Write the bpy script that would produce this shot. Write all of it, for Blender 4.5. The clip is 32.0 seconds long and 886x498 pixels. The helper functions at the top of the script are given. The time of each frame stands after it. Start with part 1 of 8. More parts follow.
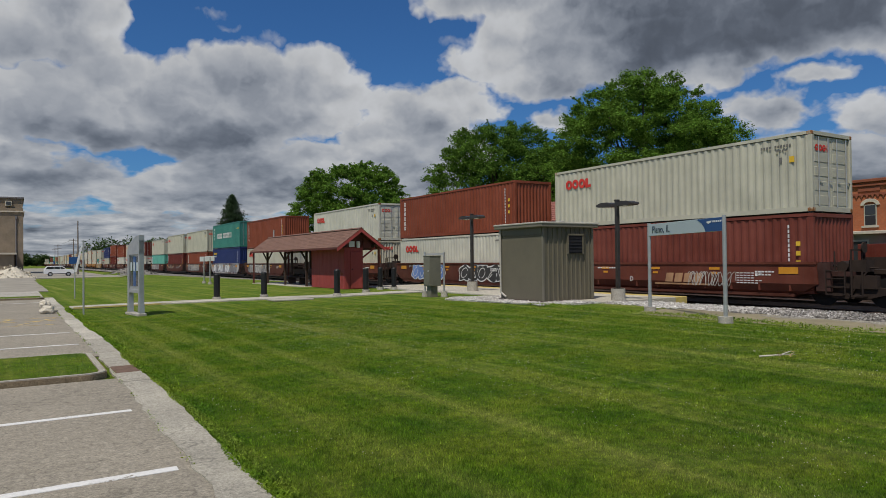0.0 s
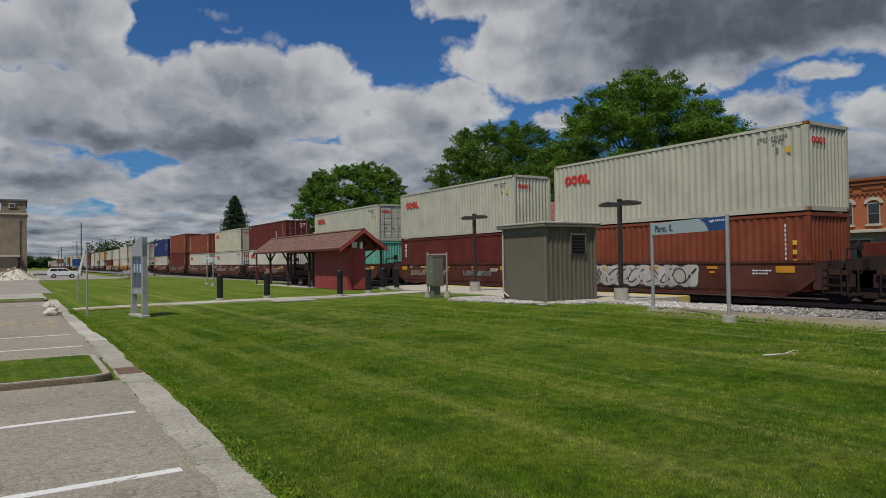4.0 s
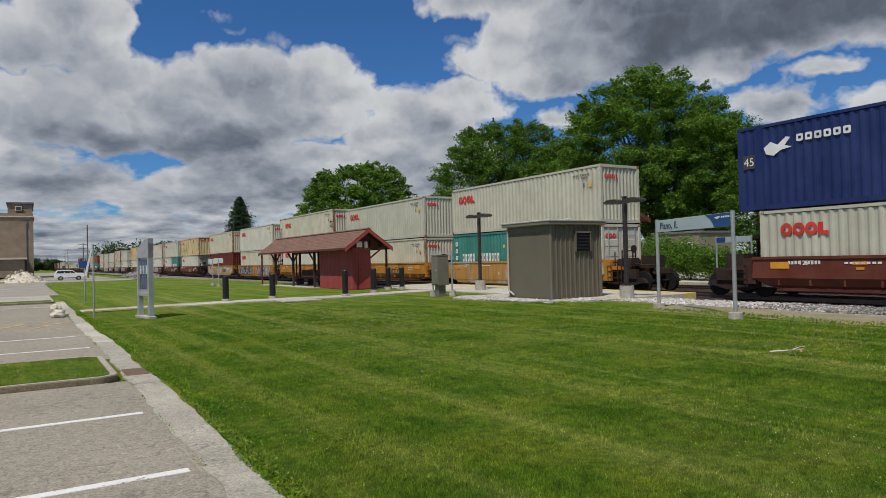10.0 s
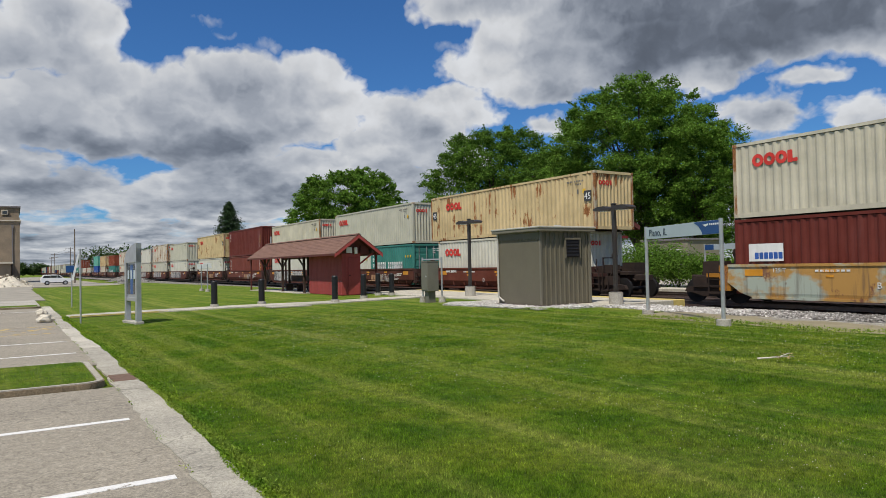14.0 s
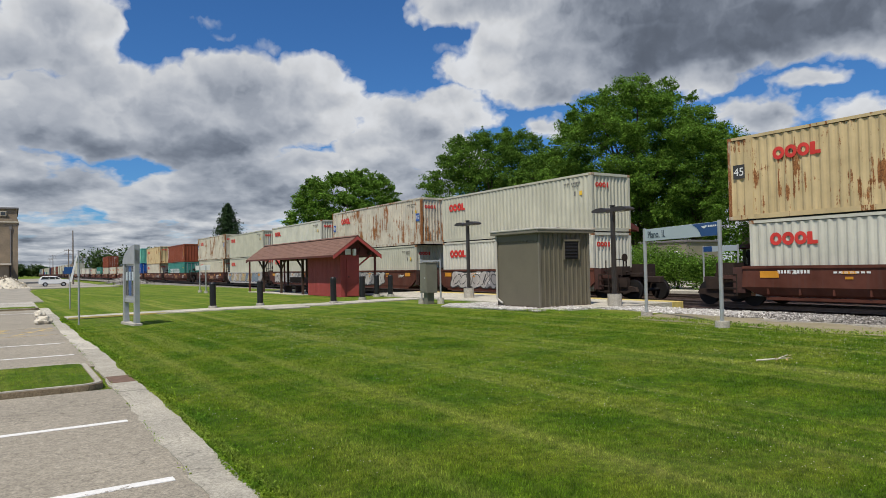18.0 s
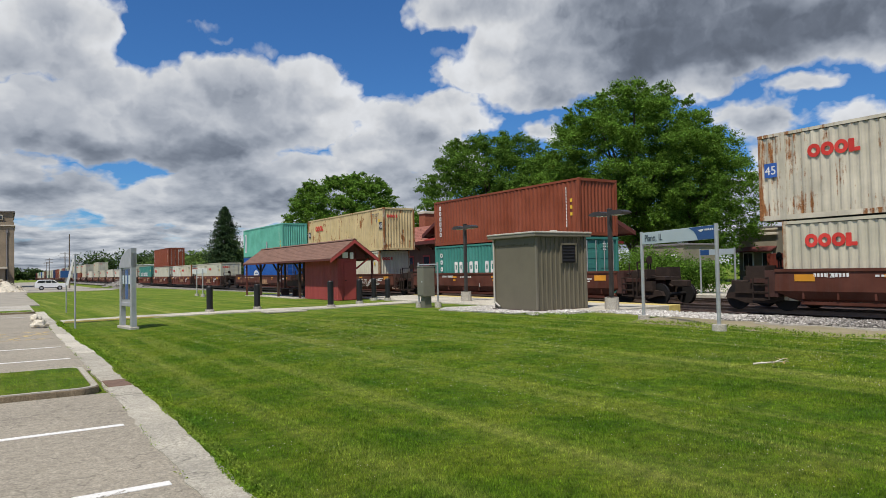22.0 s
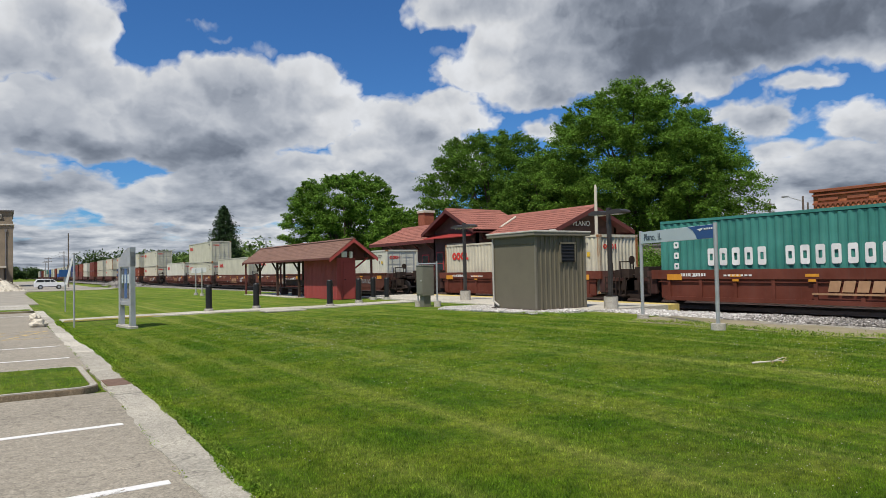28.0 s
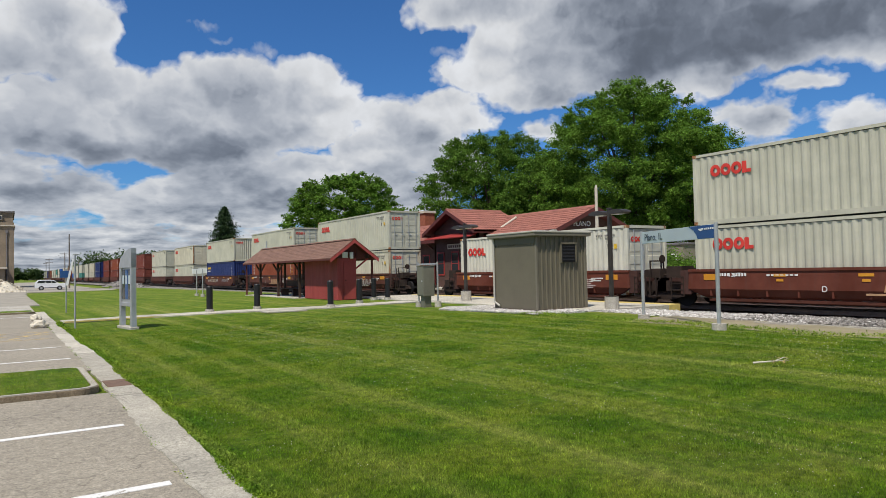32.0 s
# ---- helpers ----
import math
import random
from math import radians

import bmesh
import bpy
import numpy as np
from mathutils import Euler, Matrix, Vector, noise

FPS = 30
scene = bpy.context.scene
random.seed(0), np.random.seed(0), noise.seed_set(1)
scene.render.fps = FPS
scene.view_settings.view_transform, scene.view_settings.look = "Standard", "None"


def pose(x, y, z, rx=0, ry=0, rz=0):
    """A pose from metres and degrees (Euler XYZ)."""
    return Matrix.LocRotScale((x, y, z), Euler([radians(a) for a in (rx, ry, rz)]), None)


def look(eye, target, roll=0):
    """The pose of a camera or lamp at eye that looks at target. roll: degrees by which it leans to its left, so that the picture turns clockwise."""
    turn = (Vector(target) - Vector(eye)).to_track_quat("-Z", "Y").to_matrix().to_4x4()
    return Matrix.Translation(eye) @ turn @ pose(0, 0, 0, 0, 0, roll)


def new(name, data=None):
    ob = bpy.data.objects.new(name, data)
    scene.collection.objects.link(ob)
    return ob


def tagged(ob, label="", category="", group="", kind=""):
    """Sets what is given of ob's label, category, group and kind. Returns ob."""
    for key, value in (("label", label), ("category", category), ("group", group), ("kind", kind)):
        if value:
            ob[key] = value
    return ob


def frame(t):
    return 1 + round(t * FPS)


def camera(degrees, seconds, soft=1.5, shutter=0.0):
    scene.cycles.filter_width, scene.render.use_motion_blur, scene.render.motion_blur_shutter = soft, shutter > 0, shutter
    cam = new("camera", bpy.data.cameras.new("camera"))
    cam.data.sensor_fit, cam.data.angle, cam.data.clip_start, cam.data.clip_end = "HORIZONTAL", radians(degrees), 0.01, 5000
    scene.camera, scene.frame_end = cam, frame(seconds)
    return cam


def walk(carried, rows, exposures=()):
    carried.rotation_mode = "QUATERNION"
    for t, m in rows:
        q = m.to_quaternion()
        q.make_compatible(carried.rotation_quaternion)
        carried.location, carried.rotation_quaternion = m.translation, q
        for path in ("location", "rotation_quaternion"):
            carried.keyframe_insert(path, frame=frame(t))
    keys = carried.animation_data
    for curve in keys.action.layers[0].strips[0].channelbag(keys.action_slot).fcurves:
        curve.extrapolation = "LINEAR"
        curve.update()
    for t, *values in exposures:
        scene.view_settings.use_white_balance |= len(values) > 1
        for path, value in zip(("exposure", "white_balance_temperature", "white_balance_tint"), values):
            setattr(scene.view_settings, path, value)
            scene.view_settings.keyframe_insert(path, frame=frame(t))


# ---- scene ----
SECONDS = 32.0
cam = camera(66.3, SECONDS, 0.55)
EYE = (0.0, 0.0, 1.62)
# seconds, and the turn of the hand-held camera in degrees
TURNS = [
    (0, 90.892, 0.621, -32.242),
    (0.5, 90.896, 0.659, -32.302),
    (1, 90.927, 0.688, -32.268),
    (1.5, 90.965, 0.676, -32.195),
    (2, 90.948, 0.708, -32.063),
    (2.5, 90.881, 0.792, -32.044),
    (3, 90.935, 0.737, -32.067),
    (3.5, 90.944, 0.797, -32.023),
    (5.5, 90.731, 1.084, -32.011),
    (6, 90.601, 1.094, -31.84),
    (6.5, 90.645, 1.123, -31.72),
    (7, 90.692, 1.176, -31.732),
    (7.5, 90.764, 1.253, -31.811),
    (8, 90.86, 1.265, -31.765),
    (8.5, 90.938, 1.258, -31.798),
    (9, 90.889, 1.304, -31.675),
    (9.5, 90.805, 1.294, -31.486),
    (10, 90.836, 1.376, -31.594),
    (10.5, 90.846, 1.394, -31.499),
    (11, 90.944, 1.463, -31.472),
    (11.5, 91.01, 1.228, -31.804),
    (12, 91.337, 1.146, -32.153),
    (12.5, 91.503, 1.111, -32.228),
    (13, 91.524, 1.149, -32.395),
    (13.5, 91.334, 1.15, -32.349),
    (14, 91.329, 1.144, -32.442),
    (14.5, 91.325, 1.128, -32.411),
    (16.5, 91.582, 1.23, -32.339),
    (17, 91.654, 1.228, -32.308),
    (17.5, 91.645, 1.231, -32.408),
    (18, 91.466, 1.114, -32.553),
    (18.5, 91.42, 1.207, -32.611),
    (19, 91.425, 1.218, -32.611),
    (19.5, 91.395, 1.09, -32.654),
    (20, 91.387, 1.125, -32.665),
    (20.5, 91.349, 1.162, -32.841),
    (21, 91.49, 1.225, -32.843),
    (21.5, 91.653, 1.223, -32.807),
    (22, 91.757, 1.125, -32.783),
    (22.5, 91.694, 1.14, -32.787),
    (23, 91.519, 1.229, -32.842),
    (23.5, 91.478, 1.145, -32.879),
    (24, 91.511, 1.221, -32.842),
    (24.5, 91.507, 1.206, -32.801),
    (25, 91.565, 1.182, -32.869),
    (25.5, 91.612, 1.148, -32.958),
    (27.5, 91.507, 1.253, -32.839),
    (28, 91.685, 1.123, -32.85),
    (28.5, 91.788, 1.206, -32.92),
    (29, 91.834, 1.123, -32.87),
    (29.5, 91.986, 1.046, -32.872),
    (30, 92.013, 1.153, -32.829),
    (30.5, 91.818, 1.309, -32.818),
    (31, 91.681, 1.103, -32.97),
    (31.5, 91.743, 1.086, -32.909),
    (32, 91.719, 1.207, -32.793),
]
BRIGHT = [(0.0, -0.42), (3.5, -0.50), (6.0, -0.55), (8.0, -0.54), (9.5, -0.34), (12.0, -0.10), (14.0, -0.04), (20.0, 0.0), (23.0, 0.07), (32.0, 0.07)]
walk(cam, [(t, pose(*EYE, rx, ry, rz)) for t, rx, ry, rz in TURNS], exposures=BRIGHT)

# ---- sky and sun ----
SUN_TO = Vector((-0.46, -0.30, 1.0)).normalized()
SUN_ELEV = math.asin(SUN_TO.z)
world = bpy.data.worlds.new("sky")
scene.world = world
world.use_nodes = True


def nodes_of(tree):
    def add(kind, **values):
        n = tree.nodes.new(kind)
        for k, v in values.items():
            if k == "op":
                n.operation = v
            elif k == "blend":
                n.blend_type = v
            elif k == "data":
                n.data_type = v
        return n
    return add, tree.links.new


def sky_nodes():
    """Blue sky with broken cumulus: rounded masses with billowed rims, bright crowns and grey bases."""
    tree = world.node_tree
    tree.nodes.clear()
    add, link = nodes_of(tree)
    out = add("ShaderNodeOutputWorld")
    bg = add("ShaderNodeBackground")
    bg.inputs["Strength"].default_value = 0.086
    link(bg.outputs[0], out.inputs[0])
    sky = add("ShaderNodeTexSky")
    sky.sky_type = "NISHITA"
    sky.sun_disc = False
    sky.sun_elevation = SUN_ELEV
    sky.sun_rotation = math.atan2(SUN_TO.x, SUN_TO.y)
    sky.air_density, sky.dust_density, sky.ozone_density = 1.0, 0.3, 2.0
    co = add("ShaderNodeTexCoord")
    sep = add("ShaderNodeSeparateXYZ")
    link(co.outputs["Generated"], sep.inputs[0])

    def m(op, a, b=None, c=None, clamp=False):
        n = add("ShaderNodeMath", op=op)
        n.use_clamp = clamp
        for i, v in enumerate((a, b, c)):
            if v is None:
                continue
            if isinstance(v, (int, float)):
                n.inputs[i].default_value = v
            else:
                link(v, n.inputs[i])
        return n.outputs[0]

    def vm(op, *values):
        n = add("ShaderNodeVectorMath", op=op)
        for i, v in enumerate(values):
            if isinstance(v, tuple):
                n.inputs[i].default_value = v
            else:
                link(v, n.inputs[i])
        return n.outputs["Value" if op == "LENGTH" else "Vector"]

    def xyz(a, b, c=0.0):
        n = add("ShaderNodeCombineXYZ")
        for i, v in enumerate((a, b, c)):
            if isinstance(v, (int, float)):
                n.inputs[i].default_value = v
            else:
                link(v, n.inputs[i])
        return n.outputs[0]

    def fog(vec, scale, detail, rough, color=False):
        n = add("ShaderNodeTexNoise")
        n.inputs["Scale"].default_value, n.inputs["Detail"].default_value, n.inputs["Roughness"].default_value = scale, detail, rough
        link(vec, n.inputs["Vector"])
        return n.outputs["Color" if color else "Fac"]

    def puffs(vec, scale, detail):
        n = add("ShaderNodeTexVoronoi")
        n.feature, n.normalize = "SMOOTH_F1", True
        n.inputs["Scale"].default_value, n.inputs["Smoothness"].default_value = scale, 0.35
        n.inputs["Detail"].default_value, n.inputs["Roughness"].default_value, n.inputs["Lacunarity"].default_value = detail, 0.55, 2.1
        link(vec, n.inputs["Vector"])
        return m("SUBTRACT", 1.0, n.outputs["Distance"])

    deg = 57.2958
    az = m("MULTIPLY", m("ARCTAN2", sep.outputs[0], sep.outputs[1]), deg)
    el = m("MULTIPLY", m("MAXIMUM", m("ARCSINE", sep.outputs[2]), 0.0), deg)
    flat = xyz(az, el)
    # far clouds are smaller and flatter, so the grain tightens towards the horizon
    deep = xyz(m("MULTIPLY", az, 0.10), m("MULTIPLY", m("LOGARITHM", m("ADD", el, 6.0), 2.718), 2.3), 0.37)
    lift = vm("ADD", deep, (-0.02, 0.13, 0.0))
    stir = vm("MULTIPLY_ADD", fog(deep, 2.6, 4.0, 0.6, True), (0.5, 0.5, 0.0), deep)
    stir_up = vm("MULTIPLY_ADD", fog(deep, 2.6, 4.0, 0.6, True), (0.5, 0.5, 0.0), lift)
    heap, heap_up = puffs(stir, 2.2, 3.0), puffs(stir_up, 2.2, 2.0)
    rough = fog(stir, 5.0, 9.0, 0.62)
    broad = fog(stir, 1.5, 3.0, 0.5)
    ragged = m("MULTIPLY_ADD", m("SUBTRACT", heap, 0.60), 0.85, m("MULTIPLY", m("SUBTRACT", rough, 0.5), 0.42))
    wander = vm("MULTIPLY_ADD", vm("SUBTRACT", fog(deep, 3.4, 3.0, 0.55, True), (0.5, 0.5, 0.5)), (5.5, 2.6, 0.0), flat)

    def union(lobes):
        near = None
        for a, e, wa, we in lobes:
            r = vm("LENGTH", vm("MULTIPLY_ADD", wander, (1 / wa, 1 / we, 0.0), (-a / wa, -e / we, 0.0)))
            f = m("MULTIPLY", m("SUBTRACT", 1.0, r), 0.42 * math.sqrt(wa * we))
            near = f if near is None else m("SMOOTH_MAX", near, f, 0.3)
        return near

    body = None
    for lobes in (UPPER_LEFT, LONG_LEFT, LOW_LEFT, MIDDLE, UPPER_RIGHT, RIGHT_SMALL):
        f = union(lobes)
        body = f if body is None else m("MAXIMUM", body, f)
    here = m("MULTIPLY_ADD", ragged, 0.9, m("ADD", body, 0.10))
    # broken cloud over the rest of the sky, thinning out overhead
    aside = m("SUBTRACT", m("ABSOLUTE", m("SUBTRACT", az, 33.0)), 39.0)
    aside = m("MAXIMUM", m("DIVIDE", aside, 8.0, clamp=True), m("DIVIDE", m("SUBTRACT", el, 25.0), 8.0, clamp=True))
    loose = m("MULTIPLY_ADD", m("SUBTRACT", fog(co.outputs["Generated"], 2.4, 5.0, 0.55), 0.56), 4.0, m("MULTIPLY", ragged, 0.6))
    here = m("ADD", m("MULTIPLY", here, m("SUBTRACT", 1.0, aside)), m("MULTIPLY", loose, aside))
    # low rows crowd together above the horizon
    far = xyz(m("MULTIPLY", az, 0.16), m("MULTIPLY", m("LOGARITHM", m("ADD", el, 1.6), 2.718), 3.4), 4.2)
    row = fog(far, 1.5, 7.0, 0.58)
    low = m("POWER", 2.718, m("MULTIPLY", m("MULTIPLY", el, el), -0.030))
    here = m("MAXIMUM", here, m("SUBTRACT", m("MULTIPLY_ADD", m("SUBTRACT", row, 0.5), 1.6, m("MULTIPLY", low, 1.25)), 0.62))
    mask = m("DIVIDE", m("ADD", here, 0.08), 0.30, clamp=True)
    mask = m("SMOOTH_MIN", mask, 1.0, 0.2)
    # thin torn shreds
    thin = m("MULTIPLY_ADD", m("SUBTRACT", rough, 0.5), 2.4, m("MULTIPLY", union(WISPS), 3.0))
    mask = m("MAXIMUM", mask, m("MULTIPLY", m("DIVIDE", thin, 1.3, clamp=True), 0.5))

    # light falls on the crowns from above; the bases stay grey
    dark = None
    for a, e, wa, we, weight in BASES:
        r = vm("LENGTH", vm("MULTIPLY_ADD", wander, (1 / wa, 1 / we, 0.0), (-a / wa, -e / we, 0.0)))
        d = m("MULTIPLY", m("POWER", 2.718, m("MULTIPLY", m("MULTIPLY", r, r), -0.9)), weight)
        dark = d if dark is None else m("ADD", dark, d)
    relief = m("SUBTRACT", heap, heap_up)
    thick = m("DIVIDE", here, 1.1, clamp=True)
    lum = m("SUBTRACT", 8.4, m("MULTIPLY", m("SMOOTH_MIN", dark, 1.0, 0.5), 4.0))
    lum = m("SUBTRACT", lum, m("MULTIPLY", thick, 3.0))
    lum = m("MULTIPLY_ADD", relief, 6.0, lum)
    lum = m("MULTIPLY_ADD", m("SUBTRACT", broad, 0.5), 7.5, lum)
    lum = m("MULTIPLY_ADD", m("SUBTRACT", rough, 0.5), 1.2, lum)
    tiers = m("MULTIPLY", m("SUBTRACT", fog(far, 2.3, 5.0, 0.55), 0.48), 19.0)
    lum = m("MULTIPLY_ADD", m("SUBTRACT", tiers, 2.9), m("MULTIPLY", low, 0.8), lum)
    lum = m("SMOOTH_MAX", m("SMOOTH_MIN", lum, 8.9, 2.0), 1.5, 2.0)
    shade = m("DIVIDE", m("SUBTRACT", lum, 2.0), 5.5, clamp=True)
    cloudcol = add("ShaderNodeMix", data="RGBA")
    link(shade, cloudcol.inputs[0])
    cloudcol.inputs[6].default_value = (0.82, 0.94, 1.16, 1)
    cloudcol.inputs[7].default_value = (0.98, 1.0, 1.03, 1)
    grey = add("ShaderNodeMix", data="RGBA", blend="MULTIPLY")
    grey.inputs[0].default_value = 1.0
    link(xyz(lum, lum, lum), grey.inputs[6])
    link(cloudcol.outputs[2], grey.inputs[7])
    mix = add("ShaderNodeMix", data="RGBA")
    link(mask, mix.inputs["Factor"])
    tint = add("ShaderNodeMix", data="RGBA", blend="MULTIPLY")
    tint.inputs["Factor"].default_value = 1.0
    tint.inputs[7].default_value = SKY_TINT
    link(sky.outputs[0], tint.inputs[6])
    link(tint.outputs[2], mix.inputs[6])
    link(grey.outputs[2], mix.inputs[7])
    link(mix.outputs[2], bg.inputs["Color"])


SKY_TINT = (0.36, 0.72, 1.14, 1.0)
# cloud masses: azimuth, elevation and half widths in degrees of their rounded lobes
UPPER_LEFT = [(3.2, 17.9, 4.3, 2.8), (0.3, 16.4, 4.1, 2.3), (6.1, 18.1, 1.6, 1.8), (1.7, 19.0, 2.5, 1.4), (3.9, 16.3, 3.3, 1.6)]
LONG_LEFT = [(1.7, 11.5, 5.3, 2.6), (6.6, 13.1, 4.3, 2.6), (11.0, 12.8, 4.6, 3.0), (14.6, 14.4, 3.0, 2.9), (17.4, 13.6, 4.0, 3.2), (21.3, 14.4, 3.0, 2.8), (23.9, 13.6, 2.6, 2.0), (25.3, 13.9, 1.6, 1.5), (13.5, 10.2, 6.4, 2.0), (20.6, 11.7, 4.1, 1.5), (-2.3, 10.5, 3.5, 2.3), (5.0, 10.1, 5.6, 1.4)]
LOW_LEFT = [(2.1, 6.0, 4.2, 1.4), (4.6, 6.6, 1.9, 1.2), (8.9, 6.1, 2.8, 1.1), (0.4, 7.8, 2.4, 1.0), (12.2, 7.0, 2.5, 1.2), (16.5, 7.8, 4.8, 1.6), (22.4, 8.5, 4.2, 1.3), (12.2, 5.2, 7.5, 1.3), (20.5, 6.0, 5.5, 1.9)]
MIDDLE = [(28.6, 12.1, 3.1, 1.9), (30.7, 11.1, 3.8, 2.1), (26.6, 10.4, 2.3, 1.6), (33.4, 13.8, 2.2, 1.1), (31.1, 6.6, 3.3, 2.0), (28.5, 7.4, 2.9, 1.6), (27.1, 8.8, 3.3, 1.7), (33.8, 9.2, 2.9, 2.3), (35.3, 12.8, 1.9, 1.0)]
UPPER_RIGHT = [(33.6, 21.2, 3.0, 1.3), (38.4, 21.1, 5.3, 2.1), (37.8, 17.7, 3.2, 1.8), (36.3, 16.0, 3.2, 1.5), (41.6, 16.6, 5.2, 2.9), (43.6, 19.5, 6.5, 3.0), (49.4, 16.4, 6.6, 2.8), (56.3, 17.3, 8.9, 2.8), (63.6, 17.1, 5.7, 2.5), (51.7, 20.0, 11.2, 2.4), (54.5, 14.1, 2.7, 0.9), (67.6, 16.1, 3.6, 2.1), (40.6, 14.7, 3.3, 1.7), (56.8, 21.6, 16.0, 1.9)]
RIGHT_SMALL = [(58.3, 11.1, 2.4, 1.2), (56.5, 11.6, 1.4, 0.8), (61.4, 13.3, 1.9, 0.6), (60.1, 8.6, 1.7, 0.6), (64.5, 10.4, 2.3, 1.3), (65.9, 9.7, 2.0, 1.2), (62.8, 7.0, 2.9, 1.4), (65.5, 7.1, 2.4, 1.5), (60.2, 6.2, 3.0, 1.4), (58.2, 8.3, 1.3, 0.9), (63.8, 4.9, 4.9, 1.8), (41.7, 11.3, 1.6, 0.6), (57.5, 5.3, 3.2, 1.7)]
WISPS = [(13.6, 19.2, 1.1, 0.4), (15.0, 18.4, 1.1, 0.3), (18.4, 17.6, 1.5, 0.7), (16.6, 17.2, 1.1, 0.5), (23.4, 16.6, 1.1, 0.4), (33.3, 17.8, 1.1, 0.5), (32.2, 12.9, 1.2, 0.6), (29.8, 14.3, 1.2, 0.6), (60.8, 13.0, 1.0, 0.5)]
# grey bases: the same, and how dark
BASES = [(1.7, 15.0, 6.0, 1.2, 0.55), (12.2, 9.0, 8.0, 1.3, 0.72), (3.5, 9.4, 5.5, 1.1, 0.55), (18.3, 10.8, 4.9, 1.0, 0.45), (8.9, 11.0, 4.4, 1.3, 0.15), (1.7, 6.8, 2.5, 0.6, 0.3), (16.0, 6.4, 10.4, 0.7, 0.35), (56.3, 17.1, 8.9, 2.5, 1.0), (64.3, 16.9, 6.0, 2.3, 1.0), (49.4, 17.3, 4.0, 2.0, 0.5), (51.7, 20.8, 8.6, 1.6, 0.7), (43.9, 13.8, 5.5, 1.1, 0.5), (57.6, 10.7, 2.4, 0.6, 0.4), (65.4, 8.9, 2.0, 0.6, 0.6), (63.1, 5.9, 4.3, 0.7, 0.55), (29.0, 8.8, 2.9, 0.8, 0.25), (32.9, 11.5, 2.9, 0.8, 0.3), (5.4, 20.8, 3.4, 0.5, -0.3), (58.8, 22.0, 11.7, 1.5, 0.8)]
sky_nodes()
sun_data = bpy.data.lights.new("sun", "SUN")
sun_data.energy, sun_data.angle, sun_data.color = 4.7, radians(0.55), (1.0, 0.935, 0.83)
sun = new("sun", sun_data)
sun.matrix_world = look(SUN_TO * 100, (0, 0, 0))

# ---- materials ----


def material(name, rough=0.6, metal=0.0, spec=0.4):
    mat = bpy.data.materials.new(name)
    mat.use_nodes = True
    bsdf = mat.node_tree.nodes["Principled BSDF"]
    bsdf.inputs["Roughness"].default_value = rough
    bsdf.inputs["Metallic"].default_value = metal
    bsdf.inputs["Specular IOR Level"].default_value = spec
    add, link = nodes_of(mat.node_tree)
    return mat, bsdf, add, link


def noise_at(add, link, scale, detail=5, rough=0.55, stretch=(1, 1, 1), space="Object", shift=None):
    co = add("ShaderNodeTexCoord")
    mp = add("ShaderNodeMapping")
    mp.inputs["Scale"].default_value = stretch
    link(co.outputs[space], mp.inputs[0])
    if shift is not None:
        link(shift, mp.inputs["Location"])
    n = add("ShaderNodeTexNoise")
    n.inputs["Scale"].default_value, n.inputs["Detail"].default_value, n.inputs["Roughness"].default_value = scale, detail, rough
    link(mp.outputs[0], n.inputs["Vector"])
    return n.outputs["Fac"]


def ramp(add, link, fac, stops):
    r = add("ShaderNodeValToRGB")
    el = r.color_ramp.elements
    while len(el) < len(stops):
        el.new(0.5)
    for e, (p, c) in zip(el, stops):
        e.position, e.color = p, (*c, 1) if len(c) == 3 else c
    link(fac, r.inputs[0])
    return r.outputs[0]


def mixed(add, link, fac, a, b, blend="MIX"):
    n = add("ShaderNodeMix", data="RGBA", blend=blend)
    for v, s in ((fac, 0), (a, 6), (b, 7)):
        if isinstance(v, (int, float)):
            n.inputs[s].default_value = v
        elif isinstance(v, tuple):
            n.inputs[s].default_value = (*v, 1)
        else:
            link(v, n.inputs[s])
    return n.outputs[2]


def bump(add, link, bsdf, fac, strength, dist=0.02):
    b = add("ShaderNodeBump")
    b.inputs["Strength"].default_value, b.inputs["Distance"].default_value = strength, dist
    link(fac, b.inputs["Height"])
    link(b.outputs[0], bsdf.inputs["Normal"])


def object_shift(add, link):
    info = add("ShaderNodeObjectInfo")
    mul = add("ShaderNodeMath", op="MULTIPLY")
    mul.inputs[1].default_value = 60.0
    link(info.outputs["Random"], mul.inputs[0])
    return mul.outputs[0]


def plain(name, color, rough=0.6, metal=0.0, vary=0.25, scale=3.0, relief=0.15, stretch=(1, 1, 1), dist=0.01):
    """A surface of one colour with grain at two scales and slight relief."""
    mat, bsdf, add, link = material(name, rough, metal)
    s = object_shift(add, link)
    big = noise_at(add, link, scale, 4, 0.6, stretch, shift=s)
    fine = noise_at(add, link, scale * 14, 3, 0.6, stretch, shift=s)
    lo, hi = tuple(c * (1 - vary) for c in color), tuple(min(1, c * (1 + vary * 0.7)) for c in color)
    col = ramp(add, link, big, [(0.3, lo), (0.7, hi)])
    col = mixed(add, link, 0.25, col, ramp(add, link, fine, [(0.3, lo), (0.7, hi)]))
    link(col, bsdf.inputs["Base Color"])
    if relief:
        bump(add, link, bsdf, fine, relief, dist)
    return mat


RUST = (0.20, 0.075, 0.028)


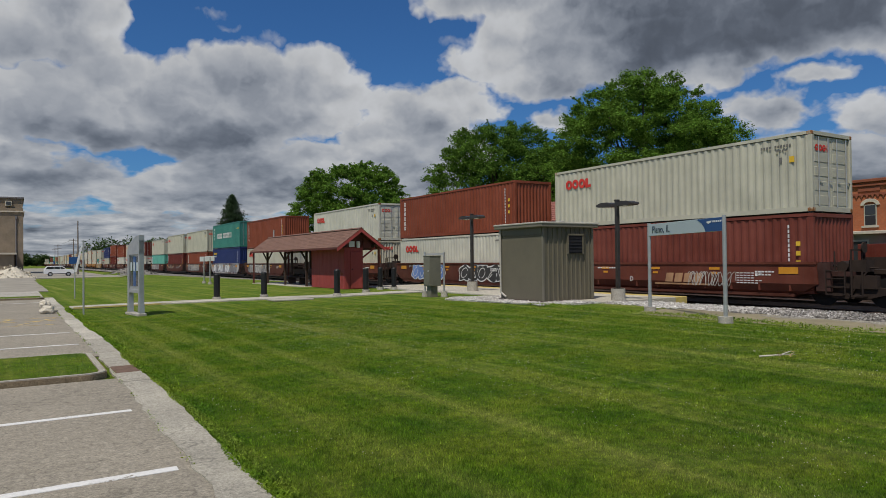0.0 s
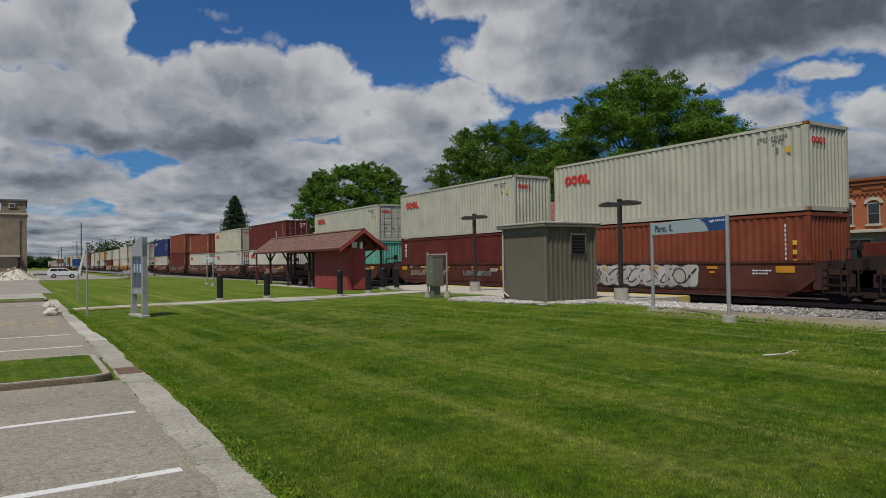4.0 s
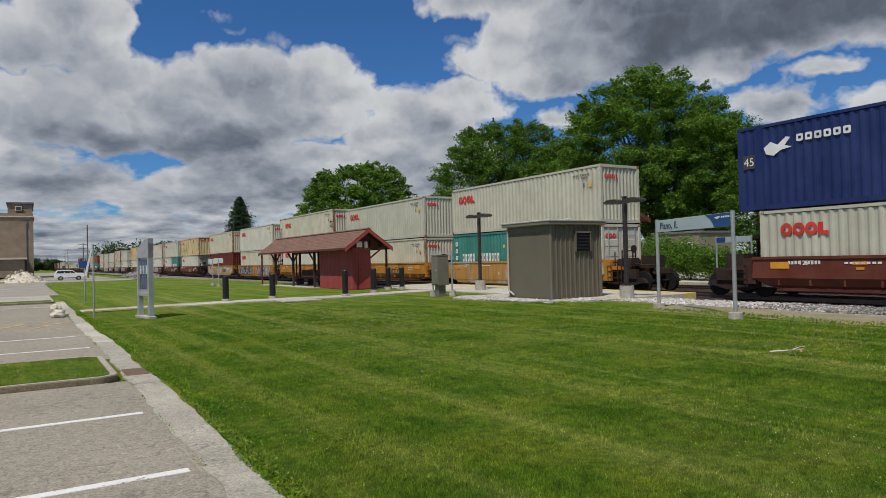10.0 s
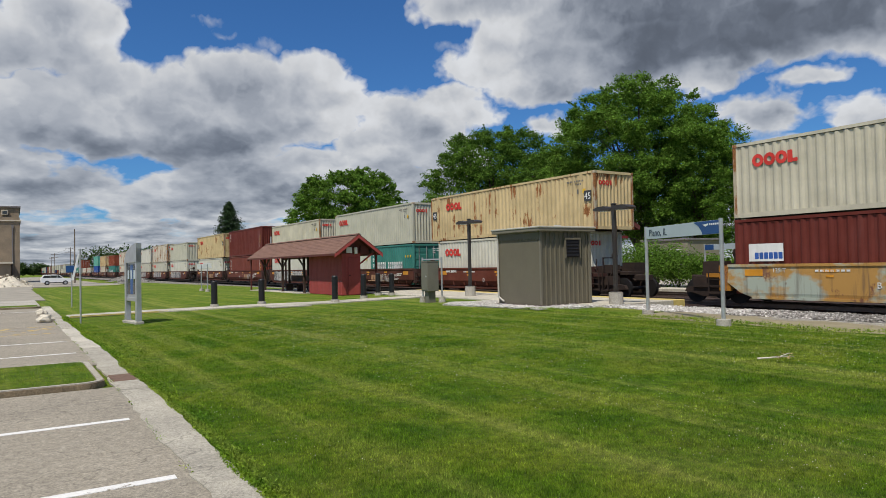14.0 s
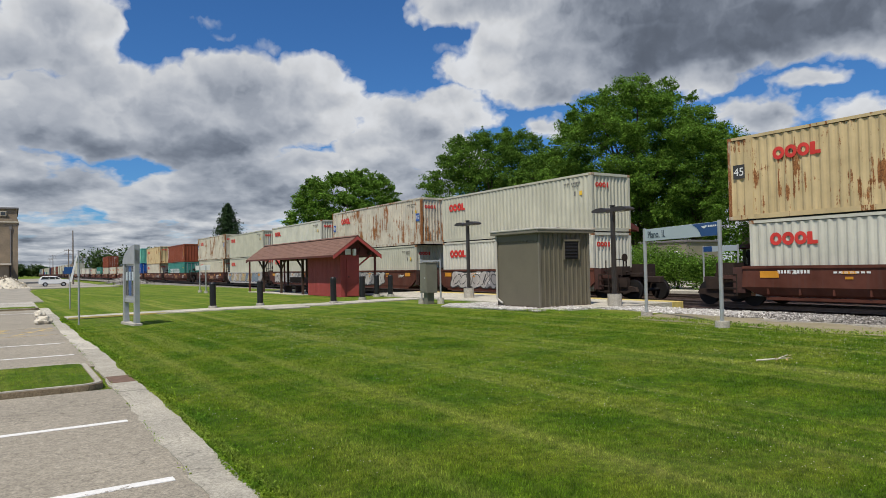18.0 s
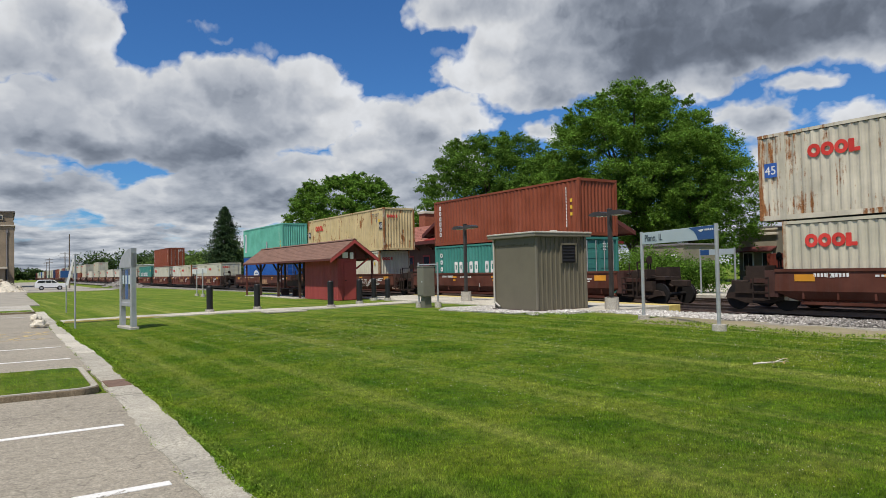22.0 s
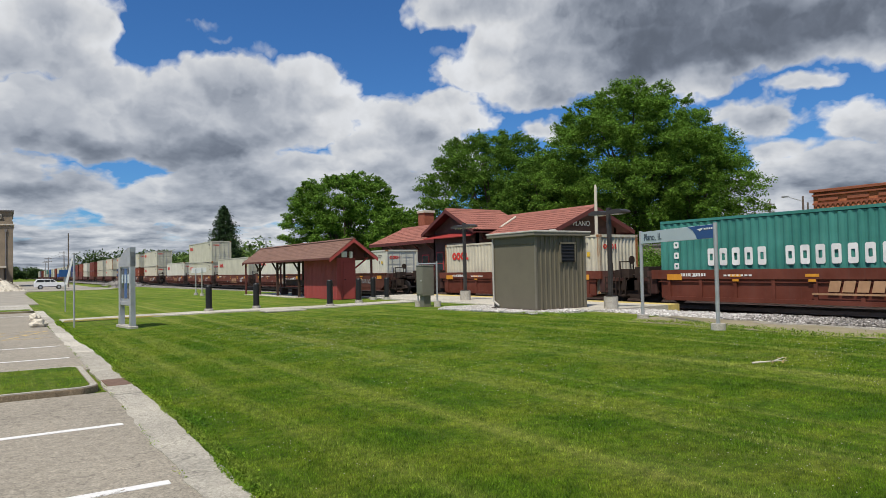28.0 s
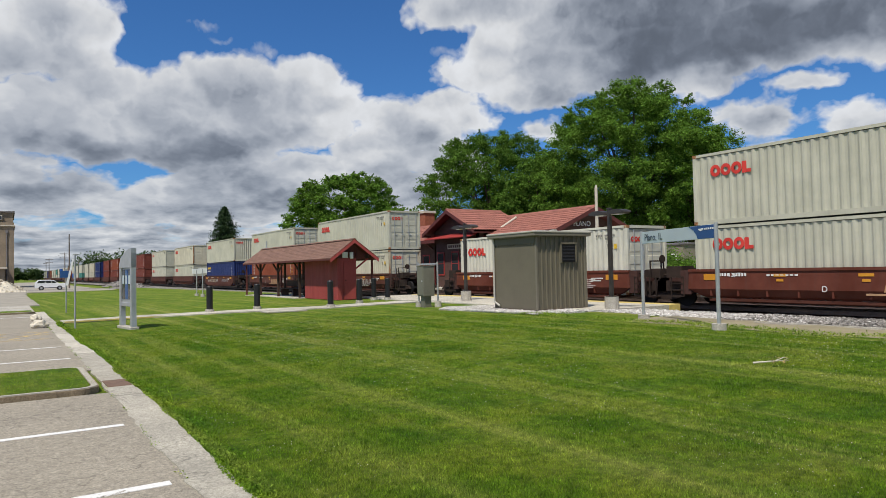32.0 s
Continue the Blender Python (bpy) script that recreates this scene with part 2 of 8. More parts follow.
def paint(name, color, rust=0.1, rough=0.45, grime=0.22):
    """Weathered container or wagon paint: dirt, run-down streaks, rust that breaks through."""
    mat, bsdf, add, link = material(name, rough + 0.12, 0, 0.2)
    s = object_shift(add, link)
    fade = noise_at(add, link, 0.9, 4, 0.6, shift=s)
    streak = noise_at(add, link, 2.2, 5, 0.65, (3.2, 3.2, 0.22), shift=s)
    fine = noise_at(add, link, 22, 3, 0.6, shift=s)
    runs = noise_at(add, link, 2.6, 6, 0.7, (2.6, 2.6, 0.16), shift=s)
    spots = noise_at(add, link, 0.75, 6, 0.68, (1, 1, 0.8), shift=s)
    dark = tuple(c * (1 - grime) for c in color)
    pale = tuple(min(0.85, c * (1 + grime * 0.35) + 0.01) for c in color)
    col = ramp(add, link, fade, [(0.32, dark), (0.68, pale)])
    dirt = ramp(add, link, streak, [(0.50, (0, 0, 0)), (0.72, (1, 1, 1))])
    k = add("ShaderNodeMath", op="MULTIPLY")
    k.inputs[1].default_value = 0.5 * grime + 0.12
    link(dirt, k.inputs[0])
    col = mixed(add, link, k.outputs[0], col, tuple(0.5 * c + 0.05 for c in dark))
    if rust > 0:
        both = add("ShaderNodeMath", op="MULTIPLY_ADD")
        link(runs, both.inputs[0])
        both.inputs[1].default_value = 0.75
        link(spots, both.inputs[2])
        edge = 1.12 - 0.25 * rust
        on = ramp(add, link, both.outputs[0], [(max(0.0, edge - 0.03), (0, 0, 0)), (min(1.0, edge + 0.07), (1, 1, 1))])
        rustcol = ramp(add, link, fine, [(0.3, tuple(c * 0.6 for c in RUST)), (0.7, (0.36, 0.16, 0.06))])
        col = mixed(add, link, on, col, rustcol)
        link(ramp(add, link, on, [(0, (rough,) * 3), (1, (0.85,) * 3)]), bsdf.inputs["Roughness"])
    link(col, bsdf.inputs["Base Color"])
    bump(add, link, bsdf, fine, 0.08, 0.004)
    return mat


def faded(name, base, second, third):
    """Wagon paint in worn layers: soft blotches of two older coats, runs and grime."""
    mat, bsdf, add, link = material(name, 0.6)
    s = object_shift(add, link)
    broad = noise_at(add, link, 0.5, 5, 0.6, (1, 1, 1.4), shift=s)
    chips = noise_at(add, link, 1.6, 7, 0.7, (1, 1, 0.8), shift=s)
    runs = noise_at(add, link, 2.4, 5, 0.65, (2.5, 2.5, 0.2), shift=s)
    col = mixed(add, link, ramp(add, link, broad, [(0.50, (0, 0, 0)), (0.58, (1, 1, 1))]), base, second)
    col = mixed(add, link, ramp(add, link, chips, [(0.60, (0, 0, 0)), (0.66, (0.9, 0.9, 0.9))]), col, third)
    col = mixed(add, link, ramp(add, link, runs, [(0.52, (0, 0, 0)), (0.72, (0.6, 0.6, 0.6))]), col, (0.09, 0.06, 0.045))
    link(col, bsdf.inputs["Base Color"])
    bump(add, link, bsdf, chips, 0.1, 0.004)
    return mat


def grass_color(add, link):
    """Lawn colour over the place: clover patches, dry patches, and the mower's slanting lines of pale clippings."""
    co = add("ShaderNodeTexCoord")
    turn = add("ShaderNodeMapping")
    turn.inputs["Rotation"].default_value = (0, 0, radians(STRIPE))
    link(co.outputs["Object"], turn.inputs[0])

    def along(scale, detail, rough, stretch):
        mp = add("ShaderNodeMapping")
        mp.inputs["Scale"].default_value = stretch
        link(turn.outputs[0], mp.inputs[0])
        n = add("ShaderNodeTexNoise")
        n.inputs["Scale"].default_value, n.inputs["Detail"].default_value, n.inputs["Roughness"].default_value = scale, detail, rough
        link(mp.outputs[0], n.inputs["Vector"])
        return n.outputs["Fac"]

    patch = noise_at(add, link, 0.95, 6, 0.62)
    col = ramp(add, link, patch, [(0.32, (0.052, 0.112, 0.009)), (0.47, (0.088, 0.148, 0.011)), (0.62, (0.138, 0.180, 0.020))])
    pale = ramp(add, link, along(1.0, 4, 0.55, (2.0, 0.045, 1)), [(0.49, (0, 0, 0)), (0.68, (0.85, 0.85, 0.85))])
    col = mixed(add, link, pale, col, (0.196, 0.222, 0.050))
    deep = ramp(add, link, along(0.8, 4, 0.55, (1.6, 0.06, 1)), [(0.32, (0.74, 0.80, 0.7)), (0.50, (1.0, 1.0, 1.0))])
    col = mixed(add, link, 0.9, col, deep, "MULTIPLY")
    broad = noise_at(add, link, 0.22, 4, 0.6)
    dry = ramp(add, link, broad, [(0.52, (0, 0, 0)), (0.72, (0.5, 0.5, 0.5))])
    spots = ramp(add, link, noise_at(add, link, 2.6, 5, 0.7), [(0.40, (0.25, 0.25, 0.25)), (0.62, (1, 1, 1))])
    col = mixed(add, link, mixed(add, link, 1.0, dry, spots, "MULTIPLY"), col, (0.205, 0.195, 0.060))
    tuft = noise_at(add, link, 6.5, 7, 0.8)
    return mixed(add, link, 0.9, col, ramp(add, link, tuft, [(0.34, (0.48, 0.55, 0.48)), (0.66, (1.62, 1.55, 1.48))]), "MULTIPLY")


STRIPE = -1


def grass_material():
    mat, bsdf, add, link = material("lawn_grass", 0.9, 0, 0.12)
    n3 = noise_at(add, link, 15, 8, 0.85)
    tiny = ramp(add, link, n3, [(0.28, (0.45, 0.50, 0.42)), (0.70, (1.48, 1.42, 1.36))])
    col = mixed(add, link, 0.8, grass_color(add, link), tiny, "MULTIPLY")
    link(col, bsdf.inputs["Base Color"])
    bump(add, link, bsdf, n3, 0.9, 0.05)
    return mat


def blade_material():
    mat, bsdf, add, link = material("grass_blade", 0.7, 0, 0.2)
    g = add("ShaderNodeNewGeometry")
    vary = ramp(add, link, g.outputs["Random Per Island"], [(0.0, (0.85, 0.95, 0.7)), (0.55, (1.75, 1.8, 1.5)), (0.92, (2.4, 2.4, 2.1)), (1.0, (3.0, 2.9, 3.0))])
    col = mixed(add, link, 1.0, grass_color(add, link), vary, "MULTIPLY")
    link(col, bsdf.inputs["Base Color"])
    tr = add("ShaderNodeBsdfTranslucent")
    link(col, tr.inputs[0])
    mx = add("ShaderNodeMixShader")
    mx.inputs[0].default_value = 0.5
    link(bsdf.outputs[0], mx.inputs[1])
    link(tr.outputs[0], mx.inputs[2])
    link(mx.outputs[0], mat.node_tree.nodes["Material Output"].inputs[0])
    return mat


def stone_bed(name, light, dark, scale):
    """Loose stones seen as one bed."""
    mat, bsdf, add, link = material(name, 0.9)
    co = add("ShaderNodeTexCoord")
    vor = add("ShaderNodeTexVoronoi")
    vor.inputs["Scale"].default_value = scale
    link(co.outputs["Object"], vor.inputs["Vector"])
    sepc = add("ShaderNodeSeparateColor")
    link(vor.outputs["Color"], sepc.inputs[0])
    col = ramp(add, link, sepc.outputs[0], [(0.0, dark), (0.6, tuple((a + b) / 2 for a, b in zip(light, dark))), (1.0, light)])
    # shade between the stones, multiplied into their colour
    gap = ramp(add, link, vor.outputs["Distance"], [(0.40, (1, 1, 1)), (0.85, (0.5, 0.48, 0.46))])
    col = mixed(add, link, 1.0, col, gap, "MULTIPLY")
    big = noise_at(add, link, 0.7, 4, 0.6)
    col = mixed(add, link, 0.6, col, ramp(add, link, big, [(0.3, (0.75, 0.73, 0.70)), (0.7, (1.1, 1.1, 1.1))]), "MULTIPLY")
    link(col, bsdf.inputs["Base Color"])
    inv = add("ShaderNodeMath", op="SUBTRACT")
    inv.inputs[0].default_value = 1.0
    link(vor.outputs["Distance"], inv.inputs[1])
    bump(add, link, bsdf, inv.outputs[0], 1.0, 0.05)
    return mat


def paving(name, color, crack=0.5, scale=1.0, coarse=0.35):
    """Old asphalt or concrete: aggregate speckle, stains and fine cracks."""
    mat, bsdf, add, link = material(name, 0.88, 0, 0.3)
    big = noise_at(add, link, 0.45 * scale, 5, 0.6)
    mid = noise_at(add, link, (5 if coarse < 0.5 else 11) * scale, 6, 0.72)
    fine = noise_at(add, link, 34 * scale, 5, 0.85)
    lo, hi = tuple(c * 0.62 for c in color), tuple(c * 1.22 for c in color)
    col = ramp(add, link, big, [(0.3, lo), (0.7, hi)])
    col = mixed(add, link, coarse, col, ramp(add, link, mid, [(0.36, lo), (0.64, hi)]))
    col = mixed(add, link, 0.8, col, ramp(add, link, fine, [(0.30, (0.30, 0.29, 0.27)), (0.70, (1.75, 1.75, 1.70))]), "MULTIPLY")
    co = add("ShaderNodeTexCoord")
    wob = add("ShaderNodeMix", data="RGBA", blend="LINEAR_LIGHT")
    wob.inputs[0].default_value = 0.55
    nz = add("ShaderNodeTexNoise")
    nz.inputs["Scale"].default_value = 2.5
    link(co.outputs["Object"], nz.inputs["Vector"])
    link(co.outputs["Object"], wob.inputs[6])
    link(nz.outputs["Color"], wob.inputs[7])
    vor = add("ShaderNodeTexVoronoi")
    vor.feature = "DISTANCE_TO_EDGE"
    vor.inputs["Scale"].default_value = 0.55 * scale
    link(wob.outputs[2], vor.inputs["Vector"])
    crk = ramp(add, link, vor.outputs["Distance"], [(0.0, (1 - crack,) * 3), (0.012, (1, 1, 1))])
    col = mixed(add, link, 1.0, col, crk, "MULTIPLY")
    link(col, bsdf.inputs["Base Color"])
    bump(add, link, bsdf, fine, 0.5, 0.008)
    return mat


def worn_line(name, color, loss=0.0):
    """Road paint worn through to the asphalt in chips and scuffs."""
    mat, bsdf, add, link = material(name, 0.85, 0, 0.3)
    big = noise_at(add, link, 3.5, 6, 0.7)
    fine = noise_at(add, link, 30, 4, 0.7)
    both = add("ShaderNodeMath", op="MULTIPLY_ADD")
    link(fine, both.inputs[0])
    both.inputs[1].default_value = 0.5
    link(big, both.inputs[2])
    gone = ramp(add, link, both.outputs[0], [(0.84 - loss, (0, 0, 0)), (0.90 - loss, (1, 1, 1))])
    col = ramp(add, link, fine, [(0.3, tuple(c * 0.8 for c in color)), (0.7, color)])
    link(mixed(add, link, gone, col, (0.27, 0.245, 0.20)), bsdf.inputs["Base Color"])
    bump(add, link, bsdf, fine, 0.4, 0.006)
    return mat


def leaf_material(name, color, shade=0.5):
    mat, bsdf, add, link = material(name, 0.75, 0, 0.08)
    g = add("ShaderNodeNewGeometry")
    col = ramp(add, link, g.outputs["Random Per Island"], [(0.0, tuple(c * (1 - shade) for c in color)), (0.6, color), (1.0, tuple(c * 1.7 for c in color))])
    link(col, bsdf.inputs["Base Color"])
    bsdf.inputs["Transmission Weight"].default_value = 0.0
    tr = add("ShaderNodeBsdfTranslucent")
    link(col, tr.inputs[0])
    mx = add("ShaderNodeMixShader")
    mx.inputs[0].default_value = 0.42
    link(bsdf.outputs[0], mx.inputs[1])
    link(tr.outputs[0], mx.inputs[2])
    link(mx.outputs[0], mat.node_tree.nodes["Material Output"].inputs[0])
    return mat


def brick_material(name, a, b, mortar, scale=4.5):
    mat, bsdf, add, link = material(name, 0.85)
    co = add("ShaderNodeTexCoord")
    apart, mp = add("ShaderNodeSeparateXYZ"), add("ShaderNodeCombineXYZ")
    link(co.outputs["Object"], apart.inputs[0])
    link(apart.outputs[1], mp.inputs[0])
    link(apart.outputs[2], mp.inputs[1])
    br = add("ShaderNodeTexBrick")
    br.inputs["Scale"].default_value = scale
    br.inputs["Color1"].default_value, br.inputs["Color2"].default_value = (*a, 1), (*b, 1)
    br.inputs["Mortar"].default_value = (*mortar, 1)
    br.inputs["Mortar Size"].default_value = 0.012
    link(mp.outputs[0], br.inputs["Vector"])
    n = noise_at(add, link, 0.8, 5, 0.65)
    col = mixed(add, link, 0.7, br.outputs["Color"], ramp(add, link, n, [(0.3, (0.7, 0.68, 0.66)), (0.7, (1.15, 1.12, 1.1))]), "MULTIPLY")
    link(col, bsdf.inputs["Base Color"])
    bump(add, link, bsdf, br.outputs["Fac"], -0.3, 0.01)
    return mat


def glass(name="window_glass"):
    mat, bsdf, add, link = material(name, 0.06, 0.0, 0.6)
    bsdf.inputs["Base Color"].default_value = (0.03, 0.035, 0.04, 1)
    return mat


M = {}
M["grass"] = grass_material()
M["asphalt"] = paving("old_asphalt", (0.292, 0.262, 0.212), 0.3, 1.0, 0.6)
M["concrete"] = paving("concrete", (0.40, 0.375, 0.33), 0.3, 1.2)
M["platform"] = paving("platform_concrete", (0.45, 0.42, 0.355), 0.2, 1.0)
M["gutter"] = paving("gutter_concrete", (0.375, 0.35, 0.295), 0.4, 1.4)
M["ballast"] = stone_bed("ballast_stone", (0.43, 0.405, 0.37), (0.085, 0.078, 0.07), 14)
# darker ballast for under the train: its shade is put into the colour
M["ballast_dark"] = stone_bed("shade_dark_ballast_stone", (0.085, 0.075, 0.066), (0.025, 0.022, 0.02), 16)
M["kerb_face"] = paving("brown_kerb_concrete", (0.25, 0.19, 0.125), 0.4, 1.4)
M["gutter_pale"] = paving("pale_gutter_concrete", (0.47, 0.44, 0.375), 0.3, 1.4)
M["rust_drain"] = plain("rusty_drain_iron", (0.16, 0.10, 0.07), 0.9, 0, 0.4, 8, 0.3)
M["white_stone"] = stone_bed("white_stone", (0.78, 0.76, 0.72), (0.36, 0.34, 0.31), 14)
M["dust"] = plain("dry_soil", (0.25, 0.215, 0.13), 0.95, 0, 0.35, 0.6, 0.4)
M["yard"] = plain("pale_yard_gravel", (0.30, 0.275, 0.225), 0.95, 0, 0.3, 0.5, 0.4)
M["grit"] = stone_bed("grey_gravel", (0.36, 0.345, 0.32), (0.2, 0.19, 0.175), 9)
M["line_white"] = worn_line("white_road_paint", (0.74, 0.73, 0.70))
M["line_yellow"] = worn_line("worn_yellow_paint", (0.58, 0.42, 0.15), 0.12)
M["tactile"] = plain("yellow_edge_paint", (0.52, 0.40, 0.13), 0.7, 0, 0.2, 5, 0.2)
M["rail_steel"] = plain("rail_steel", (0.16, 0.12, 0.10), 0.45, 0.6, 0.3, 4, 0.1)
M["rust_iron"] = plain("rusty_iron", (0.034, 0.021, 0.015), 0.85, 0.2, 0.45, 3, 0.3)
M["dark_iron"] = plain("dark_iron", (0.013, 0.011, 0.010), 0.7, 0.2, 0.4, 3, 0.2)
M["black_paint"] = plain("black_paint", (0.009, 0.009, 0.010), 0.5, 0, 0.3, 4, 0.05)
M["bronze"] = plain("dark_bronze_paint", (0.045, 0.040, 0.037), 0.45, 0.1, 0.3, 3, 0.05)
M["olive"] = plain("olive_steel_cladding", (0.134, 0.119, 0.083), 0.6, 0, 0.12, 1.2, 0.04)
M["olive_trim"] = plain("olive_trim", (0.17, 0.154, 0.116), 0.5, 0, 0.12, 2, 0.04)
M["hut_roof"] = plain("pale_roof_edge", (0.42, 0.40, 0.35), 0.5, 0, 0.12, 2, 0.05)
M["box_green"] = plain("grey_green_cabinet", (0.155, 0.150, 0.115), 0.5, 0, 0.15, 2, 0.04)
M["galv"] = plain("galvanised_steel", (0.42, 0.43, 0.43), 0.42, 0.5, 0.15, 5, 0.05)
M["barn_red"] = plain("red_board_paint", (0.315, 0.052, 0.046), 0.7, 0, 0.22, 1.6, 0.15, (1, 1, 0.3))
M["barn_dark"] = plain("dark_red", (0.105, 0.026, 0.021), 0.7, 0, 0.25, 1.6, 0.1)
M["timber"] = plain("brown_timber", (0.055, 0.030, 0.022), 0.8, 0, 0.3, 3, 0.2)
M["shingle"] = plain("brown_red_shingle", (0.180, 0.100, 0.073), 0.95, 0, 0.35, 2.2, 0.6)
M["tile_red"] = plain("red_clay_tile", (0.275, 0.108, 0.080), 0.85, 0, 0.35, 1.4, 0.3)
M["depot_wall"] = plain("depot_brown_wall", (0.085, 0.045, 0.036), 0.8, 0, 0.25, 2, 0.15)
M["depot_trim"] = plain("depot_red_trim", (0.30, 0.035, 0.030), 0.6, 0, 0.2, 2, 0.1)
M["brick"] = brick_material("orange_brick", (0.46, 0.145, 0.058), (0.37, 0.108, 0.045), (0.34, 0.19, 0.12))
# darker copy of the brick, with shade put into its colour
M["brick_dark"] = plain("shaded_brick", (0.27, 0.085, 0.045), 0.85, 0, 0.25, 4, 0.2)
M["stone_trim"] = plain("limestone_trim", (0.52, 0.47, 0.38), 0.8, 0, 0.15, 3, 0.1)
M["cream"] = plain("cream_siding", (0.42, 0.40, 0.33), 0.7, 0, 0.12, 2, 0.1)
M["beige"] = plain("beige_render", (0.24, 0.215, 0.16), 0.85, 0, 0.2, 0.6, 0.15)
M["elevator"] = plain("weathered_tan_concrete", (0.24, 0.19, 0.135), 0.9, 0, 0.3, 0.35, 0.2)
M["grey_roof"] = plain("grey_roofing", (0.16, 0.15, 0.15), 0.9, 0, 0.2, 1, 0.2)
M["glass"] = glass()
M["white"] = plain("white_enamel", (0.76, 0.76, 0.74), 0.4, 0, 0.06, 3, 0.02)
M["sign_grey"] = plain("sign_grey_blue", (0.42, 0.49, 0.51), 0.4, 0, 0.05, 2, 0)
M["sign_blue"] = plain("sign_blue", (0.020, 0.075, 0.22), 0.35, 0, 0.08, 2, 0)
M["sign_ink"] = plain("sign_dark_lettering", (0.03, 0.05, 0.07), 0.5, 0, 0.05, 2, 0)
M["car_white"] = plain("white_car_paint", (0.80, 0.80, 0.79), 0.22, 0, 0.03, 2, 0)
M["tyre"] = plain("black_rubber", (0.018, 0.018, 0.018), 0.85, 0, 0.2, 6, 0.1)
M["car_glass"] = glass("dark_car_glass")
M["lamp_red"] = plain("red_lens", (0.35, 0.02, 0.02), 0.3, 0, 0.05, 2, 0)
M["rock"] = plain("pale_limestone", (0.58, 0.53, 0.43), 0.9, 0, 0.3, 4, 0.5, dist=0.03)
M["bark"] = plain("grey_brown_bark", (0.10, 0.078, 0.058), 0.95, 0, 0.4, 4, 0.8, (1, 1, 0.25), 0.04)
M["leaf"] = leaf_material("maple_leaf", (0.116, 0.218, 0.030))
M["leaf_dark"] = leaf_material("shade_leaf", (0.100, 0.190, 0.028))
M["needle"] = leaf_material("spruce_needle", (0.045, 0.080, 0.034))
M["hedge"] = leaf_material("far_wood_leaf", (0.110, 0.170, 0.045))
M["far_leaf"] = leaf_material("distant_leaf", (0.066, 0.108, 0.036))
M["blade"] = blade_material()
M["blossom"] = plain("white_clover_bloom", (0.52, 0.52, 0.40), 0.8, 0, 0.1, 3, 0)
M["wood_pole"] = plain("weathered_pole_wood", (0.15, 0.12, 0.095), 0.9, 0, 0.3, 3, 0.3, (1, 1, 0.2))

# container paints
M["oocl"] = paint("pale_grey_green_paint", (0.470, 0.460, 0.365), 0.04, 0.45, 0.14)
M["oocl_white"] = paint("off_white_paint", (0.54, 0.53, 0.445), 0.18, 0.45, 0.14)
M["oocl_cream"] = paint("cream_grey_paint", (0.52, 0.485, 0.375), 0.22, 0.5, 0.18)
M["oocl_yellow"] = paint("yellowed_cream_paint", (0.54, 0.42, 0.225), 0.46, 0.55, 0.2)
M["rust_post"] = paint("rust_streaked_post", (0.46, 0.40, 0.29), 1.15, 0.6, 0.3)
M["oocl_rust"] = paint("rust_eaten_cream_paint", (0.54, 0.495, 0.395), 0.72, 0.55, 0.25)
M["triton"] = paint("orange_brown_paint", (0.215, 0.052, 0.023), 0.08, 0.5, 0.2)
M["brown"] = paint("brown_red_paint", (0.165, 0.040, 0.026), 0.1, 0.5, 0.22)
M["crimson"] = paint("dark_crimson_paint", (0.122, 0.021, 0.013), 0.05, 0.5, 0.18)
M["teal"] = paint("teal_green_paint", (0.045, 0.205, 0.170), 0.05, 0.5, 0.2)
M["mint"] = paint("bright_sea_green_paint", (0.120, 0.400, 0.310), 0.08, 0.5, 0.2)
M["navy"] = paint("navy_blue_paint", (0.016, 0.030, 0.120), 0.03, 0.4, 0.2)
M["cosco"] = paint("strong_blue_paint", (0.012, 0.085, 0.340), 0.05, 0.45, 0.2)
M["logo_red"] = paint("logo_red_paint", (0.60, 0.045, 0.035), 0.0, 0.5, 0.2)
M["logo_white"] = paint("logo_white_paint", (0.72, 0.72, 0.70), 0.0, 0.5, 0.2)
M["logo_yellow"] = paint("logo_yellow_paint", (0.70, 0.45, 0.04), 0.0, 0.5, 0.2)
M["stencil"] = paint("grey_stencil_paint", (0.17, 0.165, 0.15), 0.0, 0.5, 0.3)
M["reflector"] = paint("orange_reflector", (0.62, 0.27, 0.025), 0.05, 0.4, 0.2)
M["logo_blue"] = paint("logo_blue_paint", (0.03, 0.10, 0.36), 0.0, 0.5, 0.2)
M["logo_ink"] = paint("logo_dark_paint", (0.05, 0.05, 0.05), 0.0, 0.5, 0.2)
M["logo_tan"] = paint("faded_tan_paint", (0.42, 0.24, 0.13), 0.0, 0.6, 0.3)
# wagon paints
M["well_brown"] = paint("wagon_oxide_brown", (0.102, 0.031, 0.018), 0.35, 0.65, 0.3)
# end platforms, darker than the side girders
M["well_end"] = paint("dark_wagon_end", (0.062, 0.026, 0.020), 0.3, 0.75, 0.35)
M["well_red"] = paint("wagon_oxide_red", (0.132, 0.034, 0.019), 0.2, 0.6, 0.25)
M["well_yellow"] = paint("wagon_yellow", (0.44, 0.19, 0.025), 0.45, 0.6, 0.3)
M["spray_white"] = faded("worn_white_over_oxide", (0.46, 0.44, 0.42), (0.13, 0.05, 0.036), (0.30, 0.28, 0.28))
M["spray_sky"] = faded("pale_grey_painted_over", (0.50, 0.48, 0.43), (0.42, 0.41, 0.39), (0.52, 0.47, 0.36))
M["spray_worn"] = faded("faded_yellow_and_green_paint", (0.42, 0.23, 0.06), (0.36, 0.40, 0.33), (0.16, 0.06, 0.04))
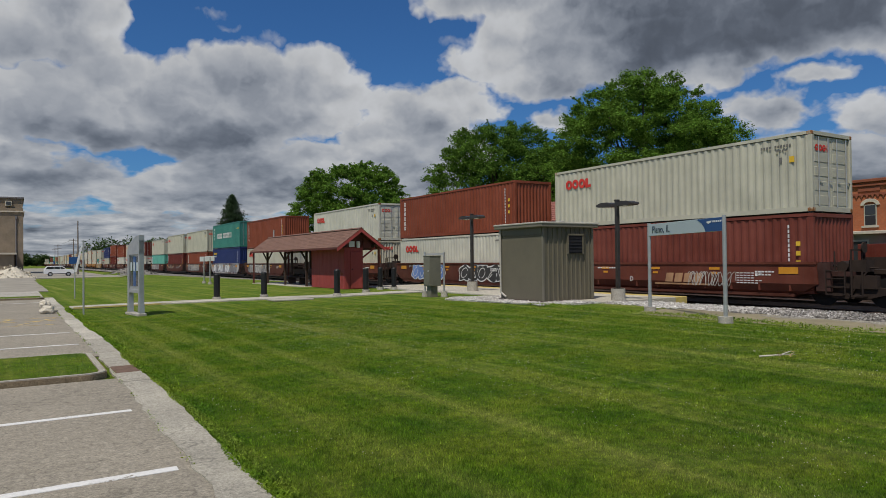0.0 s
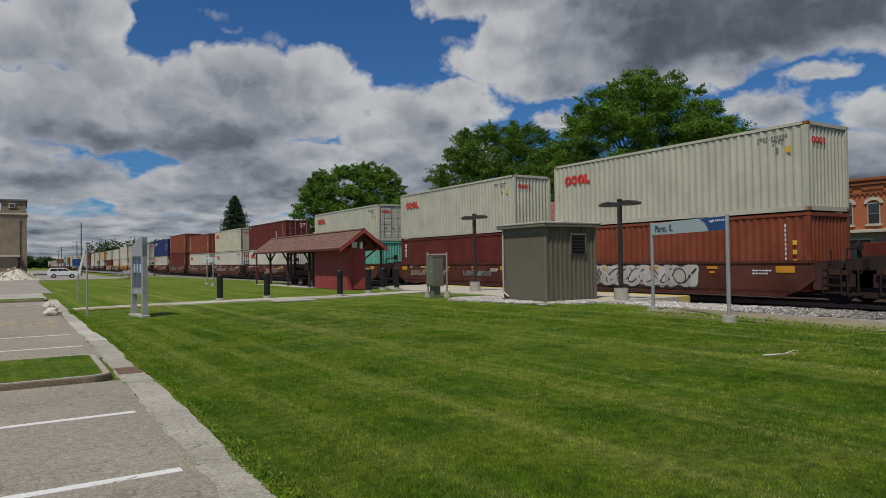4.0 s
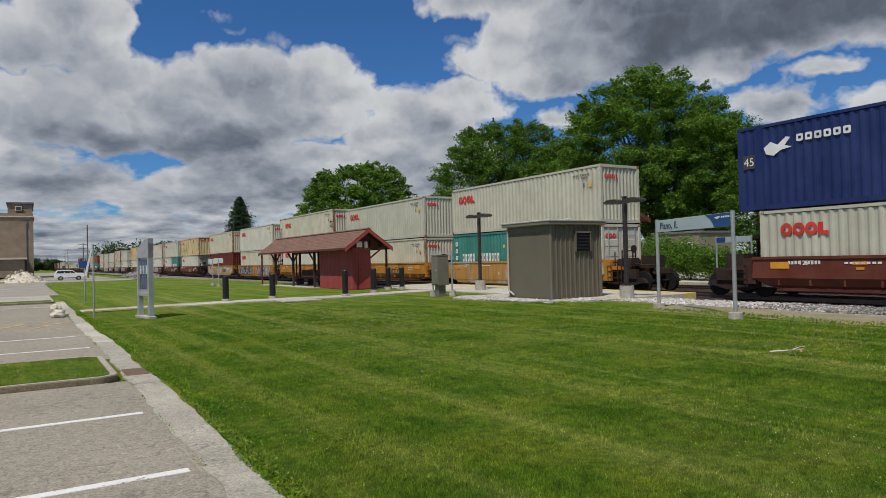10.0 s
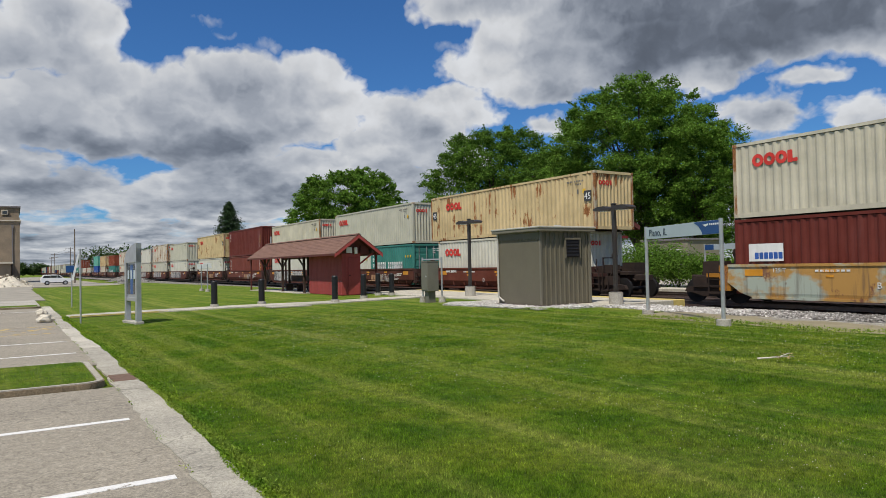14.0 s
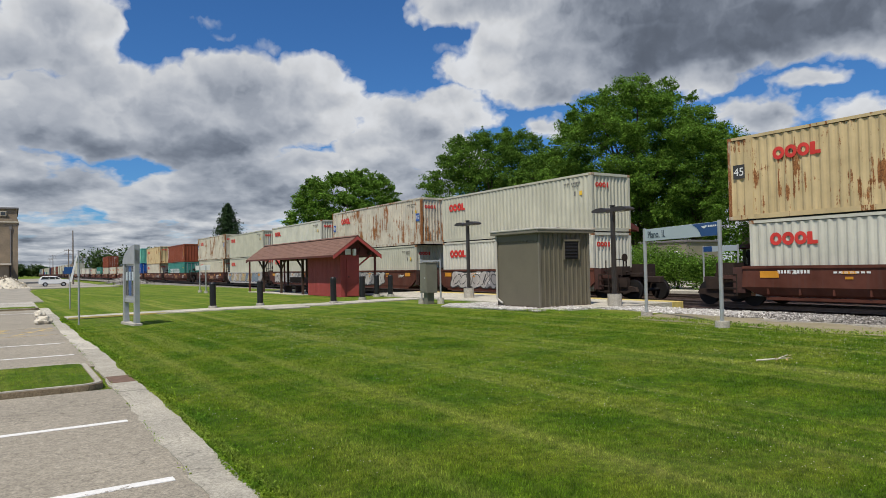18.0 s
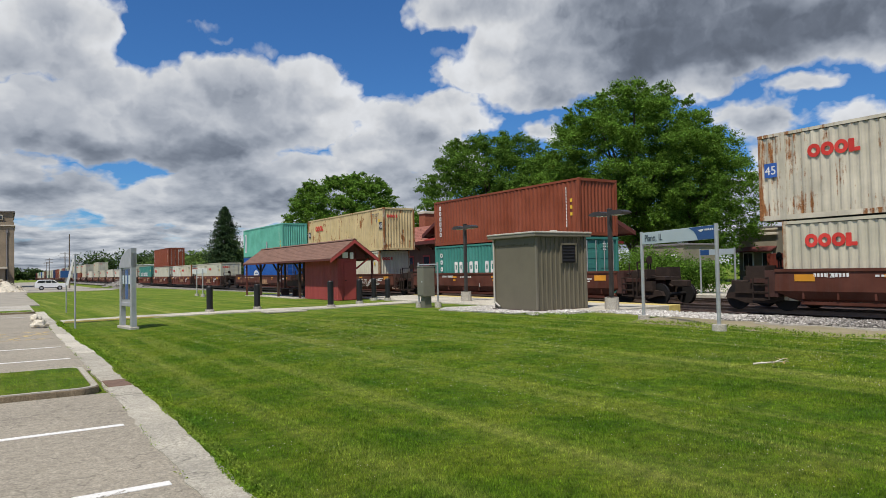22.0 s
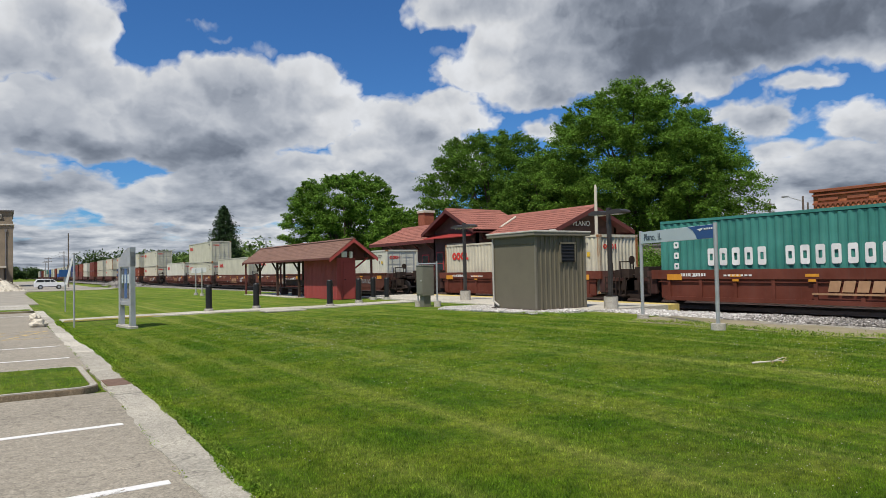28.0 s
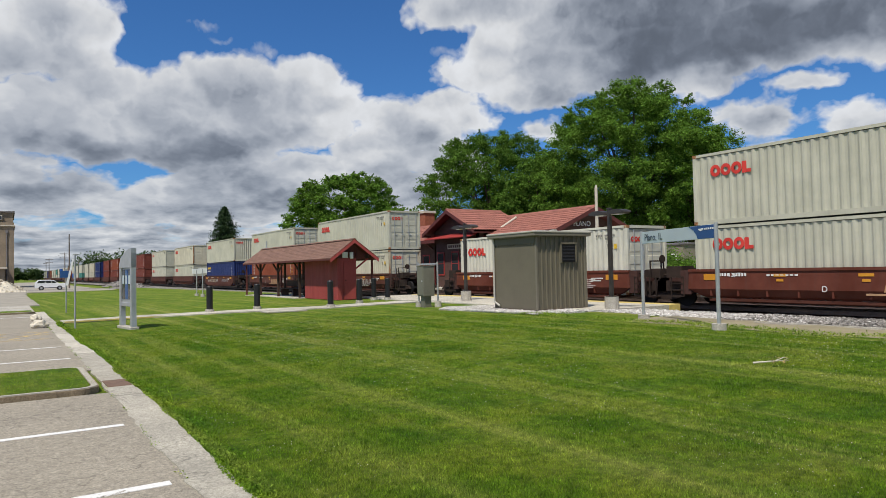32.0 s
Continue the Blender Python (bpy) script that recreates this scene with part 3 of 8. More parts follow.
M["spray_pale"] = paint("pale_spray_paint", (0.50, 0.47, 0.43), 0.05, 0.6, 0.3)
M["spray_grey"] = paint("grey_spray_paint", (0.27, 0.26, 0.26), 0.05, 0.6, 0.3)
M["spray_sand"] = paint("sand_spray_paint", (0.48, 0.38, 0.22), 0.05, 0.6, 0.3)
M["spray_azure"] = paint("blue_spray_paint", (0.17, 0.27, 0.58), 0.0, 0.5, 0.25)
M["spray_mist"] = paint("dusty_blue_spray_paint", (0.22, 0.28, 0.33), 0.0, 0.6, 0.25)
M["spray_slate"] = paint("slate_spray_paint", (0.12, 0.13, 0.17), 0.0, 0.6, 0.25)

# ---- mesh helpers ----


def mesh_of(bm, name, mat=None, smooth=False):
    me = bpy.data.meshes.new(name)
    bm.to_mesh(me)
    bm.free()
    if mat is not None:
        me.materials.append(mat)
    if smooth:
        for p in me.polygons:
            p.use_smooth = True
    return me


def part(name, bm, mat, parent=None, label="", at=None):
    """Link a bmesh or a ready mesh as one mesh object under a thing or part."""
    me = bm if isinstance(bm, bpy.types.Mesh) else mesh_of(bm, name, mat)
    ob = new(name, me)
    if not me.materials and mat is not None:
        me.materials.append(mat)
    if me.materials and me.materials[0] != mat and mat is not None:
        ob.material_slots[0].link = "OBJECT"
        ob.material_slots[0].material = mat
    ob.parent = parent
    if at is not None:
        ob.matrix_basis = at
    if label:
        ob["label"] = label
    return ob


def empty(name, m, label, category, group="", kind=""):
    ob = new(name)
    ob.empty_display_size = 0.2
    ob.matrix_basis = m
    return tagged(ob, label, category, group, kind)


def B(*boxes, bevel=0.0):
    """A bmesh of boxes (x0, x1, y0, y1, z0, z1)."""
    bm = bmesh.new()
    for x0, x1, y0, y1, z0, z1 in boxes:
        v = [bm.verts.new((x, y, z)) for z in (z0, z1) for x, y in ((x0, y0), (x1, y0), (x1, y1), (x0, y1))]
        for f in ((3, 2, 1, 0), (4, 5, 6, 7), (0, 1, 5, 4), (1, 2, 6, 5), (2, 3, 7, 6), (3, 0, 4, 7)):
            bm.faces.new([v[i] for i in f])
    if bevel:
        bmesh.ops.bevel(bm, geom=list(bm.edges), offset=bevel, segments=1, affect="EDGES", clamp_overlap=True)
    return bm


def prism(points, axis, a, b, bm=None):
    """Extrude a polygon along an axis from a to b. points: pairs in the other two axes, in order x, y, z."""
    bm = bm or bmesh.new()

    def at(p, d):
        return {"x": (d, *p), "y": (p[0], d, p[1]), "z": (*p, d)}[axis]
    lo, hi = [bm.verts.new(at(p, a)) for p in points], [bm.verts.new(at(p, b)) for p in points]
    n = len(points)
    bm.faces.new(lo[::-1])
    bm.faces.new(hi)
    for i in range(n):
        bm.faces.new((lo[i], lo[(i + 1) % n], hi[(i + 1) % n], hi[i]))
    bmesh.ops.recalc_face_normals(bm, faces=bm.faces[:])
    return bm


def rod(p, q, r0, r1=None, sides=10, bm=None):
    """A tapered round bar from p to q."""
    bm = bm or bmesh.new()
    p, q = Vector(p), Vector(q)
    r1 = r0 if r1 is None else r1
    turn = (q - p).to_track_quat("Z", "Y")
    rings = [[bm.verts.new(c + turn @ Vector((r * math.cos(2 * math.pi * i / sides), r * math.sin(2 * math.pi * i / sides), 0))) for i in range(sides)] for c, r in ((p, r0), (q, r1))]
    bm.faces.new(rings[0][::-1])
    bm.faces.new(rings[1])
    for i in range(sides):
        bm.faces.new((rings[0][i], rings[0][(i + 1) % sides], rings[1][(i + 1) % sides], rings[1][i]))
    return bm


def beam(p, q, w, h, bm=None):
    """A square bar from p to q."""
    bm = bm or bmesh.new()
    p, q = Vector(p), Vector(q)
    turn = (q - p).to_track_quat("Z", "Y")
    v = [bm.verts.new(c + turn @ Vector((sx * w / 2, sy * h / 2, 0))) for c in (p, q) for sx, sy in ((-1, -1), (1, -1), (1, 1), (-1, 1))]
    for f in ((3, 2, 1, 0), (4, 5, 6, 7), (0, 1, 5, 4), (1, 2, 6, 5), (2, 3, 7, 6), (3, 0, 4, 7)):
        bm.faces.new([v[i] for i in f])
    return bm


def sheet(name, xs, ys, height, mat):
    """A grid of ground over xs and ys with height(x, y)."""
    co = [(x, y, height(x, y)) for y in ys for x in xs]
    n = len(xs)
    faces = [(j * n + i, j * n + i + 1, (j + 1) * n + i + 1, (j + 1) * n + i) for j in range(len(ys) - 1) for i in range(n - 1)]
    me = bpy.data.meshes.new(name)
    me.from_pydata(co, [], faces)
    me.materials.append(mat)
    for p in me.polygons:
        p.use_smooth = True
    return me


def letters(text, size, depth=0.006):
    """Flat lettering as a mesh, its base line along x, standing in z, facing -y."""
    cu = bpy.data.curves.new("lettering", "FONT")
    cu.body, cu.size, cu.extrude = text, size, depth / 2
    ob = bpy.data.objects.new("lettering", cu)
    scene.collection.objects.link(ob)
    bpy.context.view_layer.update()
    me = bpy.data.meshes.new_from_object(ob.evaluated_get(bpy.context.evaluated_depsgraph_get()))
    bpy.data.objects.remove(ob)
    bpy.data.curves.remove(cu)
    me.transform(Matrix.Rotation(radians(90), 4, "X"))
    return me


def structure(name, data, label="", category=""):
    ob = new(name, data)
    return tagged(ob, label, category, "", "structure")


def ground_z(x, y):
    s = min(max((x - 2.0) / 11.0, 0.0), 1.0)
    rise = 0.18 * s * min(1, max(0, (260 - y) / 200))
    drop = -0.9 * min(max((y - 42.0) / 100.0, 0.0), 1.0) * min(1.0, max(0.0, (19.0 - x) / 4.0))
    hump = 0.025 * noise.noise((x * 0.16, y * 0.16, 3.0)) * min(1, max(0, (x - 1.8) / 2)) if x < 13 and -5 < y < 45 else 0.0
    bed = -0.45 * min(max((x - 17.2) / 1.4, 0.0), 1.0) * (1.0 if x < 32 else 0.25)
    return rise + drop + hump + bed


# ---- ground, lot, path, platform and track bed ----
TRACK_X, TRACK_2, NEAR_FACE = 22.75, 27.1, 21.53
xs = [-900, -400, -150, -60, -30, -12, -6, -2, 0, 1, 1.45] + [1.6 + 0.6 * i for i in range(20)] + [14, 15, 16, 17, 18, 18.6, 19.2, 19.6, 20.2, 21, 25, 30, 40, 60, 90, 150, 300, 700, 1600]
ys = [-900, -300, -100, -40, -20, -10] + [-5 + 1.2 * i for i in range(46)] + [54, 60, 70, 80, 90, 100, 130, 180, 260, 400, 700, 1200, 2400, 4500]
structure("ground", sheet("ground", xs, ys, lambda x, y: ground_z(x, y) - 0.02, M["grass"]), "mown green lawn with clover, striped by the mower", "lawn")


def slab(name, x0, x1, y0, y1, top, thick, mat, label, category="", bevel=0.012):
    return structure(name, mesh_of(B((x0, x1, y0, y1, top - thick, top), bevel=bevel), name, mat), label, category)


def lawn_bow(y):
    """How far the lawn's edge bows away from the lot."""
    return 0.09 * np.sin(np.pi * np.clip((y - 4.0) / 19.0, 0.0, 1.0))


# lot: asphalt up to the gutter, which lies flush; kerb islands stand up
slab("parking_lot", -30, 1.26, -12, 10.55, 0.0, 0.2, M["asphalt"], "worn grey asphalt car park with cracks", "car park", 0)
slab("parking_lot", -30, 1.26, 13.3, 36.0, 0.0, 0.2, M["asphalt"], "worn grey asphalt car park with cracks", "car park", 0)
slab("parking_lot", -30, 1.16, 38.2, 47.0, 0.0, 0.2, M["concrete"], "pale concrete drive beyond the car park", "car park", 0)
rnd = random.Random(31)
for i, y in enumerate([-2.0 + 3.04 * k for k in range(13)]):
    length = 3.04 - rnd.uniform(0.006, 0.02)
    top = 0.003 + 0.008 * rnd.random()
    edge = [(1.52 + lawn_bow(y + q) + 0.02 * math.sin(0.9 * (y + q)) + rnd.uniform(-0.02, 0.012), y + q) for q in [length * k / 18 for k in range(19)]]
    inner = [(1.17 + 0.6 * lawn_bow(y + q) + rnd.uniform(-0.03, 0.03), y + q) for q in [length * k / 12 for k in range(12, -1, -1)]]
    bm = prism(edge + inner, "z", top - 0.12, top)
    structure("gutter", mesh_of(bm, "gutter", M["gutter" if rnd.random() < 0.6 else "gutter_pale"]), "broken concrete gutter slab along the lawn", "gutter")
slab("drain", 1.24, 1.58, 11.0, 11.7, 0.016, 0.03, M["rust_drain"], "rusty iron storm drain in the gutter", "drain")


def island(y0, y1):
    """A grass island behind a kerb that turns round its end."""
    def line(d):
        """The kerb's line, d inside its outer face."""
        r, xe = 0.30 - d, 1.12 - d
        arc = [(math.cos(a), math.sin(a)) for a in [math.pi / 2 * k / 8 for k in range(9)]]
        low = [(xe - r + r * q, y0 + d + r - r * p) for p, q in arc]
        high = [(xe - r + r * p, y1 - d - r + r * q) for p, q in arc]
        return [(-30, y0 + d)] + low + high + [(-30, y1 - d)]

    def strip(d0, d1, za, zb):
        bm = bmesh.new()
        rows = [[bm.verts.new((x, y, z)) for x, y in line(d)] for d, z in ((d0, za), (d0, zb), (d1, zb), (d1, za))]
        for a, b in zip(rows, rows[1:]):
            for k in range(len(a) - 1):
                bm.faces.new((a[k], a[k + 1], b[k + 1], b[k]))
        bmesh.ops.recalc_face_normals(bm, faces=bm.faces[:])
        return bm
    # brown kerb face with a paler strip along its top
    k = structure("kerb", mesh_of(strip(0.0, 0.12, -0.05, 0.07), "kerb", M["kerb_face"]), "brown concrete kerb round a grass island", "kerb")
    part("kerb_top", strip(0.02, 0.10, 0.066, 0.084), M["gutter"], k, "pale top of the kerb")
    structure("verge", mesh_of(prism(line(0.115), "z", -0.05, 0.085), "verge", M["grass"]), "grass island between the parking bays", "verge")


island(10.6, 13.3)
island(36.1, 38.1)
for y, mat, wide in ((0.45, "line_white", 0.11), (3.05, "line_white", 0.11), (5.66, "line_white", 0.11), (8.16, "line_white", 0.10), (15.46, "line_white", 0.10), (18.2, "line_white", 0.10), (20.9, "line_yellow", 0.10), (22.4, "line_yellow", 0.10), (23.6, "line_yellow", 0.10), (33.0, "line_white", 0.10)):
    slab("bay_line", -5.6, 1.08, y - wide / 2, y + wide / 2, 0.005, 0.006, M[mat], "worn painted parking bay line", "road marking", 0)
for k in range(5):
    b = prism([(-4.4 + k * 1.1, 21.2), (-4.25 + k * 1.1, 21.2), (-3.3 + k * 1.1, 23.4), (-3.45 + k * 1.1, 23.4)], "z", -0.002, 0.0045)
    structure("hatch_line", mesh_of(b, "hatch_line", M["line_yellow"]), "worn yellow hatching on the asphalt", "road marking")

# foot path from the lot to the platform, in slabs
PATH = [(1.7, 28.3), (4.4, 28.2), (7.0, 27.75), (9.0, 27.2), (11.0, 26.45), (13.0, 26.4), (15.6, 26.9)]
for (xa, ya), (xb, yb) in zip(PATH, PATH[1:]):
    bm = bmesh.new()
    w = 0.75
    v = [bm.verts.new((x, y, ground_z(x, y) + d)) for d in (-0.08, 0.022) for x, y in ((xa + 0.006, ya - w), (xb, yb - w), (xb, yb + w), (xa + 0.006, ya + w))]
    for f in ((3, 2, 1, 0), (4, 5, 6, 7), (0, 1, 5, 4), (1, 2, 6, 5), (2, 3, 7, 6), (3, 0, 4, 7)):
        bm.faces.new([v[i] for i in f])
    structure("foot_path", mesh_of(bm, "foot_path", M["platform"]), "pale concrete foot path slab across the lawn", "foot path")
structure("path_edge", mesh_of(beam((1.75, 27.5, 0.03), (5.0, 27.42, 0.065), 0.05, 0.05), "path_edge", M["tactile"]), "yellow painted edge of the foot path", "foot path")
slab("landing", 8.3, 9.9, 25.2, 26.0, 0.155, 0.06, M["platform"], "small concrete pad beside the path", "slab")

# platform with its yellow edge
for k in range(6):
    y = 15.75 + 3.0 * k
    slab("platform", 15.9, 19.55, y, y + 2.985, 0.215, 0.3, M["platform"], "concrete platform slab beside the track", "platform")
    slab("platform_edge", 19.56, 20.15, y, y + 2.985, 0.222, 0.3, M["tactile"], "yellow tactile strip along the platform edge", "platform edge")

# gravel beds
def bed(name, pts, top, mat, label):
    bm = bmesh.new()
    lo, hi = [bm.verts.new((x, y, ground_z(x, y) - 0.1)) for x, y in pts], [bm.verts.new((x, y, ground_z(x, y) + top)) for x, y in pts]
    bm.faces.new(hi)
    for i in range(len(pts)):
        bm.faces.new((lo[i], lo[(i + 1) % len(pts)], hi[(i + 1) % len(pts)], hi[i]))
    bmesh.ops.recalc_face_normals(bm, faces=bm.faces[:])
    return structure(name, mesh_of(bm, name, mat), label, "gravel")


bed("stone_border", [(13.05, 20.6), (13.45, 18.4), (13.7, 16.7), (14.3, 15.72), (15.88, 15.72), (15.88, 21.2), (14.0, 21.6)], 0.03, M["white_stone"], "strip of loose white stones round the hut")
prof = [(13.7, 0.02), (15.4, 0.03), (16.6, 0.12), (18.0, 0.02), (19.4, 0.00), (20.6, -0.02), (21.2, -0.06), (24.4, -0.06), (25.4, -0.10), (26.0, -0.06), (29.0, -0.06), (30.5, -0.1)]


def bed_height(x, y):
    for (xa, za), (xb, zb) in zip(prof, prof[1:]):
        if xa <= x <= xb:
            z = za + (zb - za) * (x - xa) / (xb - xa)
            return z + 0.03 * noise.noise((x * 1.7, y * 1.7, 0.0))
    return prof[-1][1]


bx = [20.16, 20.6, 21.0, 21.3, 24.3, 24.8, 25.4, 26, 29, 30.5]
structure("track_bed", sheet("track_bed", bx, [-60 + 2.0 * i for i in range(120)] + [190 + 20 * i for i in range(50)] + [1500, 2600], lambda x, y: bed_height(x, y) - 0.14, M["ballast_dark"]), "crushed stone ballast under the tracks, darkened in colour for the train's shade", "ballast")
fx = [13.7, 13.9, 14.2, 14.6, 15.2, 15.8, 16.2, 16.6, 17, 17.4, 17.8, 18.3, 18.8, 19.3, 19.7, 20.0, 20.2]


def stone_edge(y):
    """Where the loose stone begins beside the lawn."""
    return 14.95 + min(0.7, 0.05 * (y - 10.5) ** 2) + 0.10 * noise.noise((y * 1.4, 0.0, 9.0))


def shoulder(x, y):
    """A low bank of stones: level towards the lawn, then down to the track bed."""
    lip = 0.15 * min(1.0, max(0.0, (x - stone_edge(y)) / 0.35))
    z = 0.05 + lip + 0.02 * noise.noise((x * 2.1, y * 2.1, 0.0)) + 0.02 * noise.noise((x * 0.6, y * 0.6, 4.0))
    return z - 0.03 * max(0.0, x - 16.0) - min(0.55, 0.40 * max(0.0, x - 18.2))


ysh = [-60 + 2.0 * i for i in range(29)] + [-2.0 + 0.4 * i for i in range(44)] + [15.70]
structure("track_shoulder", sheet("track_shoulder", fx, [v for v in ysh if v < 8.9], shoulder, M["ballast"]), "bank of crushed stone beside the track", "ballast")
structure("track_shoulder", sheet("track_shoulder", fx, [v for v in ysh if v > 8.7], lambda x, y: shoulder(x, y) + 0.004, M["white_stone"]), "bank of white crushed stone at the platform's end", "ballast")
structure("track_shoulder", sheet("track_shoulder", [17.0, 18.0, 19.0, 20.2], [48.8 + 4.0 * i for i in range(60)], lambda x, y: -0.10 - 0.12 * (20.2 - x) / 3.2 + 0.03 * noise.noise((x, y, 2.0)), M["ballast"]), "low bank of crushed stone beside the track", "ballast")
structure("dirt_edge", sheet("dirt_edge", [13.4, 13.6, 13.8, 14.0, 14.3, 14.8, 15.3, 15.9], [-30 + 0.35 * i for i in range(122)], lambda x, y: ground_z(x, y) - 0.05 + 0.06 * noise.noise((x * 1.3, y * 0.9, 7.0)) + 0.07 * min(1.0, max(0.0, (x - 13.4) / 0.6)) - (0.04 if x < 13.5 else 0.0) - (0.10 if x > 15.5 else 0.0), M["dust"]), "bare soil edge between lawn and ballast", "soil")
structure("edging", mesh_of(beam((14.95, 9.6, 0.20), (15.75, 1.0, 0.20), 0.06, 0.05), "edging", M["concrete"]), "pale edging strip along the ballast", "edging")
rail_me = mesh_of(B((-0.075, 0.075, -400, 2200, -0.13, -0.105), (-0.012, 0.012, -400, 2200, -0.105, -0.03), (-0.037, 0.037, -400, 2200, -0.03, 0.0)), "rail", M["rail_steel"])
for tx in (TRACK_X, TRACK_2):
    for s in (-0.7175, 0.7175):
        r = structure("rail", rail_me, "worn steel rail on wooden sleepers", "rail")
        r.location = (tx + s, 0, 0.05)
sleeper_me = mesh_of(B((-1.22, 1.22, -0.115, 0.115, -0.13, 0.03), bevel=0.01), "sleeper", M["timber"])
for tx in (TRACK_X, TRACK_2):
    for k in range(110):
        o = structure("sleeper", sleeper_me, "weathered timber sleeper in the ballast", "sleeper")
        o.location = (tx, 4 + 0.56 * k, -0.20)

# side road, gravel piles and yard beyond the lawn
structure("road", mesh_of(B((-60, 17.5, 139.0, 147.5, -1.1, -0.62)), "road", M["grit"]), "pale gravel road crossing beyond the lawn", "road")
structure("yard", mesh_of(B((-40, 1.7, 47.2, 60, -0.5, -0.012), (-40, 1.75, 60.2, 80, -0.6, -0.13), (-40, 1.9, 80.2, 104, -0.8, -0.31), (-40, 2.4, 104.2, 122, -1.0, -0.5), (-40, 16, 122.2, 138.8, -1.2, -0.6), (-60, 19, 147.6, 420, -1.5, -0.72)), "yard", M["yard"]), "bare gravel yard beyond the car park", "yard")

# ---- things beside the track ----


def hut():
    t = empty("equipment_hut", pose(15.65, 18.1, 0.18), "olive ribbed steel equipment hut with a flat overhanging roof", "hut")
    wx, wy, h = 1.1, 1.12, 2.47
    part("base", B((-wx - 0.06, wx + 0.06, -wy - 0.06, wy + 0.06, -0.1, 0.05)), M["timber"], t, "dark timber sill")

    def ribbed(length, ribs, flip):
        bm = bmesh.new()
        prof = [(-length / 2, 0.0)]
        step = length / ribs
        for i in range(ribs):
            a = -length / 2 + i * step
            prof += [(a + step * 0.10, 0.0), (a + step * 0.18, 0.035), (a + step * 0.36, 0.035), (a + step * 0.44, 0.0)]
        prof.append((length / 2, 0.0))
        lo = [bm.verts.new((u, -d, 0.05)) for u, d in prof]
        hi = [bm.verts.new((u, -d, h)) for u, d in prof]
        for i in range(len(prof) - 1):
            bm.faces.new((lo[i], lo[i + 1], hi[i + 1], hi[i]))
        return bm
    part("wall", ribbed(2 * wx, 11, 0), M["olive"], t, at=pose(0, -wy, 0))
    part("wall", ribbed(2 * wx, 11, 0), M["olive"], t, at=pose(0, wy, 0, 0, 0, 180))
    part("wall", ribbed(2 * wy, 11, 0), M["olive"], t, at=pose(wx, 0, 0, 0, 0, 90))
    part("wall", B((-wx - 0.01, -wx + 0.03, -wy, wy, 0.05, h), bevel=0.004), M["olive"], t, "smooth olive door side")
    part("corner_trim", B((-wx - 0.02, -wx + 0.05, -wy - 0.05, -wy + 0.02, 0.05, h)), M["olive_trim"], t)
    part("corner_trim", B((wx - 0.05, wx + 0.04, -wy - 0.05, -wy + 0.02, 0.05, h)), M["olive_trim"], t)
    roof = part("roof", B((-wx - 0.17, wx + 0.17, -wy - 0.17, wy + 0.17, h, h + 0.13), bevel=0.02), M["olive_trim"], t)
    part("roof_edge", B((-wx - 0.19, wx + 0.19, -wy - 0.19, wy + 0.19, h + 0.11, h + 0.17), bevel=0.015), M["hut_roof"], roof, "pale metal roof edge")
    v = part("vent", B((-0.33, 0.33, -0.03, 0.02, 0, 0.62), bevel=0.005), M["black_paint"], t, "black louvred vent", at=pose(0.28, -wy - 0.04, 1.60))
    for k in range(5):
        part("louvre", prism([(-0.06, 0.06 + 0.11 * k), (-0.035, 0.06 + 0.11 * k), (-0.02, 0.13 + 0.11 * k), (-0.03, 0.13 + 0.11 * k)], "x", -0.29, 0.29), M["black_paint"], v)
    part("vent_frame", B((-0.36, -0.31, -0.06, 0, -0.02, 0.64), (0.31, 0.36, -0.06, 0, -0.02, 0.64), (-0.36, 0.36, -0.07, 0, 0.60, 0.66)), M["olive"], v)
    pipe = rod((-wx - 0.06, wy - 0.05, 0.25), (-wx - 0.06, wy - 0.05, h), 0.035)
    rod((-wx - 0.06, wy - 0.05, 0.27), (-wx - 0.06, wy - 0.35, 0.12), 0.035, bm=pipe)
    part("downpipe", pipe, M["hut_roof"], t, "pale downpipe at the corner")
    # added toothed strip in the form of the roof's scalloped shadow on this wall
    shadow_teeth = [(wy, h), (-wy, h)]
    for i in range(27):
        shadow_teeth.append((-wy + 2 * wy * i / 26, h - (0.30 if i % 2 else 0.20)))
    part("flashing", prism(shadow_teeth, "x", -wx - 0.035, -wx - 0.005), M["olive"], t)
    part("skylight_cap", B((-0.45, -0.25, -wy - 0.15, -wy + 0.05, h + 0.16, h + 0.21), bevel=0.02), M["hut_roof"], roof)
    return t


hut()


def bollard(x, y, tall):
    t = empty("bollard", pose(x, y, ground_z(x, y)), "black painted steel bollard in a concrete foot beside the path", "bollard", "bollards along the path")
    bm = rod((0, 0, 0.06), (0, 0, tall - 0.05), 0.125, sides=16)
    rod((0, 0, tall - 0.05), (0, 0, tall), 0.125, 0.085, sides=16, bm=bm)
    part("post", bm, M["black_paint"], t)
    part("foot", rod((0, 0, -0.1), (0, 0, 0.12), 0.18, 0.17, 16), M["concrete"], t)


for x, y, tall in ((6.92, 28.95, 0.97), (8.86, 28.95, 0.97), (11.33, 27.0, 1.02), (13.45, 27.9, 1.0), (15.4, 30.3, 1.0), (15.85, 29.7, 0.98)):
    bollard(x, y if x > 12 else y - 0.75, tall + 0.09)


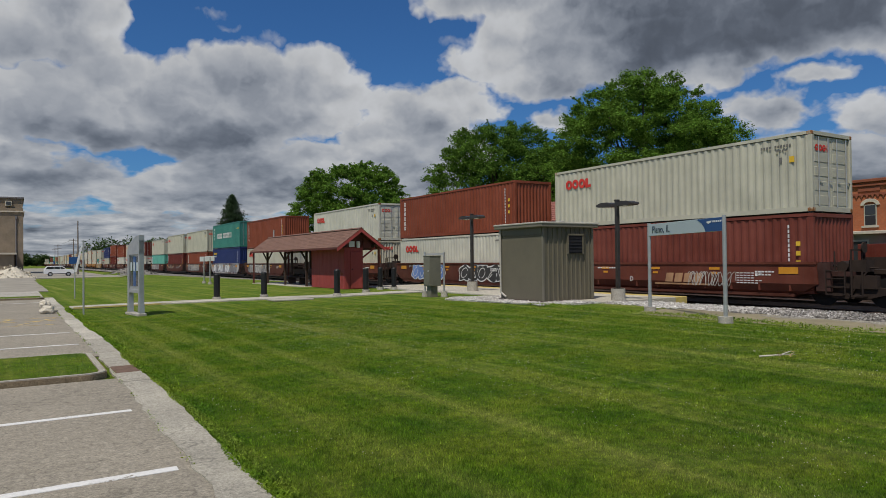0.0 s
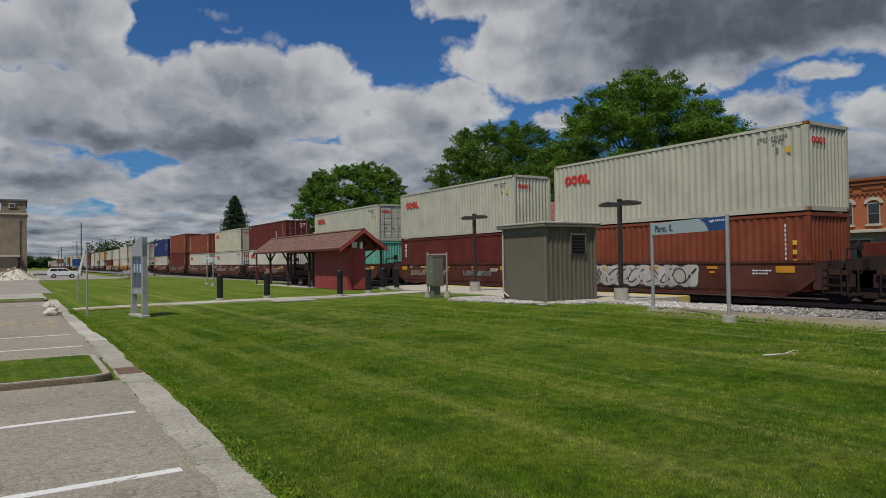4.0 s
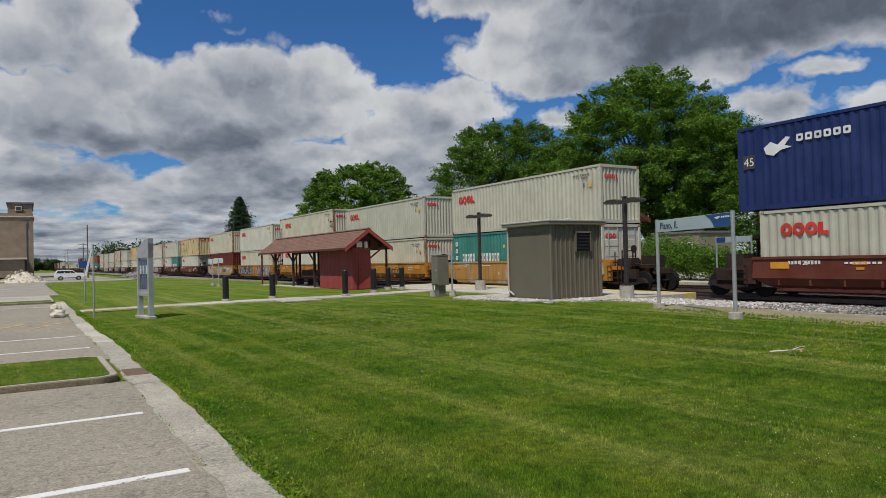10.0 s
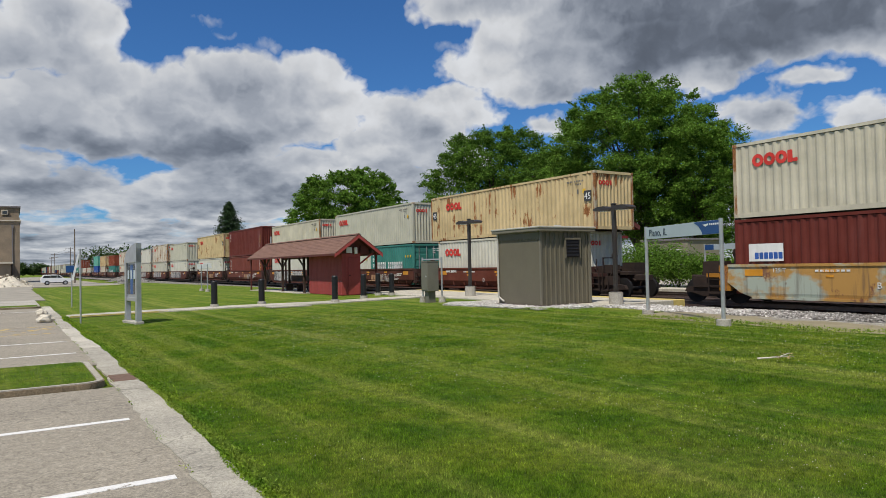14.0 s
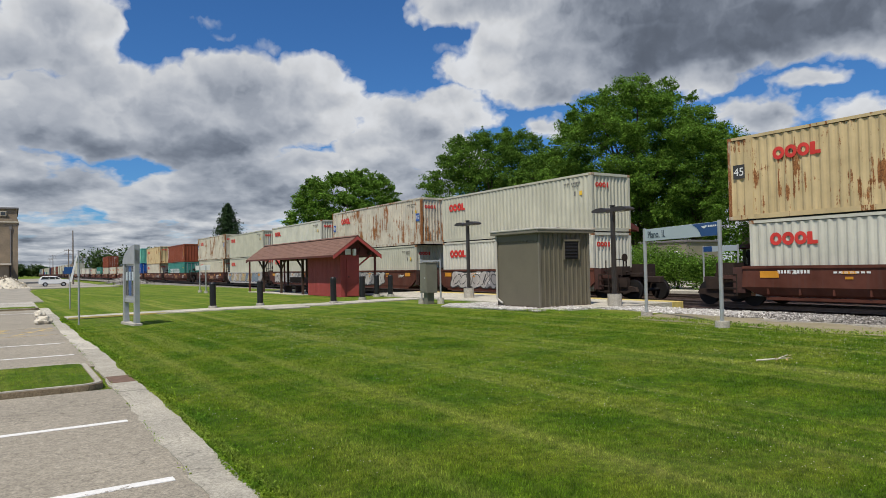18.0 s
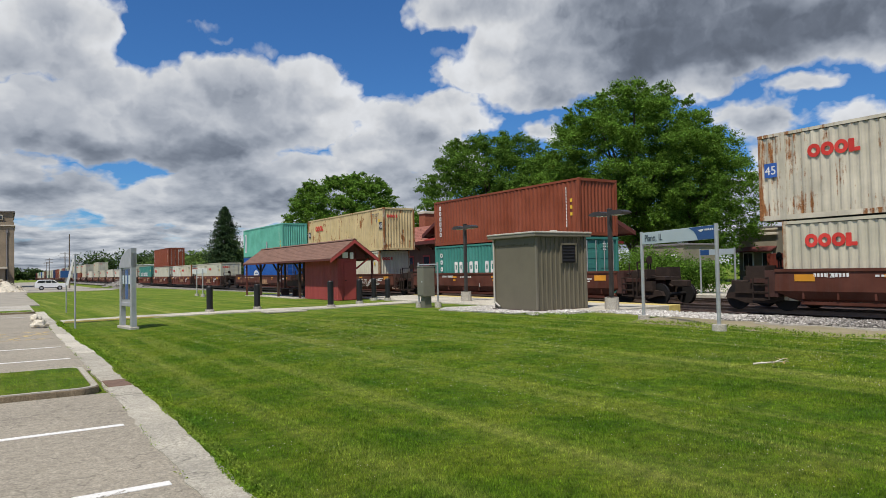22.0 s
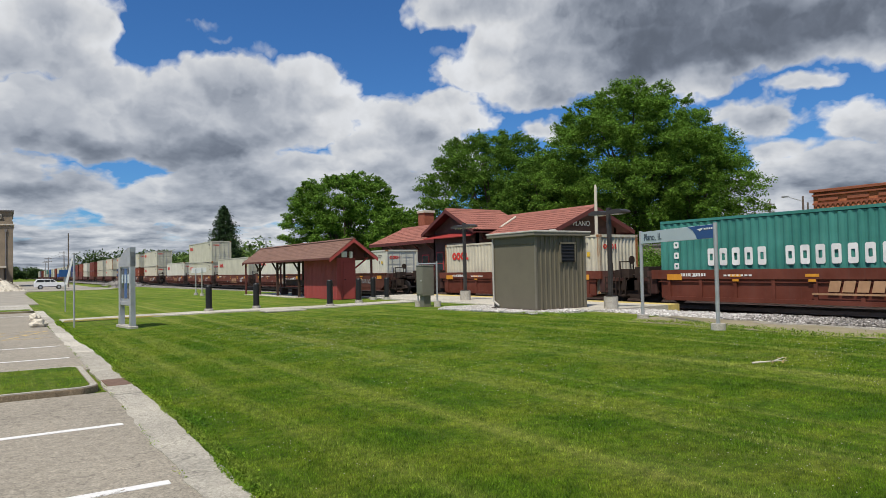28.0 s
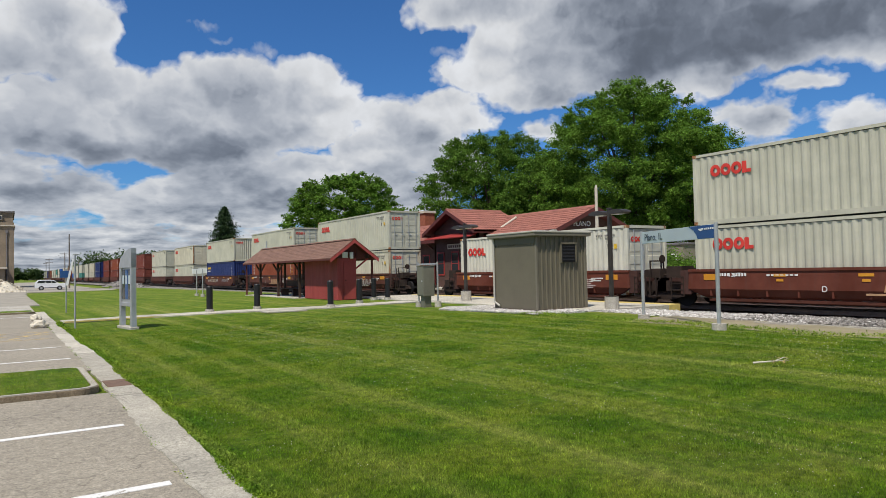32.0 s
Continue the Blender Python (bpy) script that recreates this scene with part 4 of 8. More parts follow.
def station_sign():
    p, q = Vector((14.29, 12.35, 0.0)), Vector((13.14, 9.27, 0.0))
    mid, run = (p + q) / 2, (q - p)
    rz = math.degrees(math.atan2(run.y, run.x))
    t = empty("station_sign", pose(mid.x, mid.y, ground_z(mid.x, mid.y) - 0.035, 0, 0, rz), "grey and blue station name board on two steel posts", "sign")
    L = run.length / 2
    for s in (-1, 1):
        po = part("post", rod((s * L, 0, 0.1), (s * L, 0, 2.36 + 0.02), 0.045, sides=14), M["galv"], t)
        part("foot", rod((s * L, 0, -0.15), (s * L, 0, 0.16), 0.16, 0.15, 14), M["concrete"], po)
    bd = part("board", B((-L + 0.045, L - 0.045, -0.02, 0.02, 2.04, 2.35), bevel=0.004), M["sign_grey"], t)
    pts = [(0.62, 2.345), (L - 0.05, 2.345), (L - 0.05, 2.045), (0.98, 2.045), (0.93, 2.14), (0.82, 2.25)]
    part("blue_field", prism(pts, "y", -0.026, -0.021), M["sign_blue"], bd, "blue corner field")
    part("lettering", letters("Plano,", 0.25), M["sign_ink"], bd, "dark lettering", at=pose(-L + 0.20, -0.026, 2.115))
    part("lettering", letters("IL", 0.25), M["sign_ink"], bd, "dark lettering", at=pose(-L + 0.90, -0.026, 2.115))
    part("emblem", prism([(1.0, 2.27), (1.22, 2.29), (1.20, 2.25), (1.10, 2.22)], "y", -0.032, -0.027), M["white"], bd)
    for k in range(6):
        part("emblem_bar", B((1.26 + 0.068 * k, 1.30 + 0.068 * k, -0.032, -0.027, 2.245, 2.285)), M["white"], bd)


station_sign()


def lamp_post(x, y, z, tall):
    t = empty("street_lamp", pose(x, y, z), "dark bronze platform lamp with two flat heads on a square pole", "street lamp", "platform lamps")
    part("pedestal", rod((0, 0, -0.2), (0, 0, 0.42), 0.24, 0.23, 18), M["concrete"], t, "round concrete footing")
    part("base_plate", B((-0.14, 0.14, -0.14, 0.14, 0.42, 0.45), bevel=0.01), M["bronze"], t)
    part("pole", B((-0.06, 0.06, -0.06, 0.06, 0.45, tall), bevel=0.008), M["bronze"], t)
    part("cap", B((-0.07, 0.07, -0.07, 0.07, tall, tall + 0.05), bevel=0.01), M["bronze"], t)
    for s in (-1, 1):
        bm = bmesh.new()
        prof = [(0.0, -0.05), (0.04, 0.04), (0.22, 0.10), (0.48, 0.095), (0.67, 0.035), (0.69, -0.01), (0.60, -0.045), (0.2, -0.055)]
        prism([(s * (u + 0.08), zz) for u, zz in prof], "x", -0.20, 0.20, bm)
        h = part("head", bm, M["bronze"], t, at=pose(0, 0, tall - 0.13))
        part("lens", B((-0.13, 0.13, s * 0.36 - 0.16, s * 0.36 + 0.16, -0.066, -0.05)), M["white"], h)


lamp_post(16.81, 15.85, 0.18, 3.31)
lamp_post(17.17, 24.8, 0.215, 3.38)


def cabinet():
    t = empty("power_cabinet", pose(13.75, 22.6, 0.18), "grey-green steel power cabinet on a pedestal beside the path", "cabinet")
    part("pedestal", B((-0.16, 0.16, -0.14, 0.14, -0.1, 0.48), bevel=0.01), M["box_green"], t)
    part("body", B((-0.25, 0.25, -0.24, 0.24, 0.42, 1.56), bevel=0.012), M["box_green"], t)
    d = part("door", B((-0.265, -0.25, -0.21, 0.21, 0.47, 1.52), bevel=0.004), M["box_green"], t)
    part("latch", rod((-0.285, -0.15, 1.0), (-0.26, -0.15, 1.0), 0.035, sides=10), M["galv"], d, "round steel latch")
    part("lid", B((-0.265, 0.265, -0.255, 0.255, 1.56, 1.60), bevel=0.01), M["box_green"], t)
    for x, y in ((0.42, -0.20), (-0.10, 0.38)):
        p = part("side_post", rod((x, y, 0.1), (x, y, 1.74), 0.035), M["galv"], t)
        part("post_foot", rod((x, y, -0.1), (x, y, 0.2), 0.14, 0.13, 14), M["concrete"], p)
    part("rack_bar", beam((-0.10, 0.38, 1.66), (0.42, -0.20, 1.66), 0.035, 0.05), M["galv"], t)
    part("conduit", rod((0.2, 0.2, -0.05), (0.2, 0.2, 0.5), 0.03), M["galv"], t)


cabinet()


def info_sign():
    t = empty("information_kiosk", pose(3.19, 23.1, 0.02, 0, 0, 99), "grey steel information stand with curved top and display panel", "information stand")
    part("footing", B((-0.66, 0.66, -0.13, 0.13, -0.12, 0.05), bevel=0.02), M["concrete"], t)
    for s in (-1, 1):
        top = 2.30 if s < 0 else 1.85
        part("upright", prism([(s * 0.52 - 0.07, top), (s * 0.52 + 0.07, top), (s * 0.52 + 0.07, 0.5), (s * 0.52 + 0.11, 0.05), (s * 0.52 - 0.11, 0.05), (s * 0.52 - 0.07, 0.5)], "y", -0.07, 0.07), M["galv"], t)
    part("back_panel", B((-0.45, 0.45, -0.025, 0.025, 0.78, 1.86), bevel=0.004), M["galv"], t)
    pts = [(-0.59, 1.86), (0.59, 1.86), (0.56, 1.98), (0.42, 2.14), (0.18, 2.28), (-0.12, 2.38), (-0.36, 2.43), (-0.59, 2.45)]
    part("hood", prism(pts, "y", -0.08, 0.08), M["galv"], t)
    part("crossbar", B((-0.45, 0.45, -0.06, 0.06, 0.66, 0.78), bevel=0.01), M["galv"], t)
    for k in range(3):
        x = -0.29 + 0.29 * k
        for s in (-1, 1):
            p = part("display_window", B((x - 0.115, x + 0.115, s * 0.032 - 0.005, s * 0.032 + 0.005, 0.88, 1.80)), M["sign_blue" if k == 1 else "car_glass"], t, "dark display window")
            part("notice", B((x - 0.08, x + 0.08, s * 0.040 - 0.002, s * 0.040 + 0.002, 1.35, 1.62)), M["sign_grey"], p)


info_sign()


def thin_post(x, y, tall, r, label):
    t = empty("sign_post", pose(x, y, ground_z(x, y)), label, "sign post")
    part("post", rod((0, 0, -0.1), (0, 0, tall), r), M["galv"], t)
    return t


t = thin_post(2.35, 35.9, 2.0, 0.028, "thin steel sign post with a blue parking plate")
part("plate", B((-0.24, 0.16, -0.04, -0.028, 1.60, 1.92), bevel=0.004), M["sign_blue"], t, "small blue sign plate")
t = thin_post(1.85, 24.5, 2.36, 0.028, "galvanised sign post with a slanting pale strip")
part("strip", prism([(-0.26, 1.36), (-0.19, 1.36), (-0.02, 2.2), (-0.07, 2.2)], "y", -0.012, 0.012), M["white"], t, "pale slanting metal strip")
part("collar", rod((0, 0, 1.55), (0, 0, 1.75), 0.04), M["galv"], t)
for x, y in ((11.8, 51.8), (11.5, 48.7)):
    t = thin_post(x, y, 1.9, 0.04, "grey steel post with a small white plate")
    part("plate", B((-0.3, 0.3, -0.02, 0.02, 1.6, 1.95), bevel=0.004), M["white"], t)
    part("foot", rod((0, 0, -0.1), (0, 0, 0.15), 0.16, 0.15, 12), M["concrete"], t)


def rock(x, y, r, seed, label="pale limestone boulder at the edge of the car park"):
    rnd = random.Random(seed)
    bm = bmesh.new()
    bmesh.ops.create_icosphere(bm, subdivisions=3, radius=r)
    for v in bm.verts:
        n = noise.noise(v.co * (1.6 / r) + Vector((seed, 0, 0)))
        v.co *= 1 + 0.35 * n
        v.co.z *= 0.72
    ob = new("boulder", mesh_of(bm, "boulder", M["rock"]))
    ob.location = (x, y, r * 0.45)
    return tagged(ob, label, "boulder", "boulders by the car park")


rock(0.95, 30.1, 0.2, 1)
rock(0.92, 25.6, 0.24, 2)

# fallen branch on the lawn
t = empty("fallen_branch", pose(9.31, 5.76, ground_z(9.3, 5.76) + 0.03, 0, 0, -60), "dry fallen twig lying on the lawn", "branch")
part("stem", rod((-0.22, 0, 0), (0.18, 0.03, 0.05), 0.016, 0.008, 6), M["rock"], t)
part("twig", rod((0.05, 0.02, 0.03), (0.20, 0.10, 0.09), 0.010, 0.004, 6), M["rock"], t)
bm = bmesh.new()
rnd = random.Random(4)
for i in range(14):
    c = Vector((rnd.uniform(0.02, 0.24), rnd.uniform(-0.03, 0.12), rnd.uniform(0.02, 0.10)))
    d = Vector((rnd.uniform(-1, 1), rnd.uniform(-1, 1), rnd.uniform(-0.3, 1))).normalized() * 0.035
    e = d.cross(Vector((0, 0, 1))).normalized() * 0.018
    bm.faces.new([bm.verts.new(c + k) for k in (-d, e, d, -e)])
part("dry_leaf", bm, M["line_yellow"], t, "yellow dry leaves")


def shelter():
    """Open waiting shelter with a closed closet at its near end."""
    t = empty("waiting_shelter", pose(0, 0, 0.18), "red timber waiting shelter with a shingled gable roof and open posts", "shelter")
    x0, x1, xr = 13.4, 16.05, 14.72
    y0, y1 = 31.0, 45.6
    ze, zr = 2.00, 2.97

    def slope(xa, za, xb, zb):
        return prism([(xa, za), (xb, zb), (xb, zb + 0.09), (xa, za + 0.09)], "y", y0, y1)
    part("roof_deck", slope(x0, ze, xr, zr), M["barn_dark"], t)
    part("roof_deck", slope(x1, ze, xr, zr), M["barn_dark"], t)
    # shingle courses on both slopes
    for side, xa in ((0, x0), (1, x1)):
        n = 11
        for k in range(n):
            u0, u1 = k / n, (k + 1) / n
            xa0, za0 = xa + (xr - xa) * u0, ze + 0.09 + (zr - ze) * u0
            xb0, zb0 = xa + (xr - xa) * min(1, u1 + 0.03), ze + 0.09 + (zr - ze) * min(1, u1 + 0.03)
            part("shingle_course", prism([(xa0, za0 + 0.004), (xa0, za0 + 0.026), (xb0, zb0 + 0.012), (xb0, zb0 + 0.002)], "y", y0 - 0.03, y1 + 0.03), M["shingle"], t)
    part("ridge_cap", prism([(xr - 0.14, zr + 0.07), (xr, zr + 0.14), (xr + 0.14, zr + 0.07), (xr, zr + 0.10)], "y", y0 - 0.03, y1 + 0.03), M["shingle"], t)
    for s, xa in ((0, x0), (1, x1)):
        part("fascia", prism([(xa, ze - 0.10), (xr, zr - 0.10), (xr, zr + 0.07), (xa, ze + 0.07)], "y", y0 - 0.04, y0), M["barn_red"], t)
        part("fascia", prism([(xa, ze - 0.10), (xr, zr - 0.10), (xr, zr + 0.07), (xa, ze + 0.07)], "y", y1, y1 + 0.04), M["barn_dark"], t)
    # closet walls: boards
    c0, c1, d0, d1 = 14.02, 15.05, 31.55, 36.0
    # gable and roof deck are a darker red than the walls below
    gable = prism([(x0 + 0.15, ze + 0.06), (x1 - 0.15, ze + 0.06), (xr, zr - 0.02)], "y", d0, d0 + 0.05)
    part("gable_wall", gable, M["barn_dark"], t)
    w = part("front_wall", B((c0, c1, d0, d0 + 0.06, 0, ze + 0.1)), M["barn_red"], t)
    for k in range(9):
        part("board", B((c0 + k * 0.1144, c0 + k * 0.1144 + 0.107, d0 - 0.006, d0 + 0.01, 0, ze + 0.1)), M["barn_red"], w)
    w = part("side_wall", B((c0, c0 + 0.06, d0, d1, 0, ze + 0.35)), M["barn_red"], t)
    for k in range(25):
        part("board", B((c0 - 0.006, c0 + 0.01, d0 + k * 0.178, d0 + k * 0.178 + 0.166, 0, ze + 0.30)), M["barn_red"], w)
    part("side_wall", B((c1 - 0.06, c1, d0, d1, 0, ze + 0.5)), M["barn_red"], t)
    part("back_wall", B((c0, c1, d1 - 0.06, d1, 0, ze + 0.4)), M["barn_red"], t)
    d = part("door", B((14.35, 15.0, d0 - 0.05, d0 - 0.021, 0.02, 1.9), bevel=0.006), M["barn_red"], t, "red closet door")
    part("door_handle", rod((14.43, d0 - 0.09, 1.0), (14.43, d0 - 0.05, 1.0), 0.03), M["dark_iron"], d)
    # lamp and notice on the gable
    part("notice", B((14.28, 14.58, d0 - 0.03, d0, 2.13, 2.42)), M["white"], t)
    part("floodlight", B((14.68, 14.84, d0 - 0.16, d0, 2.08, 2.42), bevel=0.03), M["white"], t)
    # posts with knee braces
    ys = [36.6, 40.2, 43.6]
    for px in (13.95, 15.6):
        for y in ys:
            part("post", B((px - 0.06, px + 0.06, y - 0.06, y + 0.06, -0.05, ze + 0.3)), M["timber"], t)
            for s in (-1, 1):
                if px < 15 and (s > 0 or y > 37):
                    part("brace", beam((px, y + s * 0.04, ze - 0.52), (px, y + s * 1.05, ze + 0.10), 0.07, 0.075), M["timber"], t)
        part("eaves_beam", B((px - 0.06, px + 0.06, y0 + 0.2, y1 - 0.2, ze + 0.12, ze + 0.28)), M["timber"], t)
    for px, y in ((13.55, 45.3), (15.95, 45.3), (15.98, 31.6)):
        part("post", B((px - 0.045, px + 0.045, y - 0.045, y + 0.045, -0.05, ze + 0.08)), M["barn_dark"], t, "slender red corner post")
    part("floor_slab", B((13.5, 16.0, 36.1, 45.5, -0.06, 0.012)), M["platform"], t, "concrete floor under the roof")
    part("brace", beam((15.05, d0 + 0.03, ze - 0.42), (15.75, d0 + 0.03, ze + 0.1), 0.07, 0.07), M["barn_red"], t)
    for y in ys:
        part("tie_beam", B((13.95, 15.6, y - 0.06, y + 0.06, ze + 0.12, ze + 0.26)), M["timber"], t)


shelter()
b = empty("bench", pose(15.0, 40.0, 0.18), "dark timber bench under the waiting shelter", "bench")
part("seat", B((-0.25, 0.25, -2.2, 2.2, 0.42, 0.47), bevel=0.01), M["timber"], b)
part("backrest", B((0.2, 0.25, -2.2, 2.2, 0.6, 0.95), bevel=0.01), M["timber"], b)
for y in (-1.9, 0, 1.9):
    part("leg", B((-0.22, 0.22, y - 0.05, y + 0.05, 0, 0.42)), M["timber"], b)
vent = empty("flue", pose(14.9, 45.2, 2.92), "thin pale vent pipe above the shelter roof", "pipe")
part("tube", rod((0, 0, -0.2), (0, 0, 0.85), 0.05), M["galv"], vent)

# ---- depot across the tracks ----


def tiled_slope(parent, corners, rows, mat):
    """Courses of round tiles on a quad: corners eave a, eave b, ridge b, ridge a."""
    a, b, c, d = [Vector(p) for p in corners]
    up = ((d - a) + (c - b)) / 2
    nrm = (b - a).cross(d - a).normalized()
    if nrm.z < 0:
        nrm = -nrm
    for k in range(rows):
        u0, u1 = k / rows, min(1.0, (k + 1.15) / rows)
        p = [a + (d - a) * u0, b + (c - b) * u0, b + (c - b) * u1, a + (d - a) * u1]
        bm = bmesh.new()
        n = max(4, int((p[1] - p[0]).length / 0.28))
        lo, hi, front = [], [], []
        for i in range(n * 2 + 1):
            f = i / (n * 2)
            wave = 0.045 if i % 2 else 0.0
            lo.append(bm.verts.new(p[0].lerp(p[1], f) + nrm * (0.05 + wave)))
            hi.append(bm.verts.new(p[3].lerp(p[2], f) + nrm * (0.012 + wave)))
            front.append(bm.verts.new(p[0].lerp(p[1], f)))
        for i in range(n * 2):
            bm.faces.new((lo[i], lo[i + 1], hi[i + 1], hi[i]))
            bm.faces.new((front[i], front[i + 1], lo[i + 1], lo[i]))
        part("tile_course", bm, mat, parent)


def depot():
    t = empty("railway_depot", pose(0, 0, 0), "old brown timber depot with red clay tile gable roofs", "station building")
    x0, x1, xr = 33.0, 39.0, 36.0
    ya, yb = 36.1, 62.75
    ze, zr, oh = 4.50, 5.78, 1.0
    walls = [(x0, x0 + 0.2, ya, yb), (x1 - 0.2, x1, ya, yb), (x0, x1, ya, ya + 0.2), (x0, x1, yb - 0.2, yb)]
    for wx0, wx1, wy0, wy1 in walls:
        part("wall", B((wx0, wx1, wy0, wy1, 0, ze)), M["depot_wall"], t)
    for y in (ya, yb - 0.2):
        part("gable_wall", prism([(x0, ze - 0.02), (x1, ze - 0.02), (xr, zr)], "y", y, y + 0.2), M["depot_wall"], t)
    tan = (zr - ze) / (xr - x0)
    eave = ze - oh * tan
    for s, xe in ((-1, x0 - oh), (1, x1 + oh)):
        r = part("roof", prism([(xe, eave), (xr, zr), (xr, zr + 0.14), (xe, eave + 0.14)], "y", ya - 0.9, yb + 0.9), M["barn_dark"], t)
        tiled_slope(r, [(xe, ya - 0.95, eave + 0.14), (xe, yb + 0.95, eave + 0.14), (xr, yb + 0.95, zr + 0.14), (xr, ya - 0.95, zr + 0.14)], 9, M["tile_red"])
        part("fascia", B((xe - 0.03, xe + 0.03, ya - 0.9, yb + 0.9, eave - 0.10, eave + 0.15)), M["barn_dark"], t)
    for y in (ya - 0.95, yb + 0.9):
        for xe in (x0 - oh, x1 + oh):
            part("bargeboard", prism([(xe, eave - 0.12), (xr, zr - 0.12), (xr, zr + 0.2), (xe, eave + 0.2)], "y", y - 0.03, y + 0.03), M["barn_dark"], t)
    part("ridge", prism([(xr - 0.18, zr + 0.14), (xr, zr + 0.32), (xr + 0.18, zr + 0.14)], "y", ya - 0.95, yb + 0.95), M["tile_red"], t)
    # red belt under the gable and its lettering
    part("belt", B((x0 - 0.6, x1 + 0.6, ya - 0.12, ya, 3.35, 3.55)), M["depot_trim"], t, "red belt board")
    part("lettering", letters("PLANO", 0.53, 0.03), M["white"], t, "pale station name lettering", at=pose(xr - 1.45, ya - 0.03, 4.58))
    part("flashing", rod((33.3, 43.0, 4.85), (35.2, 43.4, 5.75), 0.1, sides=8), M["stone_trim"], t)
    # bay with cross gable towards the tracks
    bx, b0, b1, yc = 31.4, 43.6, 50.0, 46.8
    bz, bt = 4.85, 6.36
    part("bay_wall", B((bx, bx + 0.2, b0, b1, 0, bz)), M["depot_wall"], t)
    for y in (b0, b1 - 0.2):
        part("bay_wall", B((bx, x0 + 0.4, y, y + 0.2, 0, bz)), M["depot_wall"], t)
    part("bay_gable", prism([(b0, bz - 0.01), (b1, bz - 0.01), (yc, bt - 0.1)], "x", bx, bx + 0.2), M["depot_wall"], t)
    tb = (bt - bz) / (yc - b0)
    eb = bz - 0.7 * tb
    for ye, s in ((b0 - 0.7, 1), (b1 + 0.7, -1)):
        r = part("bay_roof", prism([(ye, eb), (yc, bt), (yc, bt + 0.12), (ye, eb + 0.12)], "x", bx - 0.8, xr + 0.5), M["barn_dark"], t)
        tiled_slope(r, [(bx - 0.85, ye, eb + 0.12), (xr + 0.5, ye, eb + 0.12), (xr + 0.5, yc, bt + 0.12), (bx - 0.85, yc, bt + 0.12)], 9, M["tile_red"])
        part("bargeboard", prism([(ye, eb - 0.14), (yc, bt - 0.14), (yc, bt + 0.16), (ye, eb + 0.16)], "x", bx - 0.88, bx - 0.82), M["barn_dark"], t)
        part("fascia", B((bx - 0.8, xr - 1, min(ye, ye + 0.04 * s), max(ye, ye + 0.04 * s), eb - 0.1, eb + 0.16)), M["barn_dark"], t)
    part("bay_ridge", prism([(yc - 0.16, bt + 0.12), (yc, bt + 0.28), (yc + 0.16, bt + 0.12)], "x", bx - 0.85, xr + 0.3), M["tile_red"], t)
    part("pent_roof", prism([(bx - 0.9, 4.15), (bx, 4.5), (bx, 4.57), (bx - 0.9, 4.22)], "y", b0 - 0.3, b1 + 0.3), M["depot_trim"], t, "red pent roof over the bay")
    part("name_plate", B((bx - 0.06, bx, 45.4, 47.9, 3.3, 3.72), bevel=0.01), M["stone_trim"], t, "weathered grey name plate")
    for k in range(7):
        part("name_bar", B((bx - 0.075, bx - 0.055, 45.6 + k * 0.32, 45.8 + k * 0.32, 3.4, 3.62)), M["depot_wall"], t)

    def window(x, y, z, w, h, face="x"):
        w0 = part("window", B((x - 0.05, x + 0.02, y - w / 2 - 0.1, y + w / 2 + 0.1, z - 0.1, z + h + 0.1)), M["depot_trim"], t)
        for k in range(2):
            part("pane", B((x - 0.06, x - 0.04, y - w / 2, y + w / 2, z + k * h / 2 + 0.03, z + (k + 1) * h / 2 - 0.03)), M["glass"], w0)
    for y in (44.6, 46.8, 49.0):
        window(bx, y, 1.2, 0.9, 1.8)
    for y in (39, 41.5, 54, 57, 60):
        window(x0, y, 1.2, 1.0, 1.7)
    for y in (42.6, 52.0):
        part("door", B((x0 - 0.05, x0 + 0.02, y - 0.55, y + 0.55, 0, 2.3), bevel=0.01), M["depot_trim"], t)
    for y in [ya + 2.4 * k for k in range(11)]:
        if b0 - 1 < y < b1 + 1:
            continue
        part("bracket", beam((x0, y, ze - 1.0), (x0 - oh + 0.1, y, eave + 0.05), 0.1, 0.1), M["barn_dark"], t)
    ch = part("chimney", B((36.3, 37.5, 59.6, 60.8, 4.8, 7.45), bevel=0.02), M["brick_dark"], t, "brick chimney on the depot roof")
    part("chimney_cap", B((36.2, 37.6, 59.5, 60.9, 7.45, 7.7), bevel=0.02), M["stone_trim"], ch)


depot()
slab("depot_platform", 29.2, 45.0, 20, 90, 0.12, 0.3, M["platform"], "concrete platform in front of the depot", "platform")
t = empty("flag_pole", pose(34.4, 33.6, 0.1), "weathered grey pole in front of the depot gable", "pole")
part("shaft", rod((0, 0, 0), (0, 0, 6.9), 0.14, 0.10, 10), M["stone_trim"], t)
part("finial", rod((0, 0, 6.9), (0, 0, 7.15), 0.10, 0.05, 10), M["stone_trim"], t)


def far_sign():
    t = empty("station_sign", pose(29.9, 21.1, 0.12, 0, 0, -105), "smaller grey and blue name board across the tracks", "sign")
    for s in (-1.25, 1.25):
        part("post", rod((s, 0, 0), (s, 0, 2.3), 0.045), M["galv"], t)
    bd = part("board", B((-1.2, 1.2, -0.02, 0.02, 1.98, 2.26), bevel=0.004), M["sign_grey"], t)
    part("blue_field", B((-1.2, -0.55, -0.027, -0.021, 1.985, 2.255)), M["sign_blue"], bd)
    part("blue_field", B((-1.2, -0.55, 0.021, 0.027, 1.985, 2.255)), M["sign_blue"], bd)


far_sign()


# ---- trees ----


